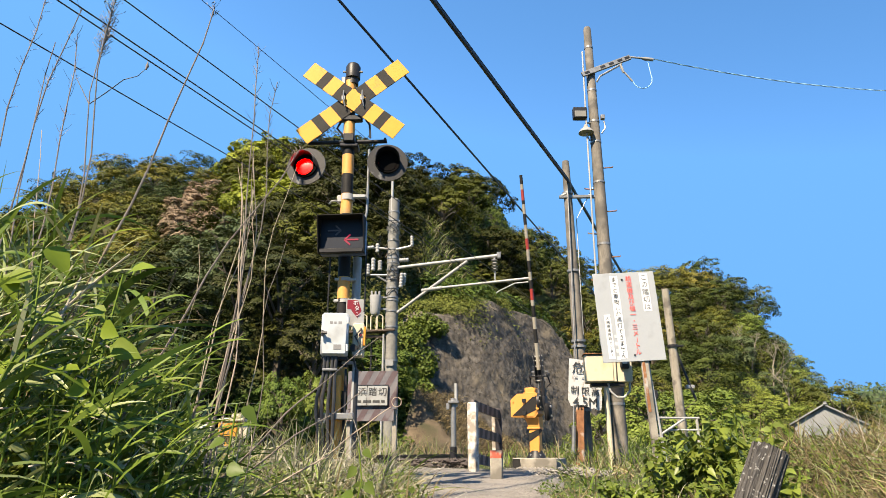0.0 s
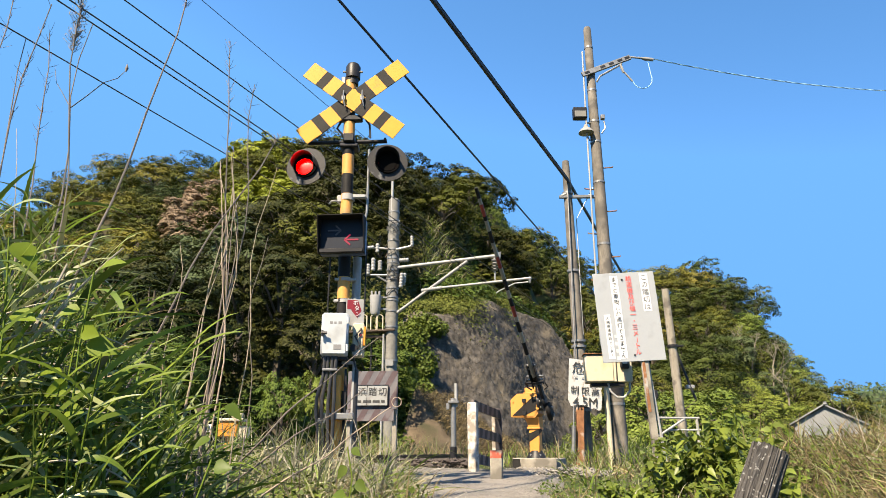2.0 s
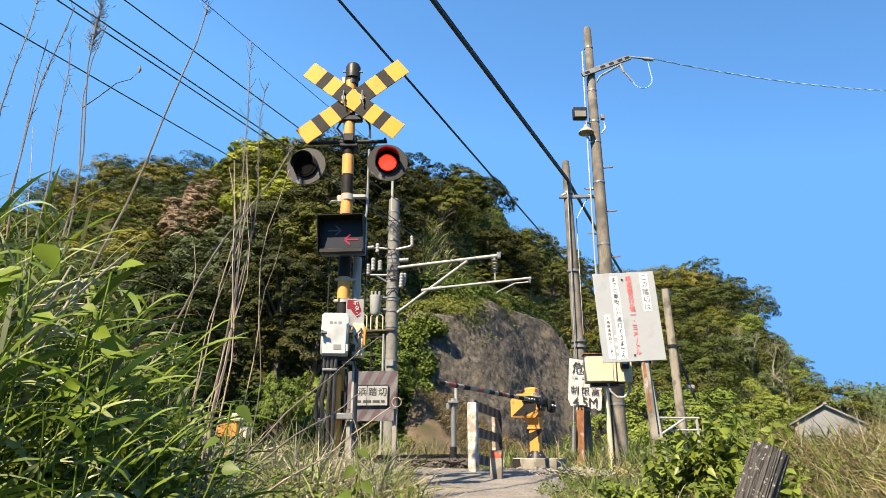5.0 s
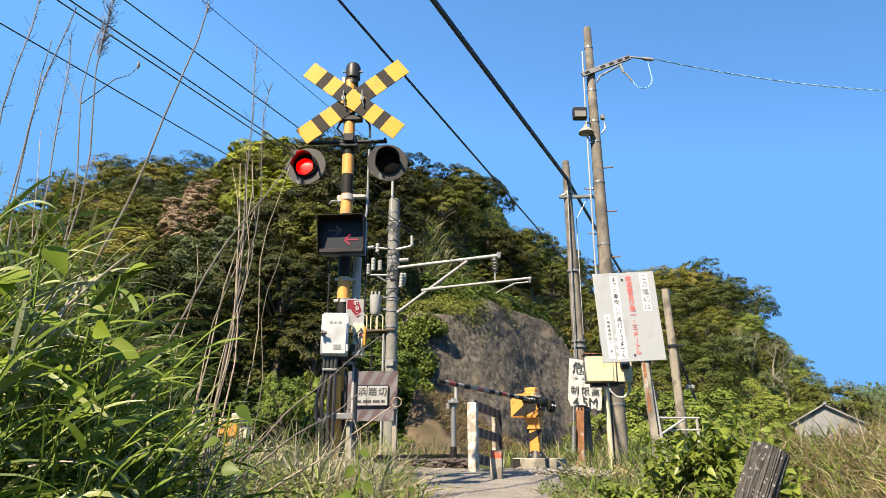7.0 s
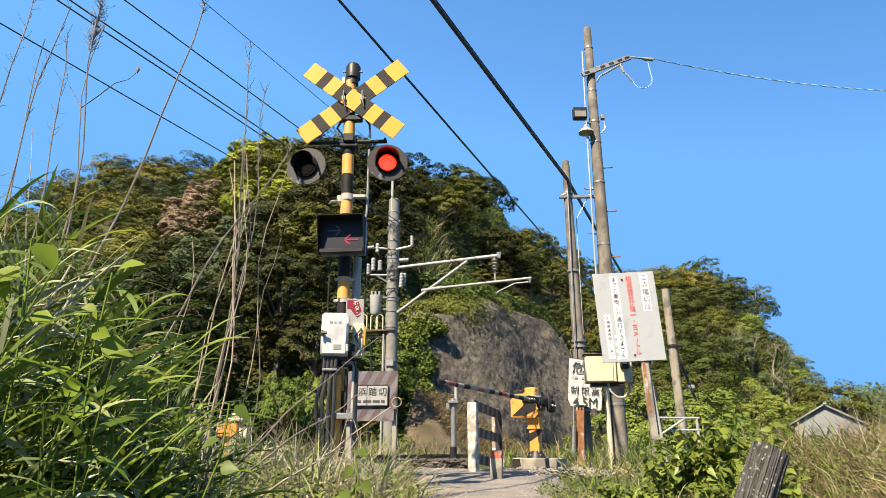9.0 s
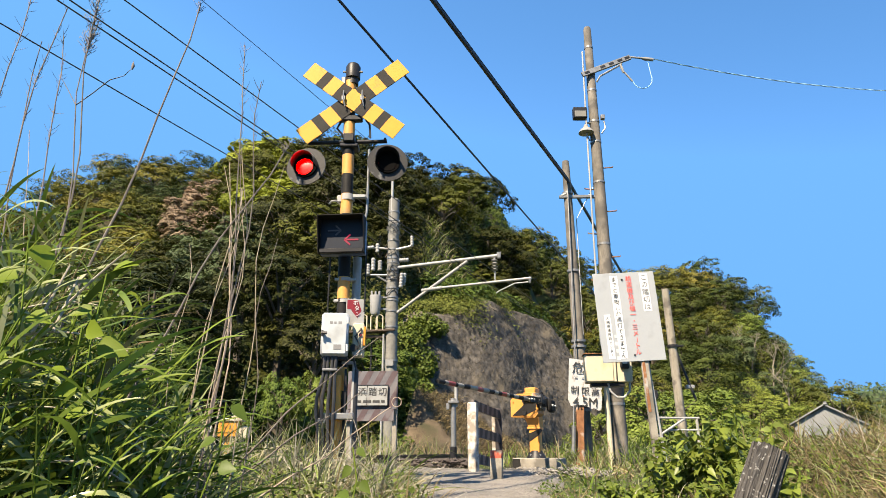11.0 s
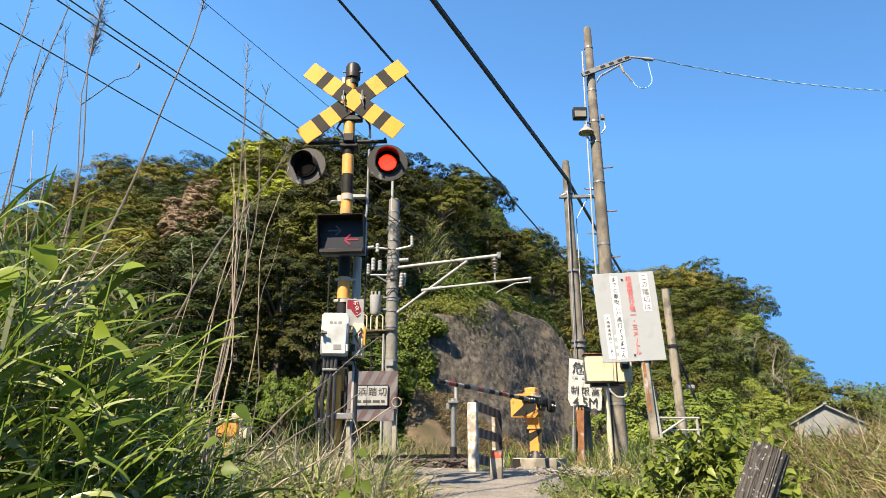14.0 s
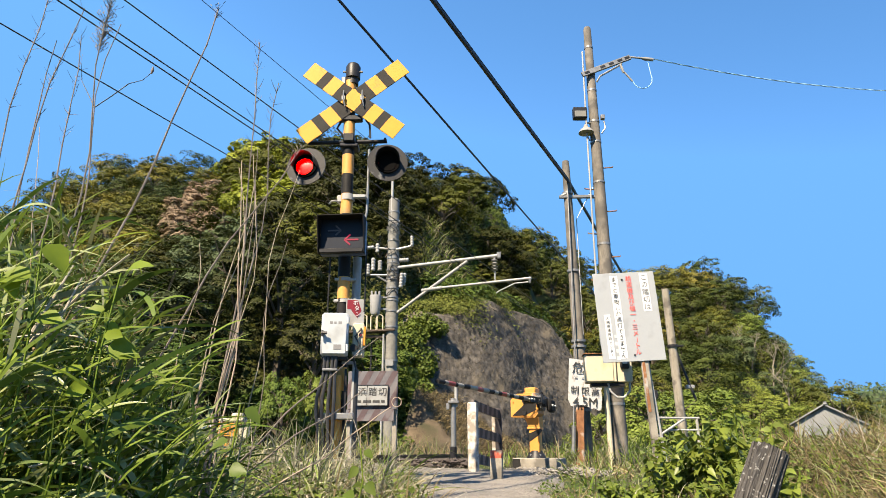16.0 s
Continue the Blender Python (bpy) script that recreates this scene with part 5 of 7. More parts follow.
def cliff_point(u, v):
    h = ramp_between(CLIFF_TOP, u)
    back = 2.6 * v ** 1.2 if v <= 1 else 2.6 + (v - 1) * 7
    p = track_point(u, -7.5 + 0.2 * u - back + 0.5 * math.sin(u * 0.5 + 1.0), h * min(v, 1) ** 0.9 - 0.3 + (0.25 * (v - 1) * h if v > 1 else 0))
    q = p * 0.5
    rough = 0.20 * noise.noise(q) + 0.08 * noise.noise(q * 2.3) + 0.06 * noise.noise(q * 5.1) + 0.045 * noise.noise(q * 11) + 0.025 * noise.noise(q * 23)
    return p + ACROSS * rough * 0.8 + Vector((0, 0, rough * 0.2))


def make_cliff():
    nu, nv = 300, 110
    verts = [cliff_point(2 + 27 * i / nu, 1.4 * j / nv) for i in range(nu + 1) for j in range(nv + 1)]
    w = nv + 1
    faces = [(i * w + j, (i + 1) * w + j, (i + 1) * w + j + 1, i * w + j + 1) for i in range(nu) for j in range(nv)]
    tagged(part("cliff", Shape().add(verts, faces), ROCK), "rough dark grey rock cutting beside the rails", "cliff", kind="structure")


make_cliff()


# ---- leaves and trees ----
def leaf_cards(points, normals, size, rnd, long=1.5, fold=0.25, tumble=0.62):
    """Many small leaves as one list of vertices and faces."""
    n = len(points)
    rs = np.random.RandomState(rnd)
    nor = normals + rs.normal(0, tumble, (n, 3))
    nor /= np.linalg.norm(nor, axis=1, keepdims=True) + 1e-9
    other = rs.normal(0, 1, (n, 3))
    a = np.cross(nor, other)
    a /= np.linalg.norm(a, axis=1, keepdims=True) + 1e-9
    b = np.cross(nor, a)
    s = size * rs.uniform(0.6, 1.35, (n, 1))
    verts = np.stack([points - a * s * long / 2 - b * s * 0.35, points + b * s * 0.6 + nor * s * fold, points + a * s * long / 2 - b * s * 0.2], axis=1).reshape(-1, 3)
    tris = np.arange(n * 3).reshape(-1, 3)
    return verts, tris


def tri_mesh(name, verts, tris, mat):
    me = bpy.data.meshes.new(name)
    me.vertices.add(len(verts))
    me.vertices.foreach_set("co", np.asarray(verts, dtype=np.float32).ravel())
    me.loops.add(len(tris) * 3)
    me.loops.foreach_set("vertex_index", np.asarray(tris, dtype=np.int32).ravel())
    me.polygons.add(len(tris))
    me.polygons.foreach_set("loop_start", np.arange(len(tris), dtype=np.int32) * 3)
    me.update(calc_edges=True)
    me.materials.append(mat)
    return me


def crown_points(radius, height, lobes, per_lobe, seed, flat=0.75, low=0.32):
    """Leaf places on many small clumps that cover a dented dome."""
    rs = np.random.RandomState(seed)
    pts, nor = [], []
    clumps = int(lobes * 2.6)
    each = int(per_lobe * lobes / clumps)
    dents = rs.uniform(0, 6.28, 3)
    for i in range(clumps):
        a = 2.399963 * i + rs.uniform(-0.5, 0.5)
        q = (i + 0.5) / clumps
        el = math.acos(1 - q * (1 + low))
        d = np.array([math.sin(el) * math.cos(a), math.sin(el) * math.sin(a), math.cos(el)])
        swell = 1 + 0.16 * math.sin(3 * a + dents[0]) * math.sin(el) + 0.12 * math.sin(5 * el + dents[1]) + 0.10 * math.sin(2 * a + 4 * el + dents[2])
        c = d * np.array([radius, radius, height]) * swell * rs.uniform(0.70, 0.90)
        r = radius * rs.uniform(0.14, 0.27)
        g = rs.normal(0, 1, (each, 3))
        g[:, 2] = np.abs(g[:, 2]) - 0.25
        g += d * 0.6
        g /= np.linalg.norm(g, axis=1, keepdims=True)
        depth = rs.uniform(0.80, 1.06, (each, 1))
        pts.append(c + g * depth * np.array([r, r, r * flat]))
        nor.append(g * 0.65 + d * 0.35 + np.array([0, 0, 0.40]))
    return np.concatenate(pts), np.concatenate(nor)


def make_tree(label, mat, radius, height, trunk, lobes, per_lobe, size, seed):
    rnd = random.Random(seed)
    t = thing("tree", Matrix(), label, "tree", "trees on the hillside")
    s = Shape()
    top = Vector((rnd.uniform(-0.3, 0.3), rnd.uniform(-0.3, 0.3), trunk + height * 0.5))
    s.tube([(0, 0, -0.8), (top.x * 0.3, top.y * 0.3, trunk * 0.5), top * 0.85, top], [0.19, 0.15, 0.09, 0.04], 6)
    for i in range(7):
        a = i * 2.4
        e = Vector((math.cos(a) * radius * 0.75, math.sin(a) * radius * 0.75, trunk + height * rnd.uniform(0.2, 0.75)))
        st = Vector((top.x * 0.3, top.y * 0.3, trunk * rnd.uniform(0.55, 1.0)))
        s.tube([st, st.lerp(e, 0.5) + Vector((0, 0, 0.2)), e], [0.08, 0.05, 0.018], 3)
    part("trunk", s, BARK, t)
    p, n = crown_points(radius, height, lobes, per_lobe, seed)
    p[:, 2] += trunk
    v, f = leaf_cards(p, n, size, seed, 1.5, 0.10, 0.24)
    part("crown", tri_mesh("crown", v, f, mat), None, t)
    return t


DARK_TREE, GOLD_TREE = "evergreen broadleaf tree with dark green domed crown", "broadleaf tree with golden green new leaves"
GREEN_TREE, GREY_TREE = "young broadleaf tree with fresh green leaves", "broadleaf tree with grey-green airy crown"
TREES = {
    # near and dark evergreens carry the shaded leaf copy, far_dark the lit one
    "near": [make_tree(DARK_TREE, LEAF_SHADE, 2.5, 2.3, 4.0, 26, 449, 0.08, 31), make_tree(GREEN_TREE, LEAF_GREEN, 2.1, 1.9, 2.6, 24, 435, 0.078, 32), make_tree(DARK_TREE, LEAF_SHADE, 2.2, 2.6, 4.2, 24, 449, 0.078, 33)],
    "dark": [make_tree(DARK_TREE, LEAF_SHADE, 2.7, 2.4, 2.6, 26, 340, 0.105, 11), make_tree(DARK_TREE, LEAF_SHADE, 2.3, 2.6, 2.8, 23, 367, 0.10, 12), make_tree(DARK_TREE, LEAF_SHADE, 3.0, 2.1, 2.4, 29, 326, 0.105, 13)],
    "gold": [make_tree(GOLD_TREE, LEAF_GOLD, 2.5, 2.2, 2.6, 24, 340, 0.10, 14), make_tree(GOLD_TREE, LEAF_GOLD, 2.1, 1.9, 2.6, 22, 340, 0.10, 15)],
    "green": [make_tree(GREEN_TREE, LEAF_GREEN, 1.9, 1.7, 1.4, 22, 326, 0.094, 16), make_tree(GREEN_TREE, LEAF_GREEN, 2.2, 1.5, 1.2, 23, 326, 0.094, 17)],
    "light": [make_tree("young broadleaf tree with light green leaves", LEAF_LIGHT, 2.0, 1.6, 1.2, 22, 299, 0.090, 26)],
    "bright": [make_tree("broadleaf tree with bright yellow-green new leaves", LEAF_BRIGHT, 2.2, 2.0, 2.0, 23, 313, 0.12, 27)],
    "grey": [make_tree(GREY_TREE, LEAF_GREY, 2.3, 2.1, 2.4, 22, 299, 0.112, 18)],
    "brown": [make_tree("dead tree with brown withered leaves", LEAF_BROWN, 2.2, 1.8, 2.2, 20, 230, 0.14, 19)],
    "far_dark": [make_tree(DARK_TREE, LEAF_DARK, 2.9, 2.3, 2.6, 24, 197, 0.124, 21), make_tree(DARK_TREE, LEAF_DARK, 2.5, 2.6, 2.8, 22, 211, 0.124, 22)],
    "far_green": [make_tree("young broadleaf tree with light green leaves", LEAF_LIGHT, 2.4, 1.9, 1.8, 22, 197, 0.118, 25)],
    "far_gold": [make_tree(GOLD_TREE, LEAF_AMBER, 2.7, 2.2, 2.6, 23, 204, 0.122, 24)],
    "far_grey": [make_tree(GREY_TREE, LEAF_GREY, 2.6, 2.2, 2.4, 23, 204, 0.120, 28)],
}
PLACED = []
USED = set()


def plant(kind, x, y, scale=1.0, turn=0.0, sink=0.0, tall=1.0):
    m = Matrix.LocRotScale((x, y, ground_height(x, y) - sink), Euler((0, 0, turn)), None)
    rnd = random.Random(int(x * 1000) * 7919 + int(y * 1000))
    src = rnd.choice(TREES[kind])
    if src.name in USED:
        ob = copy_thing(src, m)
    else:
        USED.add(src.name)
        ob = src
        ob.matrix_basis = m
    ob.scale = (scale, scale, scale * tall)
    PLACED.append((x, y))
    return ob


def wood(seed, count, box, spacing, kinds, scale, keep, sink=1.5):
    """Trees scattered over a stretch of hillside, no two nearer than the spacing."""
    rnd = random.Random(seed)
    tries = made = 0
    while made < count and tries < count * 60:
        tries += 1
        x, y = rnd.uniform(box[0], box[1]), rnd.uniform(box[2], box[3])
        if not keep(x, y) or any((x - a) ** 2 + (y - b) ** 2 < spacing ** 2 for a, b in PLACED):
            continue
        plant(rnd.choice(kinds), x, y, rnd.uniform(*scale), rnd.uniform(0, 6.28), sink, rnd.uniform(0.85, 1.15))
        made += 1


def clear_of_cliff(x, y):
    u, s = (x - 2.83) * TRACK.x + (y - 21.6) * TRACK.y, off_track(x, y)
    return s + 7.5 - 0.2 * u < -4.6 if 5 < u < 30 else s < -7.5


def seen_side(x, y):
    return -0.80 < x / y < 0.80


def withered(x, y, top=4.2):
    """The stretch of the western slope whose trees have died back."""
    b, e = x / y, (ground_height(x, y) + top) / y
    p, q = (b + 0.382) / 0.062, (e - 0.402) / 0.038
    return abs(p) < 1 and abs(q) < 1 and abs(q - 0.7 * p) < 0.85


def hides_withered(x, y):
    return any(withered(x, y, top) for top in (3.0, 4.2, 5.4))


def airy_slope(x, y):
    """The lower eastern slope with light young growth."""
    b, e = x / y, hills(x, y) / y
    return b > 0.37 and e < min(0.19, 0.06 + (b - 0.39) * 1.7)


wood(7, 62, (-42, -22, 56, 94), 1.9, ["brown"], (0.9, 1.15), withered, 0.5)
for x, y in ((-18.4, 56), (-16.6, 57), (-14.8, 57.5), (-17.2, 53.5), (-15.2, 54.5), (-18.0, 58.5)):
    plant("bright", x, y, 1.22, y, 0.3)
for x, y in ((-14.5, 51.0), (-13.6, 49.0), (-15.6, 52.5)):
    plant("bright", x, y, 0.95, y, 0.5)
for x, y in ((-15.8, 48.5), (-11.0, 55.0), (-8.0, 53.5), (-12.6, 47.0), (-18.0, 50.5)):
    plant("gold", x, y, 1.05, y, 0.5)
for x, y in ((-12.3, 34), (-10.8, 33), (-13.4, 36), (-11.5, 31)):
    plant("grey", x, y, 1.0, y, 0.4)
for x, y in ((-6.5, 34.0),):
    plant("gold", x, y, 1.0, y, 0.8)
for x, y in ((-5.6, 23.5),):
    plant("green", x, y, 0.95, y, 0.3)
for x, y, k in ((-5.0, 20.6, 0.34), (-3.9, 20.9, 0.36)):
    plant("light", x, y, k, 5 * x, -0.7, 1.9)
for x, y, k in ((-10.5, 25.5, 0.9), (-8.6, 27.0, 1.0), (-6.8, 26.6, 0.95), (-5.2, 25.6, 0.8), (-12.0, 24.0, 0.9)):
    plant("near", x, y, k, 3 * x, 0.2)
wood(1, 15, (-20, -1.5, 16, 30), 2.4, ["near"], (0.7, 1.05), lambda x, y: seen_side(x, y) and -14 < off_track(x, y) < -6.2 and clear_of_cliff(x, y - 0.5), 0.2)
def mid_hill(x, y):
    return seen_side(x, y) and clear_of_cliff(x, y) and not hides_withered(x, y) and not (-0.062 < x / y < 0.085 and y < 43)


def new_leaf(x, y):
    """The shoulder of the middle hill that is in fresh yellow-green leaf."""
    return -0.335 < x / y < -0.245 and 0.41 < (ground_height(x, y) + 3.2) / y < 0.485


wood(9, 10, (-19, -9, 36, 57), 2.0, ["bright", "bright", "gold"], (0.75, 1.0), new_leaf, 0.5)
wood(2, 92, (-36, 0, 28.5, 58), 2.75, ["dark"] * 11 + ["gold", "grey", "green"], (0.75, 1.15), lambda x, y: mid_hill(x, y) and x / y < -0.06)
wood(8, 46, (-4, 14, 28.5, 58), 2.7, ["dark"] * 6 + ["gold"] * 4 + ["grey"], (0.75, 1.15), lambda x, y: mid_hill(x, y) and x / y >= -0.06)
wood(3, 108, (-76, -12, 50, 96), 3.7, ["far_dark"] * 4 + ["far_gold"] * 4 + ["far_green", "far_grey"], (0.95, 1.3), lambda x, y: seen_side(x, y) and not hides_withered(x, y))
for b, y in ((0.285, 86), (0.315, 88), (0.345, 86.5), (0.372, 88), (0.40, 86)):
    plant("far_gold", b * y, y, 1.15, y * 3, 0.9)
wood(4, 84, (8, 64, 60, 93), 3.2, ["far_dark"] * 5 + ["far_gold"] * 2, (0.85, 1.25), lambda x, y: seen_side(x, y) and hills(x, y) > 0.8 and not airy_slope(x, y))
wood(6, 92, (18, 64, 56, 92), 2.5, ["far_green", "far_green", "far_grey", "far_dark"], (0.65, 1.0), lambda x, y: seen_side(x, y) and airy_slope(x, y) and x / y < 0.565)
for x, y in ((-34.2, 71.0), (-33.0, 69.0), (-35.0, 73.5)):
    plant("far_dark", x, y, 0.9, y, 1.2)
for kind, x, y, k in (("far_dark", 33.9, 57, 1.15), ("far_gold", 35.2, 56.5, 0.7), ("far_dark", 36.3, 58, 0.9), ("far_gold", 32.9, 57.5, 0.6)):
    plant(kind, x, y, k, y, 0.3)
for x, y, k in ((6.3, 19.5, 0.75), (7.7, 20.5, 0.8), (9.0, 22.0, 0.6), (5.6, 23.5, 0.6), (8.0, 17.5, 0.4), (6.9, 16.2, 0.38)):
    plant("light", x, y, k, x * 2, 0.2)
wood(5, 40, (8, 46, 26, 60), 2.8, ["green", "light", "light"], (0.45, 0.75), lambda x, y: seen_side(x, y) and off_track(x, y) > 4.5 and x / y < 0.58 and not (0.42 < x / y < 0.72 and y < 43), 0.4)
for kind in TREES:
    for src in TREES[kind]:
        if src.name not in USED:
            USED.add(src.name)
            src.matrix_basis = Matrix.Translation((-40 + 3 * len(USED), 84, ground_height(-40 + 3 * len(USED), 84)))


def leaf_carpet(name, label, category, n, place, size, mat, seed):
    """Leaves spread over a patch; place(rnd) gives a point and a normal."""
    rnd = random.Random(seed)
    p, q = zip(*[place(rnd) for _ in range(n)])
    v, f = leaf_cards(np.array([tuple(a) for a in p]), np.array([tuple(a) for a in q]), size, seed)
    return tagged(part(name, tri_mesh(name, v, f, mat), None), label, category, kind="stuff")


def ivy_spot(rnd):
    u = rnd.uniform(9.5, 18.5)
    v = 1.42 - abs(rnd.gauss(0, 0.2)) * (0.75 + 0.35 * math.sin(u * 1.1))
    p = cliff_point(u, max(0.55, v))
    return p + Vector((rnd.uniform(-0.1, 0.1), rnd.uniform(-0.1, 0.1), rnd.uniform(-0.1, 0.4))) + ACROSS * rnd.uniform(0.05, 0.6), ACROSS * 0.6 + Vector((-0.2, -0.5, 0.8))


def fibre_spot(rnd):
    p = cliff_point(rnd.uniform(6, 28.5), 0.02 + 0.98 * rnd.random())
    return p + ACROSS * rnd.uniform(0.0, 0.05), ACROSS + Vector((0, 0, 0.3))


def make_roots():
    rnd = random.Random(91)
    p, q = zip(*[fibre_spot(rnd) for _ in range(22000)])
    v, f = leaf_cards(np.array([tuple(a) for a in p]), np.array([tuple(a) for a in q]), 0.024, 91, 8.0, 0.1)
    tagged(part("dry_roots", tri_mesh("dry_roots", v, f, ROOTS), None), "matted dry roots and stems over the rock face", "roots", kind="stuff")


make_roots()
LUMPS = []
lump_rnd = random.Random(77)
for lump in range(95):
    v = lump_rnd.uniform(0.05, 1.35)
    u = 4.4 + 5.6 * min(v, 1) - abs(lump_rnd.gauss(0, 3.0)) + lump_rnd.uniform(-0.9, 0.6)
    LUMPS.append((u, v, lump_rnd.uniform(0.35, 0.8)))


def shrub_spot(rnd):
    u, v, r = rnd.choice(LUMPS)
    way = Vector((rnd.gauss(0, 1), rnd.gauss(0, 1), rnd.gauss(0.25, 0.8))).normalized()
    p = cliff_point(max(2.0, u), v) + ACROSS * 0.5
    return p + way * r * rnd.uniform(0.6, 1.05), way + Vector((0, 0, 0.5))


def bank_point(u, k):
    """On the slope of earth that has slid down the cliff: k from its upper edge (0) to its foot (1)."""
    top = 2.9 * smooth_step(2.6, 5.0, u) * (1 - 0.75 * smooth_step(7.8, 11.5, u))
    p = track_point(u, -7.5 + 0.2 * u + 0.2 + 2.8 * k + 0.5 * math.sin(u * 0.5 + 1.0))
    return p + Vector((0, 0, -0.25 + top * (1 - k) ** 1.2 + 0.16 * noise.noise(p * 1.1)))


def make_earth_bank():
    verts = [bank_point(3.0 + 9.5 * i / 60, j / 16) for i in range(61) for j in range(17)]
    faces = [(i * 17 + j, i * 17 + j + 1, i * 17 + 18 + j, i * 17 + 17 + j) for i in range(60) for j in range(16)]
    tagged(part("earth_bank", Shape().add(verts, faces), EARTH), "bare brown earth slope at the foot of the cliff", "earth bank", kind="structure")
    rnd = random.Random(95)
    sh = Shape()
    for i in range(5200):
        base = bank_point(rnd.uniform(4.6, 12.0), rnd.random())
        a = len(sh.f)
        blade(sh, base, rnd.uniform(0.25, 0.6), (rnd.gauss(0.2, 0.4), rnd.gauss(-0.2, 0.4)), rnd.uniform(0.014, 0.03), rnd.uniform(0.6, 2.0), rnd, 3)
        sh.m[a:] = [rnd.randrange(3)] * (len(sh.f) - a)
    tagged(part("dry_grass", sh, [STRAW, STRAW_BROWN, STRAW_BROWN]), "matted brown dry grass at the foot of the cliff", "grass", kind="stuff")


leaf_carpet("ivy", "yellow-green ivy hanging over the cliff top", "ivy", 38000, ivy_spot, 0.085, LEAF_IVY, 31)
leaf_carpet("shrubbery", "bright green shrubs beside the cliff", "shrub", 34000, shrub_spot, 0.12, LEAF_GREEN, 32)


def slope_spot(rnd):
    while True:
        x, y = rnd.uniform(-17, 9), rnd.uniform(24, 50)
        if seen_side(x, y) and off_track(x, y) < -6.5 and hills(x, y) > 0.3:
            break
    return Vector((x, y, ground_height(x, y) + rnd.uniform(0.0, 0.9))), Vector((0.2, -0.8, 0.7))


# takes the darkened leaf copy, so the gloom under the crowns is in its colour
leaf_carpet("undergrowth", "green undergrowth between the trees, coloured dark for canopy shade", "undergrowth", 44000, slope_spot, 0.17, LEAF_SHADE, 33)


def airy_spot(rnd):
    while True:
        x, y = rnd.uniform(16, 62), rnd.uniform(54, 92)
        if 0.28 < x / y < 0.60 and hills(x, y) > 0.2 and airy_slope(x, y):
            break
    lump = max(0.0, noise.noise(Vector((x * 0.5, y * 0.5, 3))))
    return Vector((x, y, ground_height(x, y) + (0.4 + 3.2 * lump) * rnd.random())), Vector((0.1, -0.6, 0.8))


def far_spot(rnd):
    y = rnd.uniform(160, 330)
    x = y * rnd.uniform(0.5, 0.95)
    lump = max(0.0, 0.4 + noise.noise(Vector((x * 0.09, y * 0.09, 3))))
    return Vector((x, y, ground_height(x, y) + 7 * lump * rnd.random())), Vector((-0.1, -0.7, 0.7))


leaf_carpet("slope_shrubs", "light green shrubs over the lower slope", "shrub", 36000, airy_spot, 0.125, LEAF_LIGHT, 37)
leaf_carpet("far_wood", "dark green wood on a distant hill", "wood", 9000, far_spot, 0.9, LEAF_GREY, 38)


def steep_spot(rnd):
    while True:
        x, y = rnd.uniform(2, 13), rnd.uniform(34, 60)
        if -14 < off_track(x, y) < -4.5 and hills(x, y) > 1.0:
            break
    lump = max(0.0, 0.5 + noise.noise(Vector((x * 0.6, y * 0.6, 9))))
    return Vector((x, y, ground_height(x, y) + 1.6 * lump * rnd.random())), Vector((0.5, -0.6, 0.6))


leaf_carpet("undergrowth", "light green undergrowth on the steep slope above the cliff", "undergrowth", 22000, steep_spot, 0.14, LEAF_GREEN, 40)
for u, back, kind, k in ((13.5, 5.2, "green", 0.6), (17.0, 4.9, "light", 0.6), (18.5, 6.2, "light", 0.5), (20.0, 4.8, "green", 0.65), (21.5, 6.0, "gold", 0.7), (23.0, 4.6, "dark", 0.65), (24.5, 5.6, "light", 0.7), (26.0, 4.4, "dark", 0.7), (27.5, 5.4, "gold", 0.7), (29.0, 4.2, "green", 0.7), (25.0, 7.5, "dark", 0.8), (28.0, 7.5, "dark", 0.8)):
    q = track_point(u, -7.5 + 0.2 * u - back)
    plant(kind, q.x, q.y, k, u, 0.5)


def cliff_top_spot(rnd):
    p = cliff_point(rnd.uniform(13, 29), rnd.uniform(1.02, 1.4))
    return p + Vector((0, 0, 1.1 * rnd.random() ** 1.5)) + ACROSS * rnd.uniform(-0.3, 0.2), ACROSS + Vector((0, 0, 0.8))


leaf_carpet("cliff_top_shrubs", "dark green shrubs along the cliff top", "shrub", 14000, cliff_top_spot, 0.15, LEAF_GREEN, 39)


def make_bare_tree(x, y, height, seed):
    """A leafless tree with forking pale branches."""
    rnd = random.Random(seed)
    t = thing("bare_tree", Matrix.Translation((x, y, ground_height(x, y))), "leafless tree with pale grey forking branches", "tree", "trees on the hillside")
    trunk, twigs = Shape(), Shape()

    def grow(p, way, length, r, depth):
        mid = p + way * length * 0.5 + Vector((rnd.uniform(-1, 1), rnd.uniform(-1, 1), 0)) * length * 0.06
        end = p + way * length
        (trunk if depth > 2 else twigs).tube([p, mid, end], [r, r * 0.85, r * 0.65], 5 if depth > 2 else 3)
        if depth:
            for k in range(3 if depth < 4 else 2):
                turn = Vector((rnd.gauss(0, 0.5), rnd.gauss(0, 0.5), rnd.uniform(-0.05, 0.35)))
                grow(end, (way + turn).normalized(), length * rnd.uniform(0.6, 0.8), r * 0.62, depth - 1)
    grow(Vector((0, 0, -0.5)), Vector((0.1, 0, 1)), height * 0.32, 0.11, 5)
    part("trunk", trunk, BARE_WOOD, t)
    tagged(part("twigs", twigs, BARE_WOOD, t), kind="stuff")


for x, y, h, k in ((33.0, 66.0, 6.0, 5), (33.8, 65.0, 5.0, 6), (32.2, 68.0, 6.0, 8)):
    make_bare_tree(x, y, h, k)


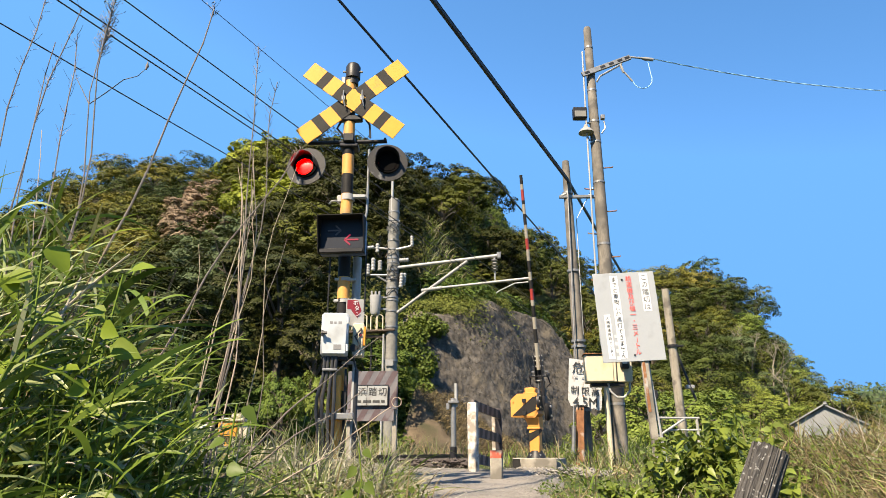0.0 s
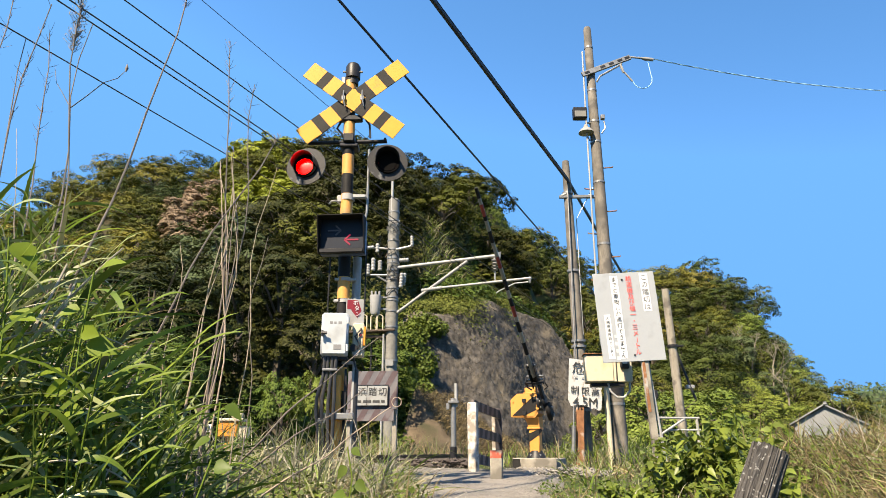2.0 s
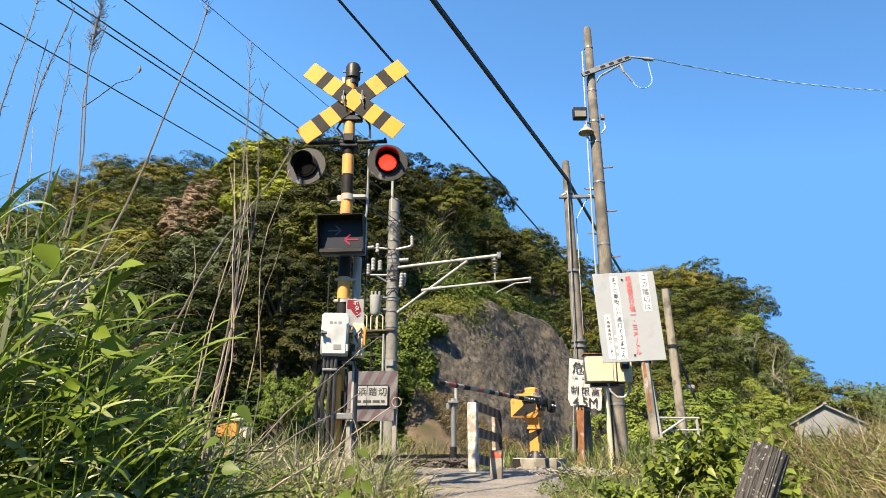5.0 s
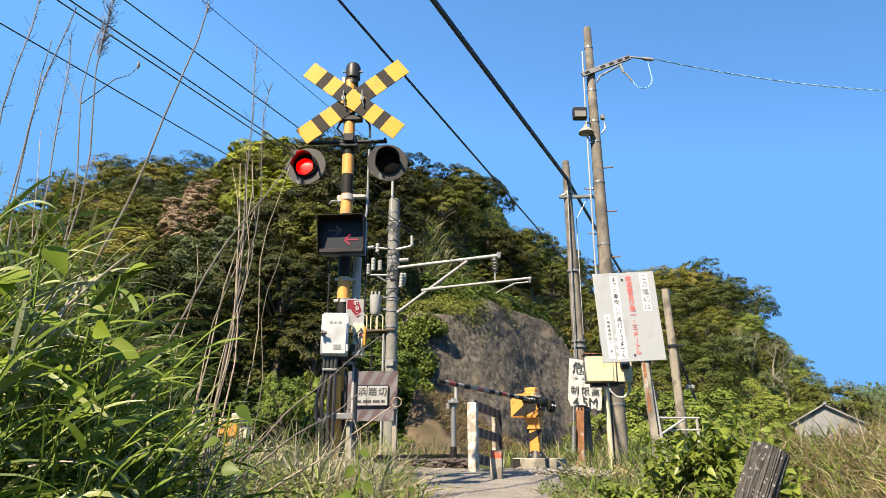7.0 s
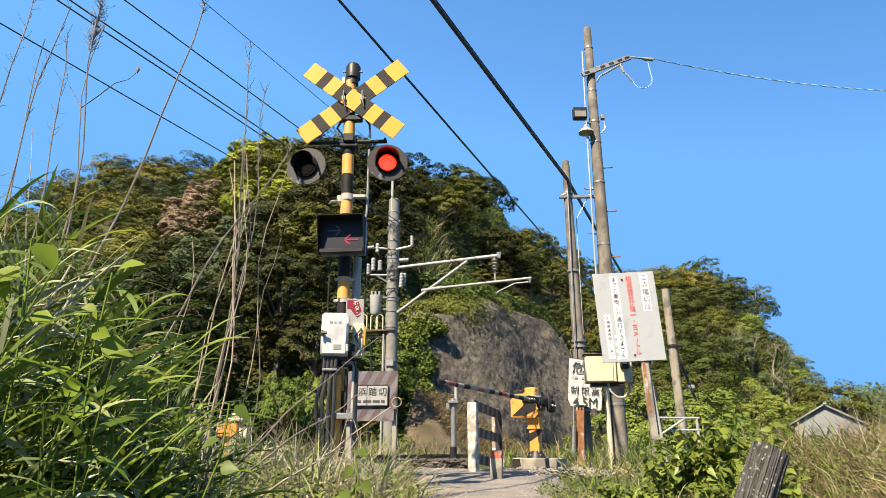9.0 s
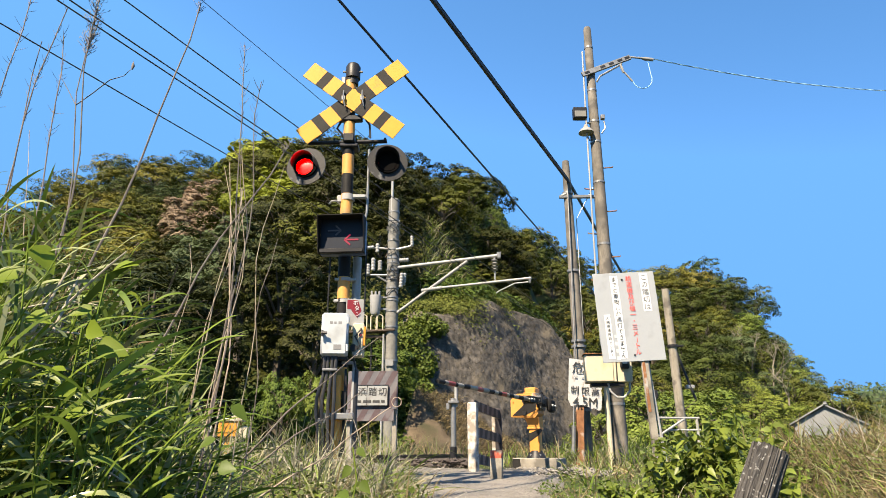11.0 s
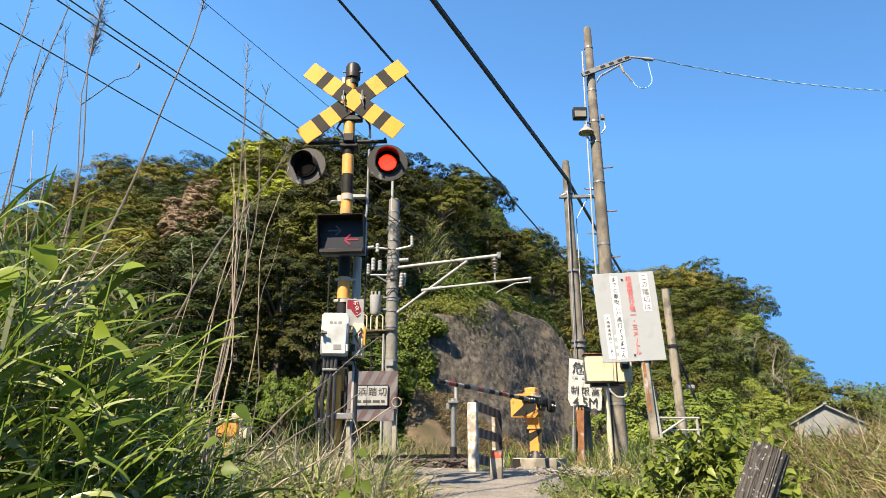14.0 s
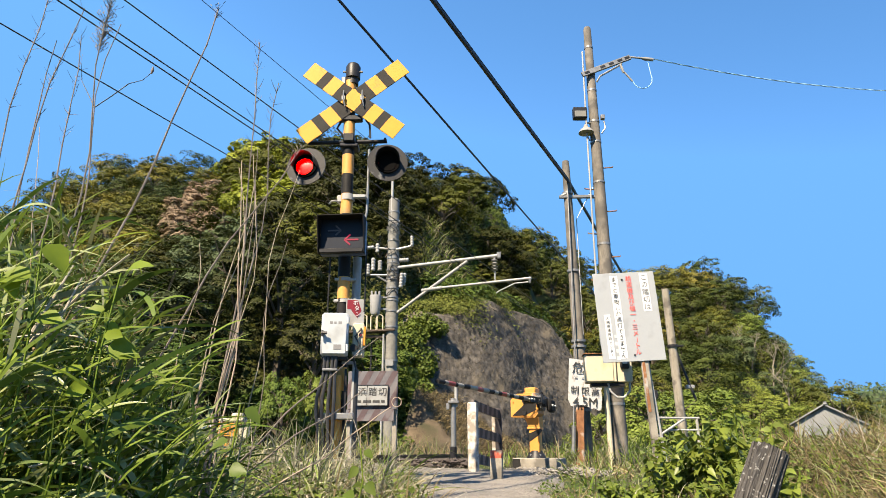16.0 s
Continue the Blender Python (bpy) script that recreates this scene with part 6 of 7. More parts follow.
def herb_spot(x0, x1, y0, y1, top):
    def spot(rnd):
        while True:
            x, y = rnd.uniform(x0, x1), rnd.uniform(y0, y1)
            if off_road(x, y):
                break
        clump = 0.5 + 0.5 * noise.noise(Vector((x * 2.3, y * 2.3, 5)))
        return Vector((x, y, ground_height(x, y) + top * clump * rnd.random() ** 0.7)), Vector((0, -0.3, 1))
    return spot


# ---- grasses and weeds ----
def blade(sh, base, length, lean, width, droop, rnd, steps=6):
    """A tapered, arching blade."""
    way = Vector((lean[0], lean[1], 1)).normalized()
    side = way.cross(Vector((rnd.uniform(-1, 1), rnd.uniform(-1, 1), 0.1))).normalized()
    p = Vector(base)
    o = len(sh.v)
    for i in range(steps + 1):
        k = i / steps
        w = width * (0.55 + 0.45 * min(1, k * 4)) * (1 - k ** 2.2) * 0.5
        if i < steps:
            sh.v += [tuple(p - side * w), tuple(p + side * w)]
        else:
            sh.v.append(tuple(p))
        way = (way + Vector((lean[0] * droop, lean[1] * droop, -droop * (0.4 + k))) / steps).normalized()
        p = p + way * length / steps
    for i in range(steps - 1):
        q = o + 2 * i
        sh.f.append((q, q + 1, q + 3, q + 2))
    q = o + 2 * (steps - 1)
    sh.f.append((q, q + 1, q + 2))
    sh.m += [0] * steps


SWAYING = []


def grass_patch(name, label, n, box, length, width, mat, seed, lean=(0.1, 0.0), spread=0.45, droop=1.2, gain=0.0, mats=None, height=None, keep=None, steps=6):
    """Grass over a stretch of ground; with a gain it stands as one tuft that sways about its foot."""
    rnd = random.Random(seed)
    cx, cy = (box[0] + box[1]) / 2, (box[2] + box[3]) / 2
    foot = Vector((cx, cy, ground_height(cx, cy)))
    sh = Shape()
    mats = mats or [mat]
    for i in range(n):
        x, y = rnd.uniform(box[0], box[1]), rnd.uniform(box[2], box[3])
        if keep and not keep(x, y):
            continue
        k = height(x, y) if height else 1.0
        base = Vector((x, y, ground_height(x, y) - 0.03)) - foot
        ang = rnd.uniform(0, 6.283)
        ln = (lean[0] + spread * math.cos(ang) * rnd.random(), lean[1] + spread * math.sin(ang) * rnd.random())
        a = len(sh.f)
        blade(sh, base, rnd.uniform(*length) * k, ln, rnd.uniform(*width), droop * rnd.uniform(0.4, 1.5), rnd, steps)
        c = rnd.randrange(len(mats))
        sh.m[a:] = [c] * (len(sh.f) - a)
    ob = part(name, sh, mats)
    ob.matrix_basis = Matrix.Translation(foot)
    tagged(ob, label, "grass", kind="stuff")
    if gain:
        SWAYING.append((ob, foot, gain, seed))
    return ob


def off_road(x, y):
    lo, hi = road_edges(y)
    return x < lo or x > hi


# the tall bank of grass close by: leafy canes in tufts that sway on their own
BANK_TOP = [(-1.3, 0.465), (-0.74, 0.412), (-0.62, 0.33), (-0.53, 0.25), (-0.46, 0.165), (-0.40, 0.06), (-0.32, -0.02)]


def cane_tuft(box, canes, seed, gain, leaf=(0.22, 0.48), width=(0.005, 0.017), mats=None, label="tall leafy green grass on the bank"):
    """Upright canes with arching leaves all along them."""
    rnd = random.Random(seed)
    cx, cy = (box[0] + box[1]) / 2, (box[2] + box[3]) / 2
    foot = Vector((cx, cy, ground_height(cx, cy)))
    sh = Shape()
    mats = mats or [GRASS, GRASS, GRASS, GRASS_DEEP, GRASS_DEEP, GRASS_DEEP, GRASS_PALE, GRASS_SILVER]
    for i in range(canes):
        x, y = rnd.uniform(box[0], box[1]), rnd.uniform(box[2], box[3])
        base = Vector((x, y, ground_height(x, y) - 0.02)) - foot
        tall = max(0.15, (0.12 + y * ramp_between(BANK_TOP, x / y)) - (base.z + foot.z) - 0.10) * rnd.uniform(0.62, 1.06)
        lean = Vector((rnd.uniform(-0.10, 0.30), rnd.uniform(-0.2, 0.15), 0))
        path = [base + Vector((lean.x * tall * k * k, lean.y * tall * k * k, tall * k)) for k in (0, 0.25, 0.5, 0.75, 1.0)]
        a = len(sh.f)
        sh.tube(path, [0.0034, 0.0032, 0.003, 0.0024, 0.0012], 5)
        n = 5 + int(tall * 11)
        turn = rnd.uniform(0, 6.283)
        for q in range(n):
            k = 0.12 + 0.88 * (q + rnd.uniform(-0.3, 0.3)) / n
            k = min(0.99, max(0.03, k))
            f = k * 4
            p = path[int(f)].lerp(path[min(4, int(f) + 1)], f - int(f))
            turn += 3.14 + rnd.uniform(-0.7, 0.7)
            out = rnd.uniform(0.22, 1.0)
            ln = (math.cos(turn) * out + 0.18, math.sin(turn) * out)
            blade(sh, p, rnd.uniform(*leaf) * (1.1 - 0.35 * k), ln, rnd.uniform(*width), rnd.uniform(0.5, 2.5), rnd, 7)
            c = rnd.randrange(len(mats))
            sh.m[-7:] = [c] * 7
        sh.m[a:a + 22] = [0] * 22
    ob = part("grass_tuft", sh, mats)
    ob.matrix_basis = Matrix.Translation(foot)
    tagged(ob, label, "grass", kind="stuff")
    SWAYING.append((ob, foot, gain, seed))


cane_tuft((-1.60, -1.20, 1.45, 1.80), 22, 101, 2.0)
cane_tuft((-1.25, -0.95, 1.40, 1.80), 22, 102, 2.2)
cane_tuft((-0.98, -0.70, 1.45, 1.85), 20, 103, 2.4)
cane_tuft((-2.10, -1.55, 1.80, 2.25), 30, 104, 1.9)
cane_tuft((-1.60, -1.20, 1.80, 2.25), 30, 105, 2.0)
cane_tuft((-1.22, -0.85, 1.80, 2.30), 28, 106, 2.1)
cane_tuft((-0.90, -0.66, 1.85, 2.35), 22, 107, 2.3)
cane_tuft((-2.60, -1.90, 2.25, 2.80), 30, 108, 1.8)
cane_tuft((-1.95, -1.30, 2.25, 2.80), 30, 109, 1.9)
cane_tuft((-1.35, -0.85, 2.30, 2.85), 26, 110, 2.0)
cane_tuft((-1.10, -0.80, 1.12, 1.40), 9, 131, 2.4, (0.20, 0.38), (0.006, 0.014))
cane_tuft((-1.35, -0.80, 1.50, 1.95), 12, 132, 2.2, (0.25, 0.45), (0.003, 0.007), [STRAW, STRAW, GRASS_PALE], "dry pale bent grass among green blades")


cane_tuft((-1.05, -0.72, 1.28, 1.50), 7, 133, 2.3, (0.28, 0.50), (0.011, 0.019), [GRASS, GRASS_SILVER, GRASS_DEEP], "broad-bladed green grass on the bank")
for k, (x0, x1, y0, y1) in enumerate(((-1.30, -0.95, 1.35, 1.75), (-1.00, -0.72, 1.32, 1.70), (-1.5, -0.9, 1.7, 2.1), (-0.80, -0.55, 1.5, 2.0))):
    grass_patch("dry_stems", "bleached bent dry stems in the green grass", 60, (x0, x1, y0, y1), (0.30, 0.75), (0.004, 0.009), BLEACHED, 140 + k, (0.15, -0.1), 0.7, 2.2, 2.0, [BLEACHED, BLEACHED, STRAW, GRASS_PALE], height=lambda x, y: max(0.3, (0.12 + y * ramp_between(BANK_TOP, x / y) + 0.1) / 0.75))


def arching(a, b, arch, width, mat, steps=10):
    """A wide blade or a dry stem from a to b, bowed upwards by arch."""
    sh = Shape()
    a, b = Vector(a), Vector(b)
    pts = [a.lerp(b, i / steps) + Vector((0, 0.05 * i / steps, 4 * arch * (i / steps) * (1 - i / steps))) for i in range(steps + 1)]
    if mat == BLEACHED:
        sh.tube(pts, [width * (1 - 0.5 * i / steps) for i in range(steps + 1)], 6)
    else:
        verts = []
        for i, p in enumerate(pts):
            k = i / steps
            w = width * min(1, 0.5 + 2 * k) * (1 - k ** 3) + 0.0005
            up = (Vector((0, 0, 1)) + Vector((0, 0.8, 0))).normalized() * w / 2
            verts += [p - up, p + Vector((0, 0.12, 0)) * w, p + up]
        sh.add(verts, [f for i in range(steps) for f in ((3 * i, 3 * i + 1, 3 * i + 4, 3 * i + 3), (3 * i + 1, 3 * i + 2, 3 * i + 5, 3 * i + 4))])
    ob = part("grass_blade", sh, mat)
    tagged(ob, "bleached bent dry grass stem" if mat == BLEACHED else "broad arching green grass blade", "grass", "single blades in the bank")
    foot = Vector((a.x, a.y, a.z))
    ob.matrix_basis = Matrix.Translation(foot)
    ob.data.transform(Matrix.Translation(-foot))
    SWAYING.append((ob, foot, 1.8, int(abs(a.x * 900))))


for a, b, arch, width, mat in (
        ((-0.95, 1.35, 0.33), (-0.68, 1.35, 0.321), 0.036, 0.0032, BLEACHED), ((-0.95, 1.35, 0.29), (-0.754, 1.35, 0.269), 0.015, 0.003, BLEACHED),
        ((-0.90, 1.40, 0.34), (-0.714, 1.35, 0.55), 0.01, 0.0038, BLEACHED), ((-0.87, 1.36, 0.36), (-0.837, 1.35, 0.52), 0.0, 0.004, BLEACHED),
        ((-0.82, 1.35, 0.36), (-0.813, 1.35, 0.491), 0.0, 0.0035, BLEACHED), ((-0.82, 1.35, 0.09), (-0.626, 1.35, 0.041), 0.03, 0.003, BLEACHED),
        ((-0.90, 1.33, 0.20), (-0.70, 1.33, 0.185), 0.012, 0.0025, BLEACHED), ((-1.00, 1.42, 0.40), (-0.80, 1.42, 0.44), 0.02, 0.0028, BLEACHED),
        ((-0.90, 1.34, 0.26), (-0.617, 1.35, 0.131), 0.035, 0.015, GRASS_SILVER), ((-0.90, 1.33, 0.16), (-0.784, 1.35, 0.02), 0.025, 0.020, GRASS_SILVER),
        ((-0.76, 1.30, 0.0), (-0.613, 1.35, 0.123), 0.015, 0.013, GRASS_SILVER), ((-0.64, 1.34, 0.02), (-0.471, 1.35, 0.214), 0.015, 0.010, GRASS),
        ((-0.68, 1.35, 0.34), (-0.558, 1.35, 0.447), 0.04, 0.012, GRASS), ((-0.72, 1.35, 0.18), (-0.52, 1.35, 0.25), 0.04, 0.008, GRASS),
        ((-0.95, 1.35, 0.42), (-0.87, 1.35, 0.60), 0.02, 0.018, GRASS_SILVER), ((-0.98, 1.38, 0.36), (-0.84, 1.35, 0.48), 0.04, 0.016, GRASS_SILVER),
        ((-0.95, 1.36, 0.20), (-0.76, 1.32, 0.24), 0.05, 0.014, GRASS_SILVER), ((-1.00, 1.34, 0.30), (-0.80, 1.34, 0.38), 0.05, 0.014, GRASS_SILVER),
        ((-0.94, 1.33, 0.06), (-0.82, 1.32, 0.20), 0.02, 0.012, GRASS_SILVER), ((-0.96, 1.33, 0.48), (-0.86, 1.33, 0.43), 0.04, 0.014, GRASS_SILVER)):
    arching(a, b, arch, width, mat)
blade_rnd = random.Random(160)
for i in range(44):
    x, y = blade_rnd.uniform(-1.02, -0.62), blade_rnd.uniform(1.26, 1.42)
    top = 0.12 + y * ramp_between(BANK_TOP, x / y)
    z = blade_rnd.uniform(-0.10, max(0.0, top - 0.12))
    reach = blade_rnd.uniform(0.10, 0.24) * blade_rnd.choice((1, 1, 1, -1))
    arching((x, y, z), (x + reach, y - blade_rnd.uniform(0, 0.05), z + blade_rnd.uniform(-0.06, 0.26)), blade_rnd.uniform(0.02, 0.06), blade_rnd.uniform(0.007, 0.014), blade_rnd.choice((GRASS, GRASS, GRASS, GRASS_SILVER)))
make_earth_bank()
grass_patch("bamboo_grass", "tall pale bamboo grass on the slope above the cliff", 2600, (-1.3, 3.6, 36.0, 42.5), (0.8, 1.8), (0.035, 0.065), GRASS_PALE, 150, (0.05, -0.05), 0.6, 1.3, 0, [STRAW_PALE, GRASS, GRASS, GRASS_PALE], steps=4)
# weeds between the bank and the road
grass_patch("weeds", "mixed green and straw-coloured weeds beside the road", 3200, (-3.2, 0.4, 2.2, 5.6), (0.18, 0.44), (0.005, 0.012), GRASS, 111, (0.05, 0), 0.8, 1.6, 0, [GRASS, GRASS_PALE, STRAW, STRAW, STRAW], keep=off_road, steps=4)
grass_patch("weeds", "mixed green and straw-coloured weeds beside the road", 1500, (-4.5, -0.7, 5.6, 9.0), (0.20, 0.50), (0.008, 0.016), GRASS, 112, (0, 0), 0.8, 1.5, 0, [GRASS, GRASS_PALE, STRAW, GRASS_PALE], steps=4)
grass_patch("weeds", "mixed green and straw-coloured weeds beside the road", 900, (-1.4, -0.35, 1.0, 2.3), (0.15, 0.32), (0.005, 0.012), GRASS, 113, (0.05, 0), 0.8, 1.6, 0, [GRASS, GRASS_PALE, STRAW], keep=off_road, steps=4)
# the dry mound on the other side
grass_patch("dry_grass", "tangled dry grass on a low mound", 34000, (1.2, 4.6, 2.5, 5.2), (0.10, 0.27), (0.005, 0.011), STRAW, 121, (-0.05, 0), 0.9, 1.8, 0, [STRAW_BROWN, STRAW_BROWN, STRAW_BROWN, STRAW, GRASS_PALE, GRASS], steps=2, keep=lambda x, y: 0.36 < x / y < 0.90, height=lambda x, y: 1 + 0.8 * smooth_step(0.5, 0.8, x / y))
grass_patch("dry_twigs", "bare pale twigs standing out of dry grass", 420, (2.4, 4.2, 3.2, 5.0), (0.28, 0.58), (0.003, 0.007), STRAW, 129, (0.05, 0), 0.9, 0.5, 0, [STRAW, BLEACHED], steps=4, keep=lambda x, y: 0.58 < x / y < 0.9)
grass_patch("weeds", "green weeds round the pole feet", 1500, (0.9, 4.8, 6.0, 11.0), (0.20, 0.50), (0.008, 0.018), GRASS, 122, (0, 0), 0.8, 1.5, 0, [GRASS, GRASS_PALE, STRAW], steps=4, keep=lambda x, y: x > road_edges(y)[1] + 0.15 and not (x < 2.0 and y > 8.3))
grass_patch("weeds", "dry grass along the foot of the cliff", 2200, (-4, 4.5, 13.0, 24.0), (0.4, 0.9), (0.012, 0.026), STRAW, 123, (0, 0), 0.6, 1.3, 0, [STRAW, STRAW, GRASS_PALE, GRASS], steps=4, keep=lambda x, y: off_track(x, y) < -2.3)
grass_patch("weeds", "dry grass along the foot of the cliff", 900, (0.3, 3.2, 10.0, 15.0), (0.25, 0.6), (0.008, 0.016), STRAW, 124, (0, 0), 0.6, 1.3, 0, [STRAW, GRASS_PALE, GRASS], steps=4, keep=lambda x, y: off_track(x, y) > 2.0)


grass_patch("weeds", "mixed green and straw-coloured weeds beside the road", 2600, (0.3, 1.9, 2.3, 6.2), (0.10, 0.28), (0.004, 0.010), GRASS, 125, (0, 0), 1.2, 2.0, 0, [GRASS, STRAW, BLEACHED, STRAW], keep=lambda x, y: x > road_edges(y)[1], steps=4)


leaf_carpet("herbs", "small-leaved green herbs in the roadside weeds", "herb", 9000, herb_spot(-3.4, 0.0, 2.2, 5.8, 0.36), 0.018, LEAF_GREEN, 34)
leaf_carpet("herbs", "small-leaved green herbs in the roadside weeds", "herb", 4000, herb_spot(0.7, 3.0, 2.8, 6.4, 0.22), 0.019, LEAF_GREEN, 35)
leaf_carpet("herbs", "small-leaved green herbs under the tall grass", "herb", 7000, herb_spot(-2.4, -0.5, 1.5, 2.8, 0.45), 0.020, LEAF_GREEN, 36)
grass_patch("weeds", "tall pale grass in front of the signal", 2700, (-1.9, -0.30, 4.2, 5.5), (0.38, 0.76), (0.006, 0.014), STRAW, 126, (0.08, 0), 0.8, 2.5, 0, [GRASS, GRASS_PALE, STRAW_PALE, STRAW_PALE, GRASS_PALE, BLEACHED], steps=7)
grass_patch("weeds", "tangled straw and green grass beside the road", 3000, (-2.6, 0.15, 2.6, 4.6), (0.20, 0.48), (0.003, 0.008), STRAW, 127, (0.05, 0), 1.1, 2.4, 0, [STRAW_PALE, GRASS, BLEACHED, STRAW, STRAW_PALE], keep=off_road, steps=5)


grass_patch("weeds", "green weeds between the poles and the rails", 2200, (2.4, 9.5, 11.0, 21.0), (0.4, 0.9), (0.012, 0.026), GRASS, 128, (0, 0), 0.8, 1.5, 0, [GRASS, GRASS_PALE, GRASS], steps=4, keep=lambda x, y: off_track(x, y) > 2.4 and x / y < 0.47)


grass_patch("dry_grass", "short dry grass round the gate's foundation", 900, (0.95, 2.3, 7.2, 9.6), (0.07, 0.22), (0.006, 0.014), STRAW, 151, (0, 0), 1.1, 2.2, 0, [STRAW, STRAW_PALE, GRASS_PALE, GRASS], steps=4, keep=lambda x, y: x > road_edges(y)[1] + 0.05 and not (abs(x - 1.37) < 0.36 and abs(y - 9.6) < 0.42))
grass_patch("dry_grass", "tangled dry grass behind the low mound", 5200, (2.6, 6.6, 5.0, 8.6), (0.22, 0.44), (0.007, 0.015), STRAW, 152, (-0.05, 0), 0.9, 1.6, 0, [STRAW_BROWN, STRAW_BROWN, STRAW, GRASS_PALE, GRASS], steps=3, keep=lambda x, y: 0.47 < x / y < 0.9)


# ---- broad-leaved bushes ----
def broad_leaf(sh, p, way, up, size, wide=1.0):
    side = way.cross(up).normalized()
    nor = side.cross(way).normalized()
    prof = [(a, b * wide) for a, b in ((0, 0), (0.16, 0.27), (0.40, 0.33), (0.74, 0.17), (1.0, 0))]
    o = len(sh.v)
    for a, b in prof:
        sag = -0.22 * a * a * size
        c = p + way * a * size + Vector((0, 0, sag))
        sh.v += [tuple(c - side * b * size + nor * b * size * 0.25), tuple(c), tuple(c + side * b * size + nor * b * size * 0.25)]
    for i in range(4):
        q = o + 3 * i
        sh.f += [(q, q + 1, q + 4, q + 3), (q + 1, q + 2, q + 5, q + 4)]
        sh.m += [0, 0]


def make_bush(x, y, radius, height, stems, per_stem, size, seed, label, mat=BROADLEAF, gain=0.0):
    rnd = random.Random(seed)
    foot = Vector((x, y, ground_height(x, y)))
    t = thing("bush", Matrix.Translation(foot), label, "bush", "roadside bushes")
    st, lf = Shape(), Shape()
    for i in range(stems):
        a = rnd.uniform(0, 6.283)
        r = radius * math.sqrt(rnd.random())
        base = Vector((math.cos(a) * r * 0.5, math.sin(a) * r * 0.5, -0.03))
        h = height * rnd.uniform(0.5, 1.05) * (1 - 0.35 * r / radius)
        tip = Vector((math.cos(a) * r + rnd.uniform(-0.05, 0.05), math.sin(a) * r + rnd.uniform(-0.05, 0.05), h))
        mid = base.lerp(tip, 0.5) + Vector((rnd.uniform(-0.04, 0.04), rnd.uniform(-0.04, 0.04), 0.04))
        st.tube([base, mid, tip], [0.006, 0.005, 0.002], 5)
        for k in range(per_stem):
            f = rnd.uniform(0.2, 1.0)
            p = base.lerp(mid, f * 2) if f < 0.5 else mid.lerp(tip, f * 2 - 1)
            b = rnd.uniform(0, 6.283)
            way = Vector((math.cos(b), math.sin(b), rnd.uniform(-0.75, 0.45))).normalized()
            broad_leaf(lf, p, way, Vector((rnd.gauss(0, 0.55), rnd.gauss(-0.25, 0.55), 1)), size * rnd.uniform(0.6, 1.25))
    tagged(part("stem", st, GRASS, t), kind="stuff")
    part("foliage", lf, mat, t)
    if gain:
        SWAYING.append((t, foot, gain, seed))
    return t


BUSH = "leafy green bush with broad pointed leaves"
make_bush(1.65, 4.7, 0.32, 0.55, 36, 15, 0.070, 41, BUSH)
make_bush(1.95, 4.6, 0.32, 0.64, 42, 15, 0.074, 42, BUSH)
make_bush(1.6, 3.7, 0.30, 0.36, 36, 13, 0.060, 43, BUSH)
make_bush(1.15, 4.3, 0.22, 0.24, 24, 12, 0.048, 44, BUSH)
make_bush(1.85, 3.9, 0.28, 0.40, 34, 13, 0.064, 45, BUSH)
make_bush(-1.15, 1.55, 0.25, 0.66, 9, 7, 0.085, 49, "green climbing plant with broad leaves in the grass", gain=1.8)
make_bush(-1.6, 1.7, 0.25, 0.85, 9, 7, 0.095, 50, "green climbing plant with broad leaves in the grass", gain=1.8)
make_bush(-0.98, 1.75, 0.22, 0.62, 12, 7, 0.10, 46, "green climbing plant with broad leaves in the grass", gain=1.6)
make_bush(-1.35, 1.8, 0.25, 0.85, 10, 7, 0.10, 47, "green climbing plant with broad leaves in the grass", gain=1.6)


def make_vine(x, y, tip, seed, size, leaves, mat=VINE, label="climbing vine with yellow-green rounded leaves in the grass"):
    """A thin climbing stem with rounded leaves turned to the light."""
    rnd = random.Random(seed)
    foot = Vector((x, y, ground_height(x, y)))
    end = Vector(tip) - foot
    t = thing("vine", Matrix.Translation(foot), label, "vine", "vines in the grass")
    pts = [end * k + Vector((0.02 * math.sin(6 * k + seed), 0.01 * math.sin(9 * k), 0)) for k in (0, 0.2, 0.4, 0.6, 0.8, 1.0)]
    tagged(part("stem", Shape().tube(pts, 0.0022, 5), GRASS, t), kind="stuff")
    lf = Shape()
    for i in range(leaves):
        f = 4.99 * (1 - 0.4 * i / leaves)
        p = pts[min(4, int(f))].lerp(pts[min(5, int(f) + 1)], f - int(f))
        a = rnd.uniform(-0.9, 0.9) + (math.pi if i % 2 else 0.0)
        way = Vector((math.cos(a), rnd.uniform(-0.5, 0.2), math.sin(a) * 0.7 - 0.25)).normalized()
        broad_leaf(lf, p + way * 0.012, way, Vector((rnd.gauss(-0.1, 0.5), -0.8, rnd.uniform(0.1, 1.2))), size * rnd.uniform(0.7, 1.2), 1.25)
    part("foliage", lf, mat, t)
    SWAYING.append((t, foot, 1.9, seed))


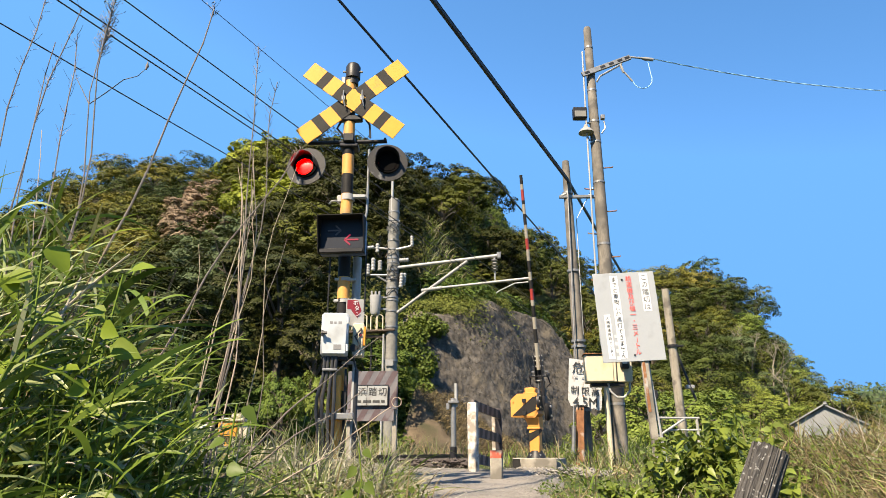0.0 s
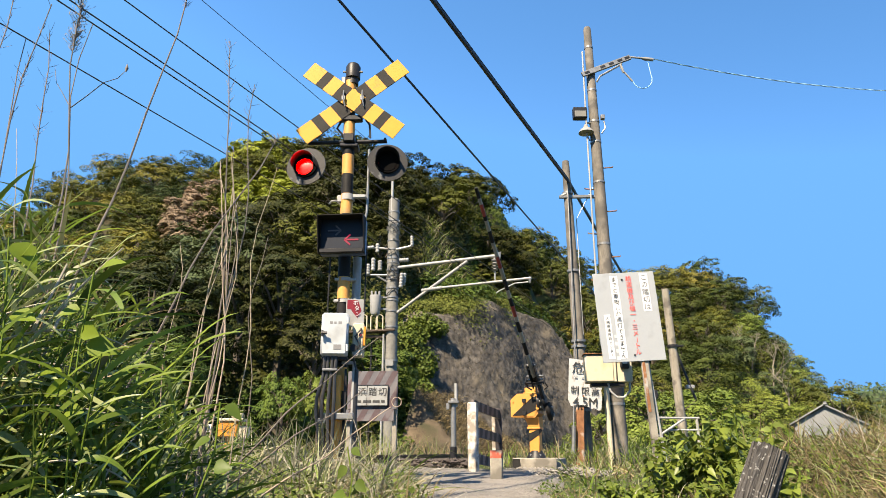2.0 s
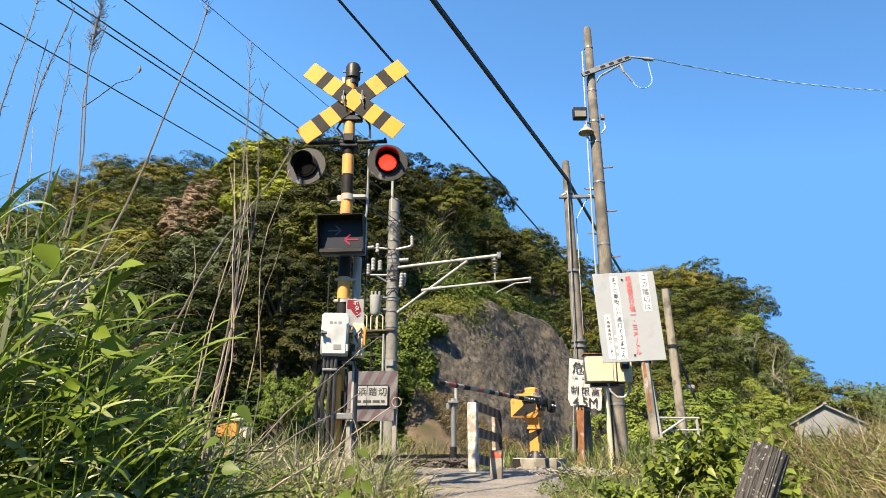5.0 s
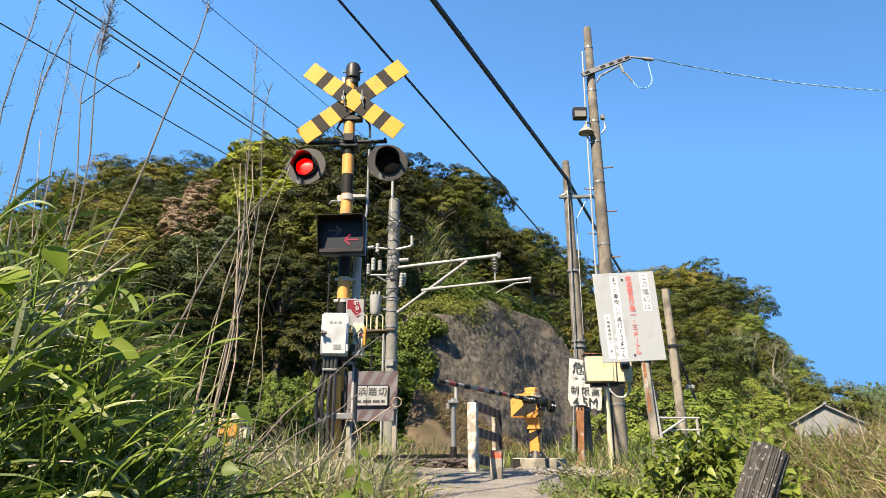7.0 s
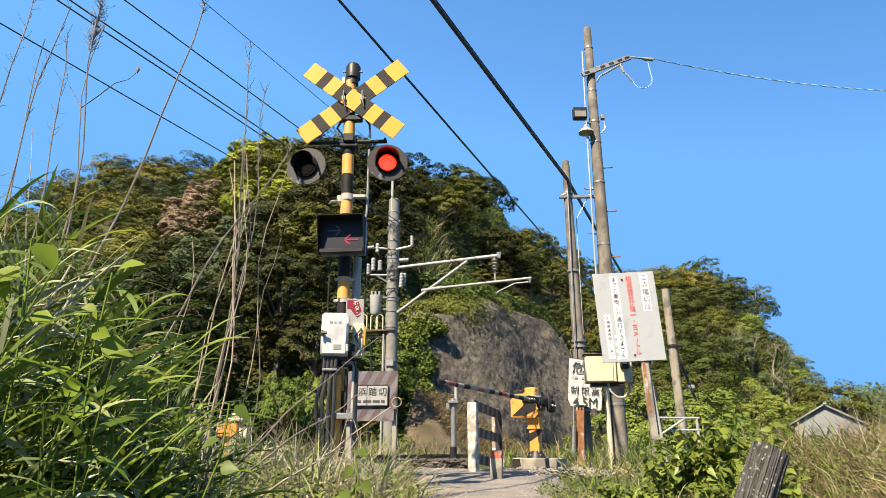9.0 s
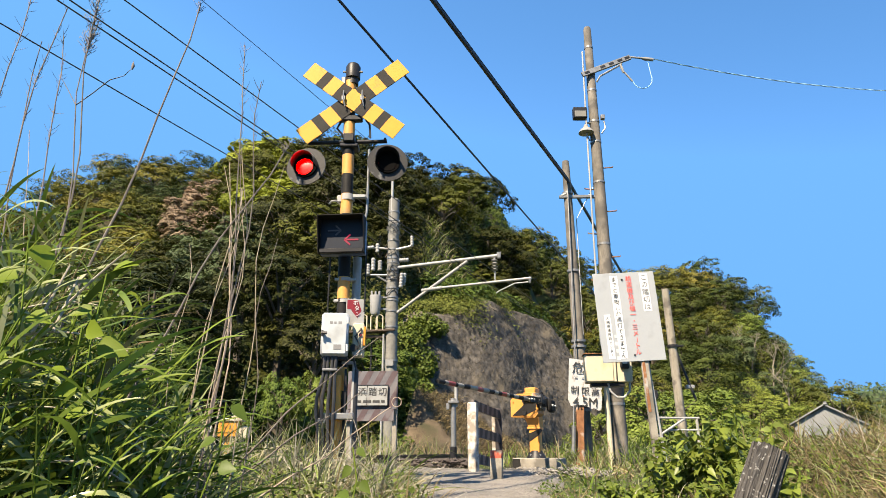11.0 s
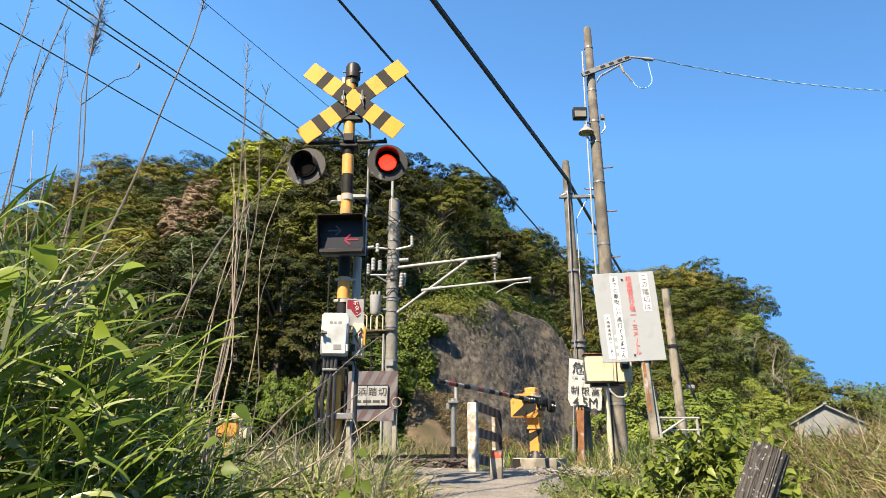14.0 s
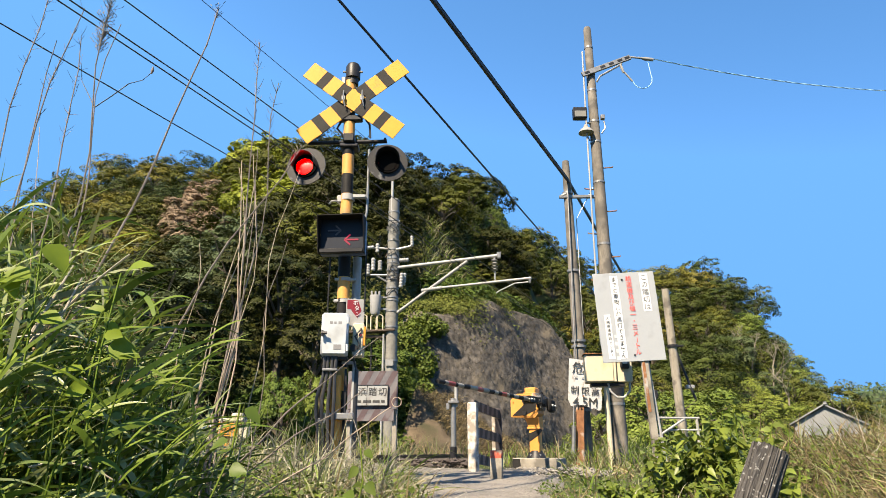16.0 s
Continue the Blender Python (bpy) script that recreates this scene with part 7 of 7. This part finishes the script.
make_vine(-0.88, 1.30, (-0.845, 1.29, 0.545), 55, 0.066, 4)
make_vine(-0.74, 1.31, (-0.675, 1.30, 0.475), 56, 0.056, 4)
make_vine(-0.90, 1.30, (-0.93, 1.28, 0.47), 57, 0.060, 3)
make_vine(-0.70, 1.31, (-0.74, 1.30, 0.36), 58, 0.054, 3)
make_vine(-0.49, 1.36, (-0.455, 1.36, 0.215), 59, 0.040, 3, GRASS_DEEP, "trailing vine with dark green rounded leaves in the weeds")
make_vine(-0.27, 1.80, (-0.235, 1.80, 0.13), 60, 0.034, 4, GRASS_DEEP, "trailing vine with dark green rounded leaves in the weeds")
for x, y, h, k in ((-0.88, 1.36, 0.66, 51), (-0.72, 1.38, 0.58, 52), (-0.99, 1.42, 0.74, 53), (-0.60, 1.50, 0.42, 54)):
    make_bush(x, y, 0.10, h, 4, 4, 0.062, k, "green climbing plant with broad leaves in the grass", gain=1.8)
make_bush(-0.55, 2.3, 0.2, 0.32, 9, 6, 0.08, 48, "low plant with broad leaves in the weeds")


# ---- dry stalks ----
def stalk(x0, y, x1, z1, bend=0.0, r=0.0045, tuft="", gain=1.3, z0=None, dy=0.0, fork=False, curl=False):
    """A dry reed from the ground at x0 to its tip at x1, z1, with an optional feathery or twiggy head."""
    rnd = random.Random(int((x0 + 9) * 5000 + x1 * 777))
    mat = REED_PALE if rnd.random() < 0.6 and z1 < 1.2 else REED
    foot = Vector((x0, y, ground_height(x0, y) if z0 is None else z0))
    tip = Vector((x1 - x0, dy, z1 - foot.z))
    t = thing("reed_stalk", Matrix.Translation(foot), "tall dry reed stalk" + (" with a feathery head" if tuft else " without leaves"), "reed", "dry reeds on the bank")
    pts = []
    for i in range(13):
        k = i / 12
        pts.append(tip * k + Vector((bend * 4 * k * (1 - k) + k * (0.024 * math.sin(k * 8 + x0 * 23) + 0.010 * math.sin(k * 17 + x1 * 40)), 0.006 * math.sin(k * 13), 0)))
    r *= 0.64 if z1 < 1.2 else 0.78
    s = Shape().tube(pts, [r * (1.15 - 0.7 * i / 12) for i in range(13)], 6)
    for i in range(1, 12, 2):
        s.tube([pts[i] - (pts[i] - pts[i - 1]) * 0.03, pts[i] + (pts[i] - pts[i - 1]) * 0.03], r * (1.22 - 0.7 * i / 12), 6)
    if curl:
        s.tube([tip + Vector((0.016 * math.sin(a), 0, 0.016 - 0.016 * math.cos(a))) for a in [0.3 * k for k in range(25)]], r * 0.45, 6)
    part("stem", s, mat, t)
    if fork:
        p = pts[9].lerp(pts[10], 0.7)
        b = part("branch", Shape().tube([p, p + Vector((0.05, 0, 0.045)), p + Vector((0.10, 0, 0.095)), p + Vector((0.145, 0, 0.11)), p + Vector((0.17, 0, 0.14))], [r * 0.6, r * 0.55, r * 0.5, r * 0.4, r * 0.3], 5), mat, t)
        part("branch", Shape().tube([p, p + Vector((-0.03, 0, 0.05)), p + Vector((-0.062, 0, 0.10)), p + Vector((-0.078, 0, 0.17))], [r * 0.5, r * 0.45, r * 0.35, r * 0.2], 5), mat, t)
        part("seed_head", Shape().tube([p + Vector((0.17, 0, 0.135)), p + Vector((0.172, 0, 0.148)), p + Vector((0.171, 0, 0.166))], [0.002, 0.0055, 0.001], 9), mat, b)
    if tuft:
        h = Shape()
        count, lowest, reach = {"plume": (190, 0.86, 0.034), "twigs": (34, 0.74, 0.036), "tip": (16, 0.975, 0.022)}[tuft]
        for i in range(count):
            k = rnd.uniform(lowest, 1.0)
            p = tip * k + Vector((bend * 4 * k * (1 - k) + k * (0.024 * math.sin(k * 8 + x0 * 23) + 0.010 * math.sin(k * 17 + x1 * 40)), 0, 0))
            a = rnd.choice((-1, 1)) * rnd.uniform(0.2, 0.8)
            n = rnd.uniform(0.4, 1.0) * reach
            q = p + Vector((a * n, rnd.uniform(-1, 1) * n, n * rnd.uniform(0.5, 1.4)))
            h.tube([p, p.lerp(q, 0.5) + Vector((a * 0.004, 0, 0)), q], [0.0009, 0.0007, 0.0004], 3)
            if tuft != "twigs":
                h.tube([q, q + Vector((rnd.uniform(-0.010, 0.010), 0, 0.008))], [0.0013, 0.0006], 3)
        tagged(part("head", h, mat, t), kind="stuff")
    if gain:
        SWAYING.append((t, foot, gain, int(x0 * 100) + 77))



stalk(-1.36, 1.90, -1.46, 1.66, -0.03, 0.0045, "twigs")
stalk(-1.42, 1.95, -1.40, 1.50, 0.02, 0.004)
stalk(-1.36, 1.90, -1.33, 1.60, -0.03, 0.0045, "twigs")
stalk(-1.30, 1.92, -1.31, 1.50, 0.02, 0.004, "twigs")
stalk(-1.22, 1.85, -1.28, 1.10, 0.01, 0.003)
stalk(-1.22, 1.90, -1.172, 1.66, 0.01, 0.0045, "plume")
stalk(-1.19, 1.93, -1.185, 1.56, -0.01, 0.004, fork=True)
stalk(-1.30, 1.90, -0.838, 1.61, 0.02, 0.0058, "tip")
stalk(-0.66, 1.90, -0.634, 1.45, 0.00, 0.0040, "twigs")
stalk(-0.70, 1.92, -0.574, 1.31, 0.00, 0.0035, "twigs")
stalk(-0.78, 1.90, -0.640, 1.03, 0.02, 0.0040)
stalk(-1.10, 1.85, -0.500, 1.04, 0.0, 0.0062, "tip")
stalk(-0.72, 1.95, -0.622, 1.02, 0.015, 0.0035)
stalk(-0.62, 1.95, -0.515, 1.01, -0.015, 0.0032)
stalk(-0.655, 1.88, -0.640, 1.00, 0.02, 0.0040)
stalk(-0.70, 1.88, -0.650, 0.98, 0.035, 0.0035)
stalk(-0.79, 1.92, -0.790, 0.74, 0.00, 0.0028)
stalk(-0.74, 1.86, -0.60, 0.90, 0.03, 0.0030)
stalk(-0.68, 1.97, -0.632, 1.10, -0.012, 0.0032)
stalk(-0.84, 1.90, -0.62, 0.86, 0.02, 0.0030)
stalk(-0.60, 1.90, -0.52, 0.75, 0.02, 0.0028)
stalk(-0.80, 2.30, -0.256, 0.507, 0.0, 0.0062, gain=0.0, z0=-0.02)
stalk(-0.79, 2.28, -0.284, 0.325, 0.01, 0.0058, gain=0.0, z0=-0.04)
stalk(-0.64, 2.26, -0.158, 0.264, 0.0, 0.0058, gain=0.0, z0=-0.05, curl=True)


# ---- old wooden post ----
def make_wood_post():
    t = thing("wooden_post", pose(0.618, 1.60, -0.20, -3, 27, 0), "short leaning split wooden post with lichen spots", "post")
    n, rings = 96, 24
    s = Shape()
    verts, faces = [], []
    for j in range(rings + 1):
        z = 0.365 * j / rings
        for k in range(n):
            a = 2 * math.pi * k / n
            groove = 0.0035 * noise.noise(Vector((math.cos(a) * 9, math.sin(a) * 9, z * 1.6))) - 0.009 * max(0.0, noise.noise(Vector((math.cos(a) * 6, math.sin(a) * 6, z * 1.2 + 3))) - 0.05) + 0.0035 * noise.noise(Vector((math.cos(a) * 22, math.sin(a) * 22, z * 3)))
            r = 0.041 + groove
            verts.append((r * math.cos(a), r * math.sin(a), z + (0.004 * noise.noise(Vector((a * 3, 0, 1))) if j == rings else 0)))
    for j in range(rings):
        for k in range(n):
            faces.append((j * n + k, j * n + (k + 1) % n, (j + 1) * n + (k + 1) % n, (j + 1) * n + k))
    verts.append((0, 0, 0.362))
    faces += [(rings * n + k, rings * n + (k + 1) % n, len(verts) - 1) for k in range(n)]
    part("body", s.add(verts, faces), OLD_WOOD, t)


make_wood_post()


# ---- house behind the mound ----
def make_house():
    t = thing("house", pose(20.15, 35, -0.45, 0, 0, -31), "small house with a pale grey gable roof behind bushes", "house")
    part("wall", Shape().add([(-1.6, 0, 0), (1.6, 0, 0), (1.6, 0, 1.95), (0, 0, 2.85), (-1.6, 0, 1.95), (-1.6, 5, 0), (1.6, 5, 0), (1.6, 5, 1.95), (0, 5, 2.85), (-1.6, 5, 1.95)],
                             [(0, 1, 2, 3, 4), (9, 8, 7, 6, 5), (1, 6, 7, 2), (0, 4, 9, 5)]), ROOF, t, "pale grey sheet gable wall", smooth=False)
    for sgn in (1, -1):
        part("roof", Shape().plate([(0, -0.2, 2.92), (sgn * 1.8, -0.2, 1.89), (sgn * 1.8, 5.2, 1.89), (0, 5.2, 2.92)], 0.07), ROOF, t, smooth=False)
    part("ridge_cap", Shape().box((0, 2.5, 2.94), (0.2, 5.5, 0.08), 0.02), ROOF, t)
    part("finial", Shape().box((0, -0.15, 2.98), (0.14, 0.16, 0.16), 0.03), GALV, t)


make_house()

t = thing("equipment_box", pose(-2.86, 9.0, 0.0), "orange and cream railway equipment box among weeds", "equipment box")
part("body", Shape().box((0, 0, 0.40), (0.26, 0.2, 0.20), 0.015), ORANGE, t)
part("side_case", Shape().box((0.19, 0.02, 0.36), (0.12, 0.16, 0.16), 0.012), CREAM, t)
part("post", Shape().box((0, 0, 0.10), (0.08, 0.08, 0.5), 0.006), YELLOW_GATE, t)
part("lid", Shape().box((0.04, -0.01, 0.52), (0.32, 0.23, 0.04), 0.01), CREAM, t)
part("cap", Shape().box((0.10, -0.01, 0.575), (0.14, 0.16, 0.07), 0.02), CREAM, t)
t = thing("marker_plate", pose(-3.22, 9.1, 0.0), "small white and blue plate on a short post", "marker")
part("plate", Shape().box((0, 0, 0.42), (0.16, 0.015, 0.10), 0.004), STRIP_WHITE, t)
part("blue_field", Shape().box((0.01, -0.009, 0.42), (0.10, 0.004, 0.06), 0), BLUE_SIDE, t)
part("post", Shape().box((0, 0.02, 0.2), (0.04, 0.03, 0.45), 0.004), GALV, t)


# ---- what moves ----
def motions():
    # the boom comes down
    fall = [(0, 80.5), (0.5, 72), (1, 62), (1.5, 53.5), (2, 46), (2.5, 33.2), (3, 24), (3.5, 13.2), (4, 6), (4.2, 4), (4.6, 0.3), (5, -1.6), (5.4, -1.4), (16, -1.4)]
    walk(GATE["arm"], [(t, pose(0.140, -0.120, 0.79, -a - 1.2 * math.cos(radians(a)), 0, -2.5)) for t, a in fall])
    # the lamps flash by turns: each lens swings its lit face to the front and away again
    half, start = 0.6152, 0.02
    for lens, first in zip(LENSES, (0.0, 180.0)):
        here = pose(0, -0.03, -0.02)
        rows, a, k = [(0, here @ pose(0, 0, 0, 0, 0, first))], first, 0
        while start + half * k < 15.9:
            t = math.floor((start + half * k) * 10) / 10
            for i in range(4):
                rows.append((t + i / 30, here @ pose(0, 0, 0, 0, 0, a + 60 * i)))
            a += 180
            k += 1
        rows = rows[1:] + [(16, here @ pose(0, 0, 0, 0, 0, a))]
        walk(lens, rows)
    # grass and reeds lean with the breeze
    breeze = [(0, 0.9), (0.5, 0.9), (1, 0.4), (1.5, -0.9), (2, -1.4), (2.5, -1.4), (3, -0.9), (3.5, -0.8), (4, -0.6), (5.2, 0.2), (6.5, 0.4), (7, 0.4), (7.5, 0), (8, -0.05), (8.5, 0),
              (9, 0), (10.2, -0.3), (11.5, -0.5), (12, 0), (12.5, 0.4), (13, 0), (13.5, 0), (14, 0), (14.5, -0.2), (15, 0.4), (15.5, 0.9), (16, 1.1)]
    for ob, foot, gain, seed in SWAYING:
        rows = []
        for t, v in breeze:
            own = 0.18 * math.sin(t * 3.1 + seed)
            rows.append((t, Matrix.Translation(foot) @ pose(0, 0, 0, 0.4 * gain * math.sin(t * 1.7 + seed), gain * (v + own), 0)))
        walk(ob, rows)


motions()
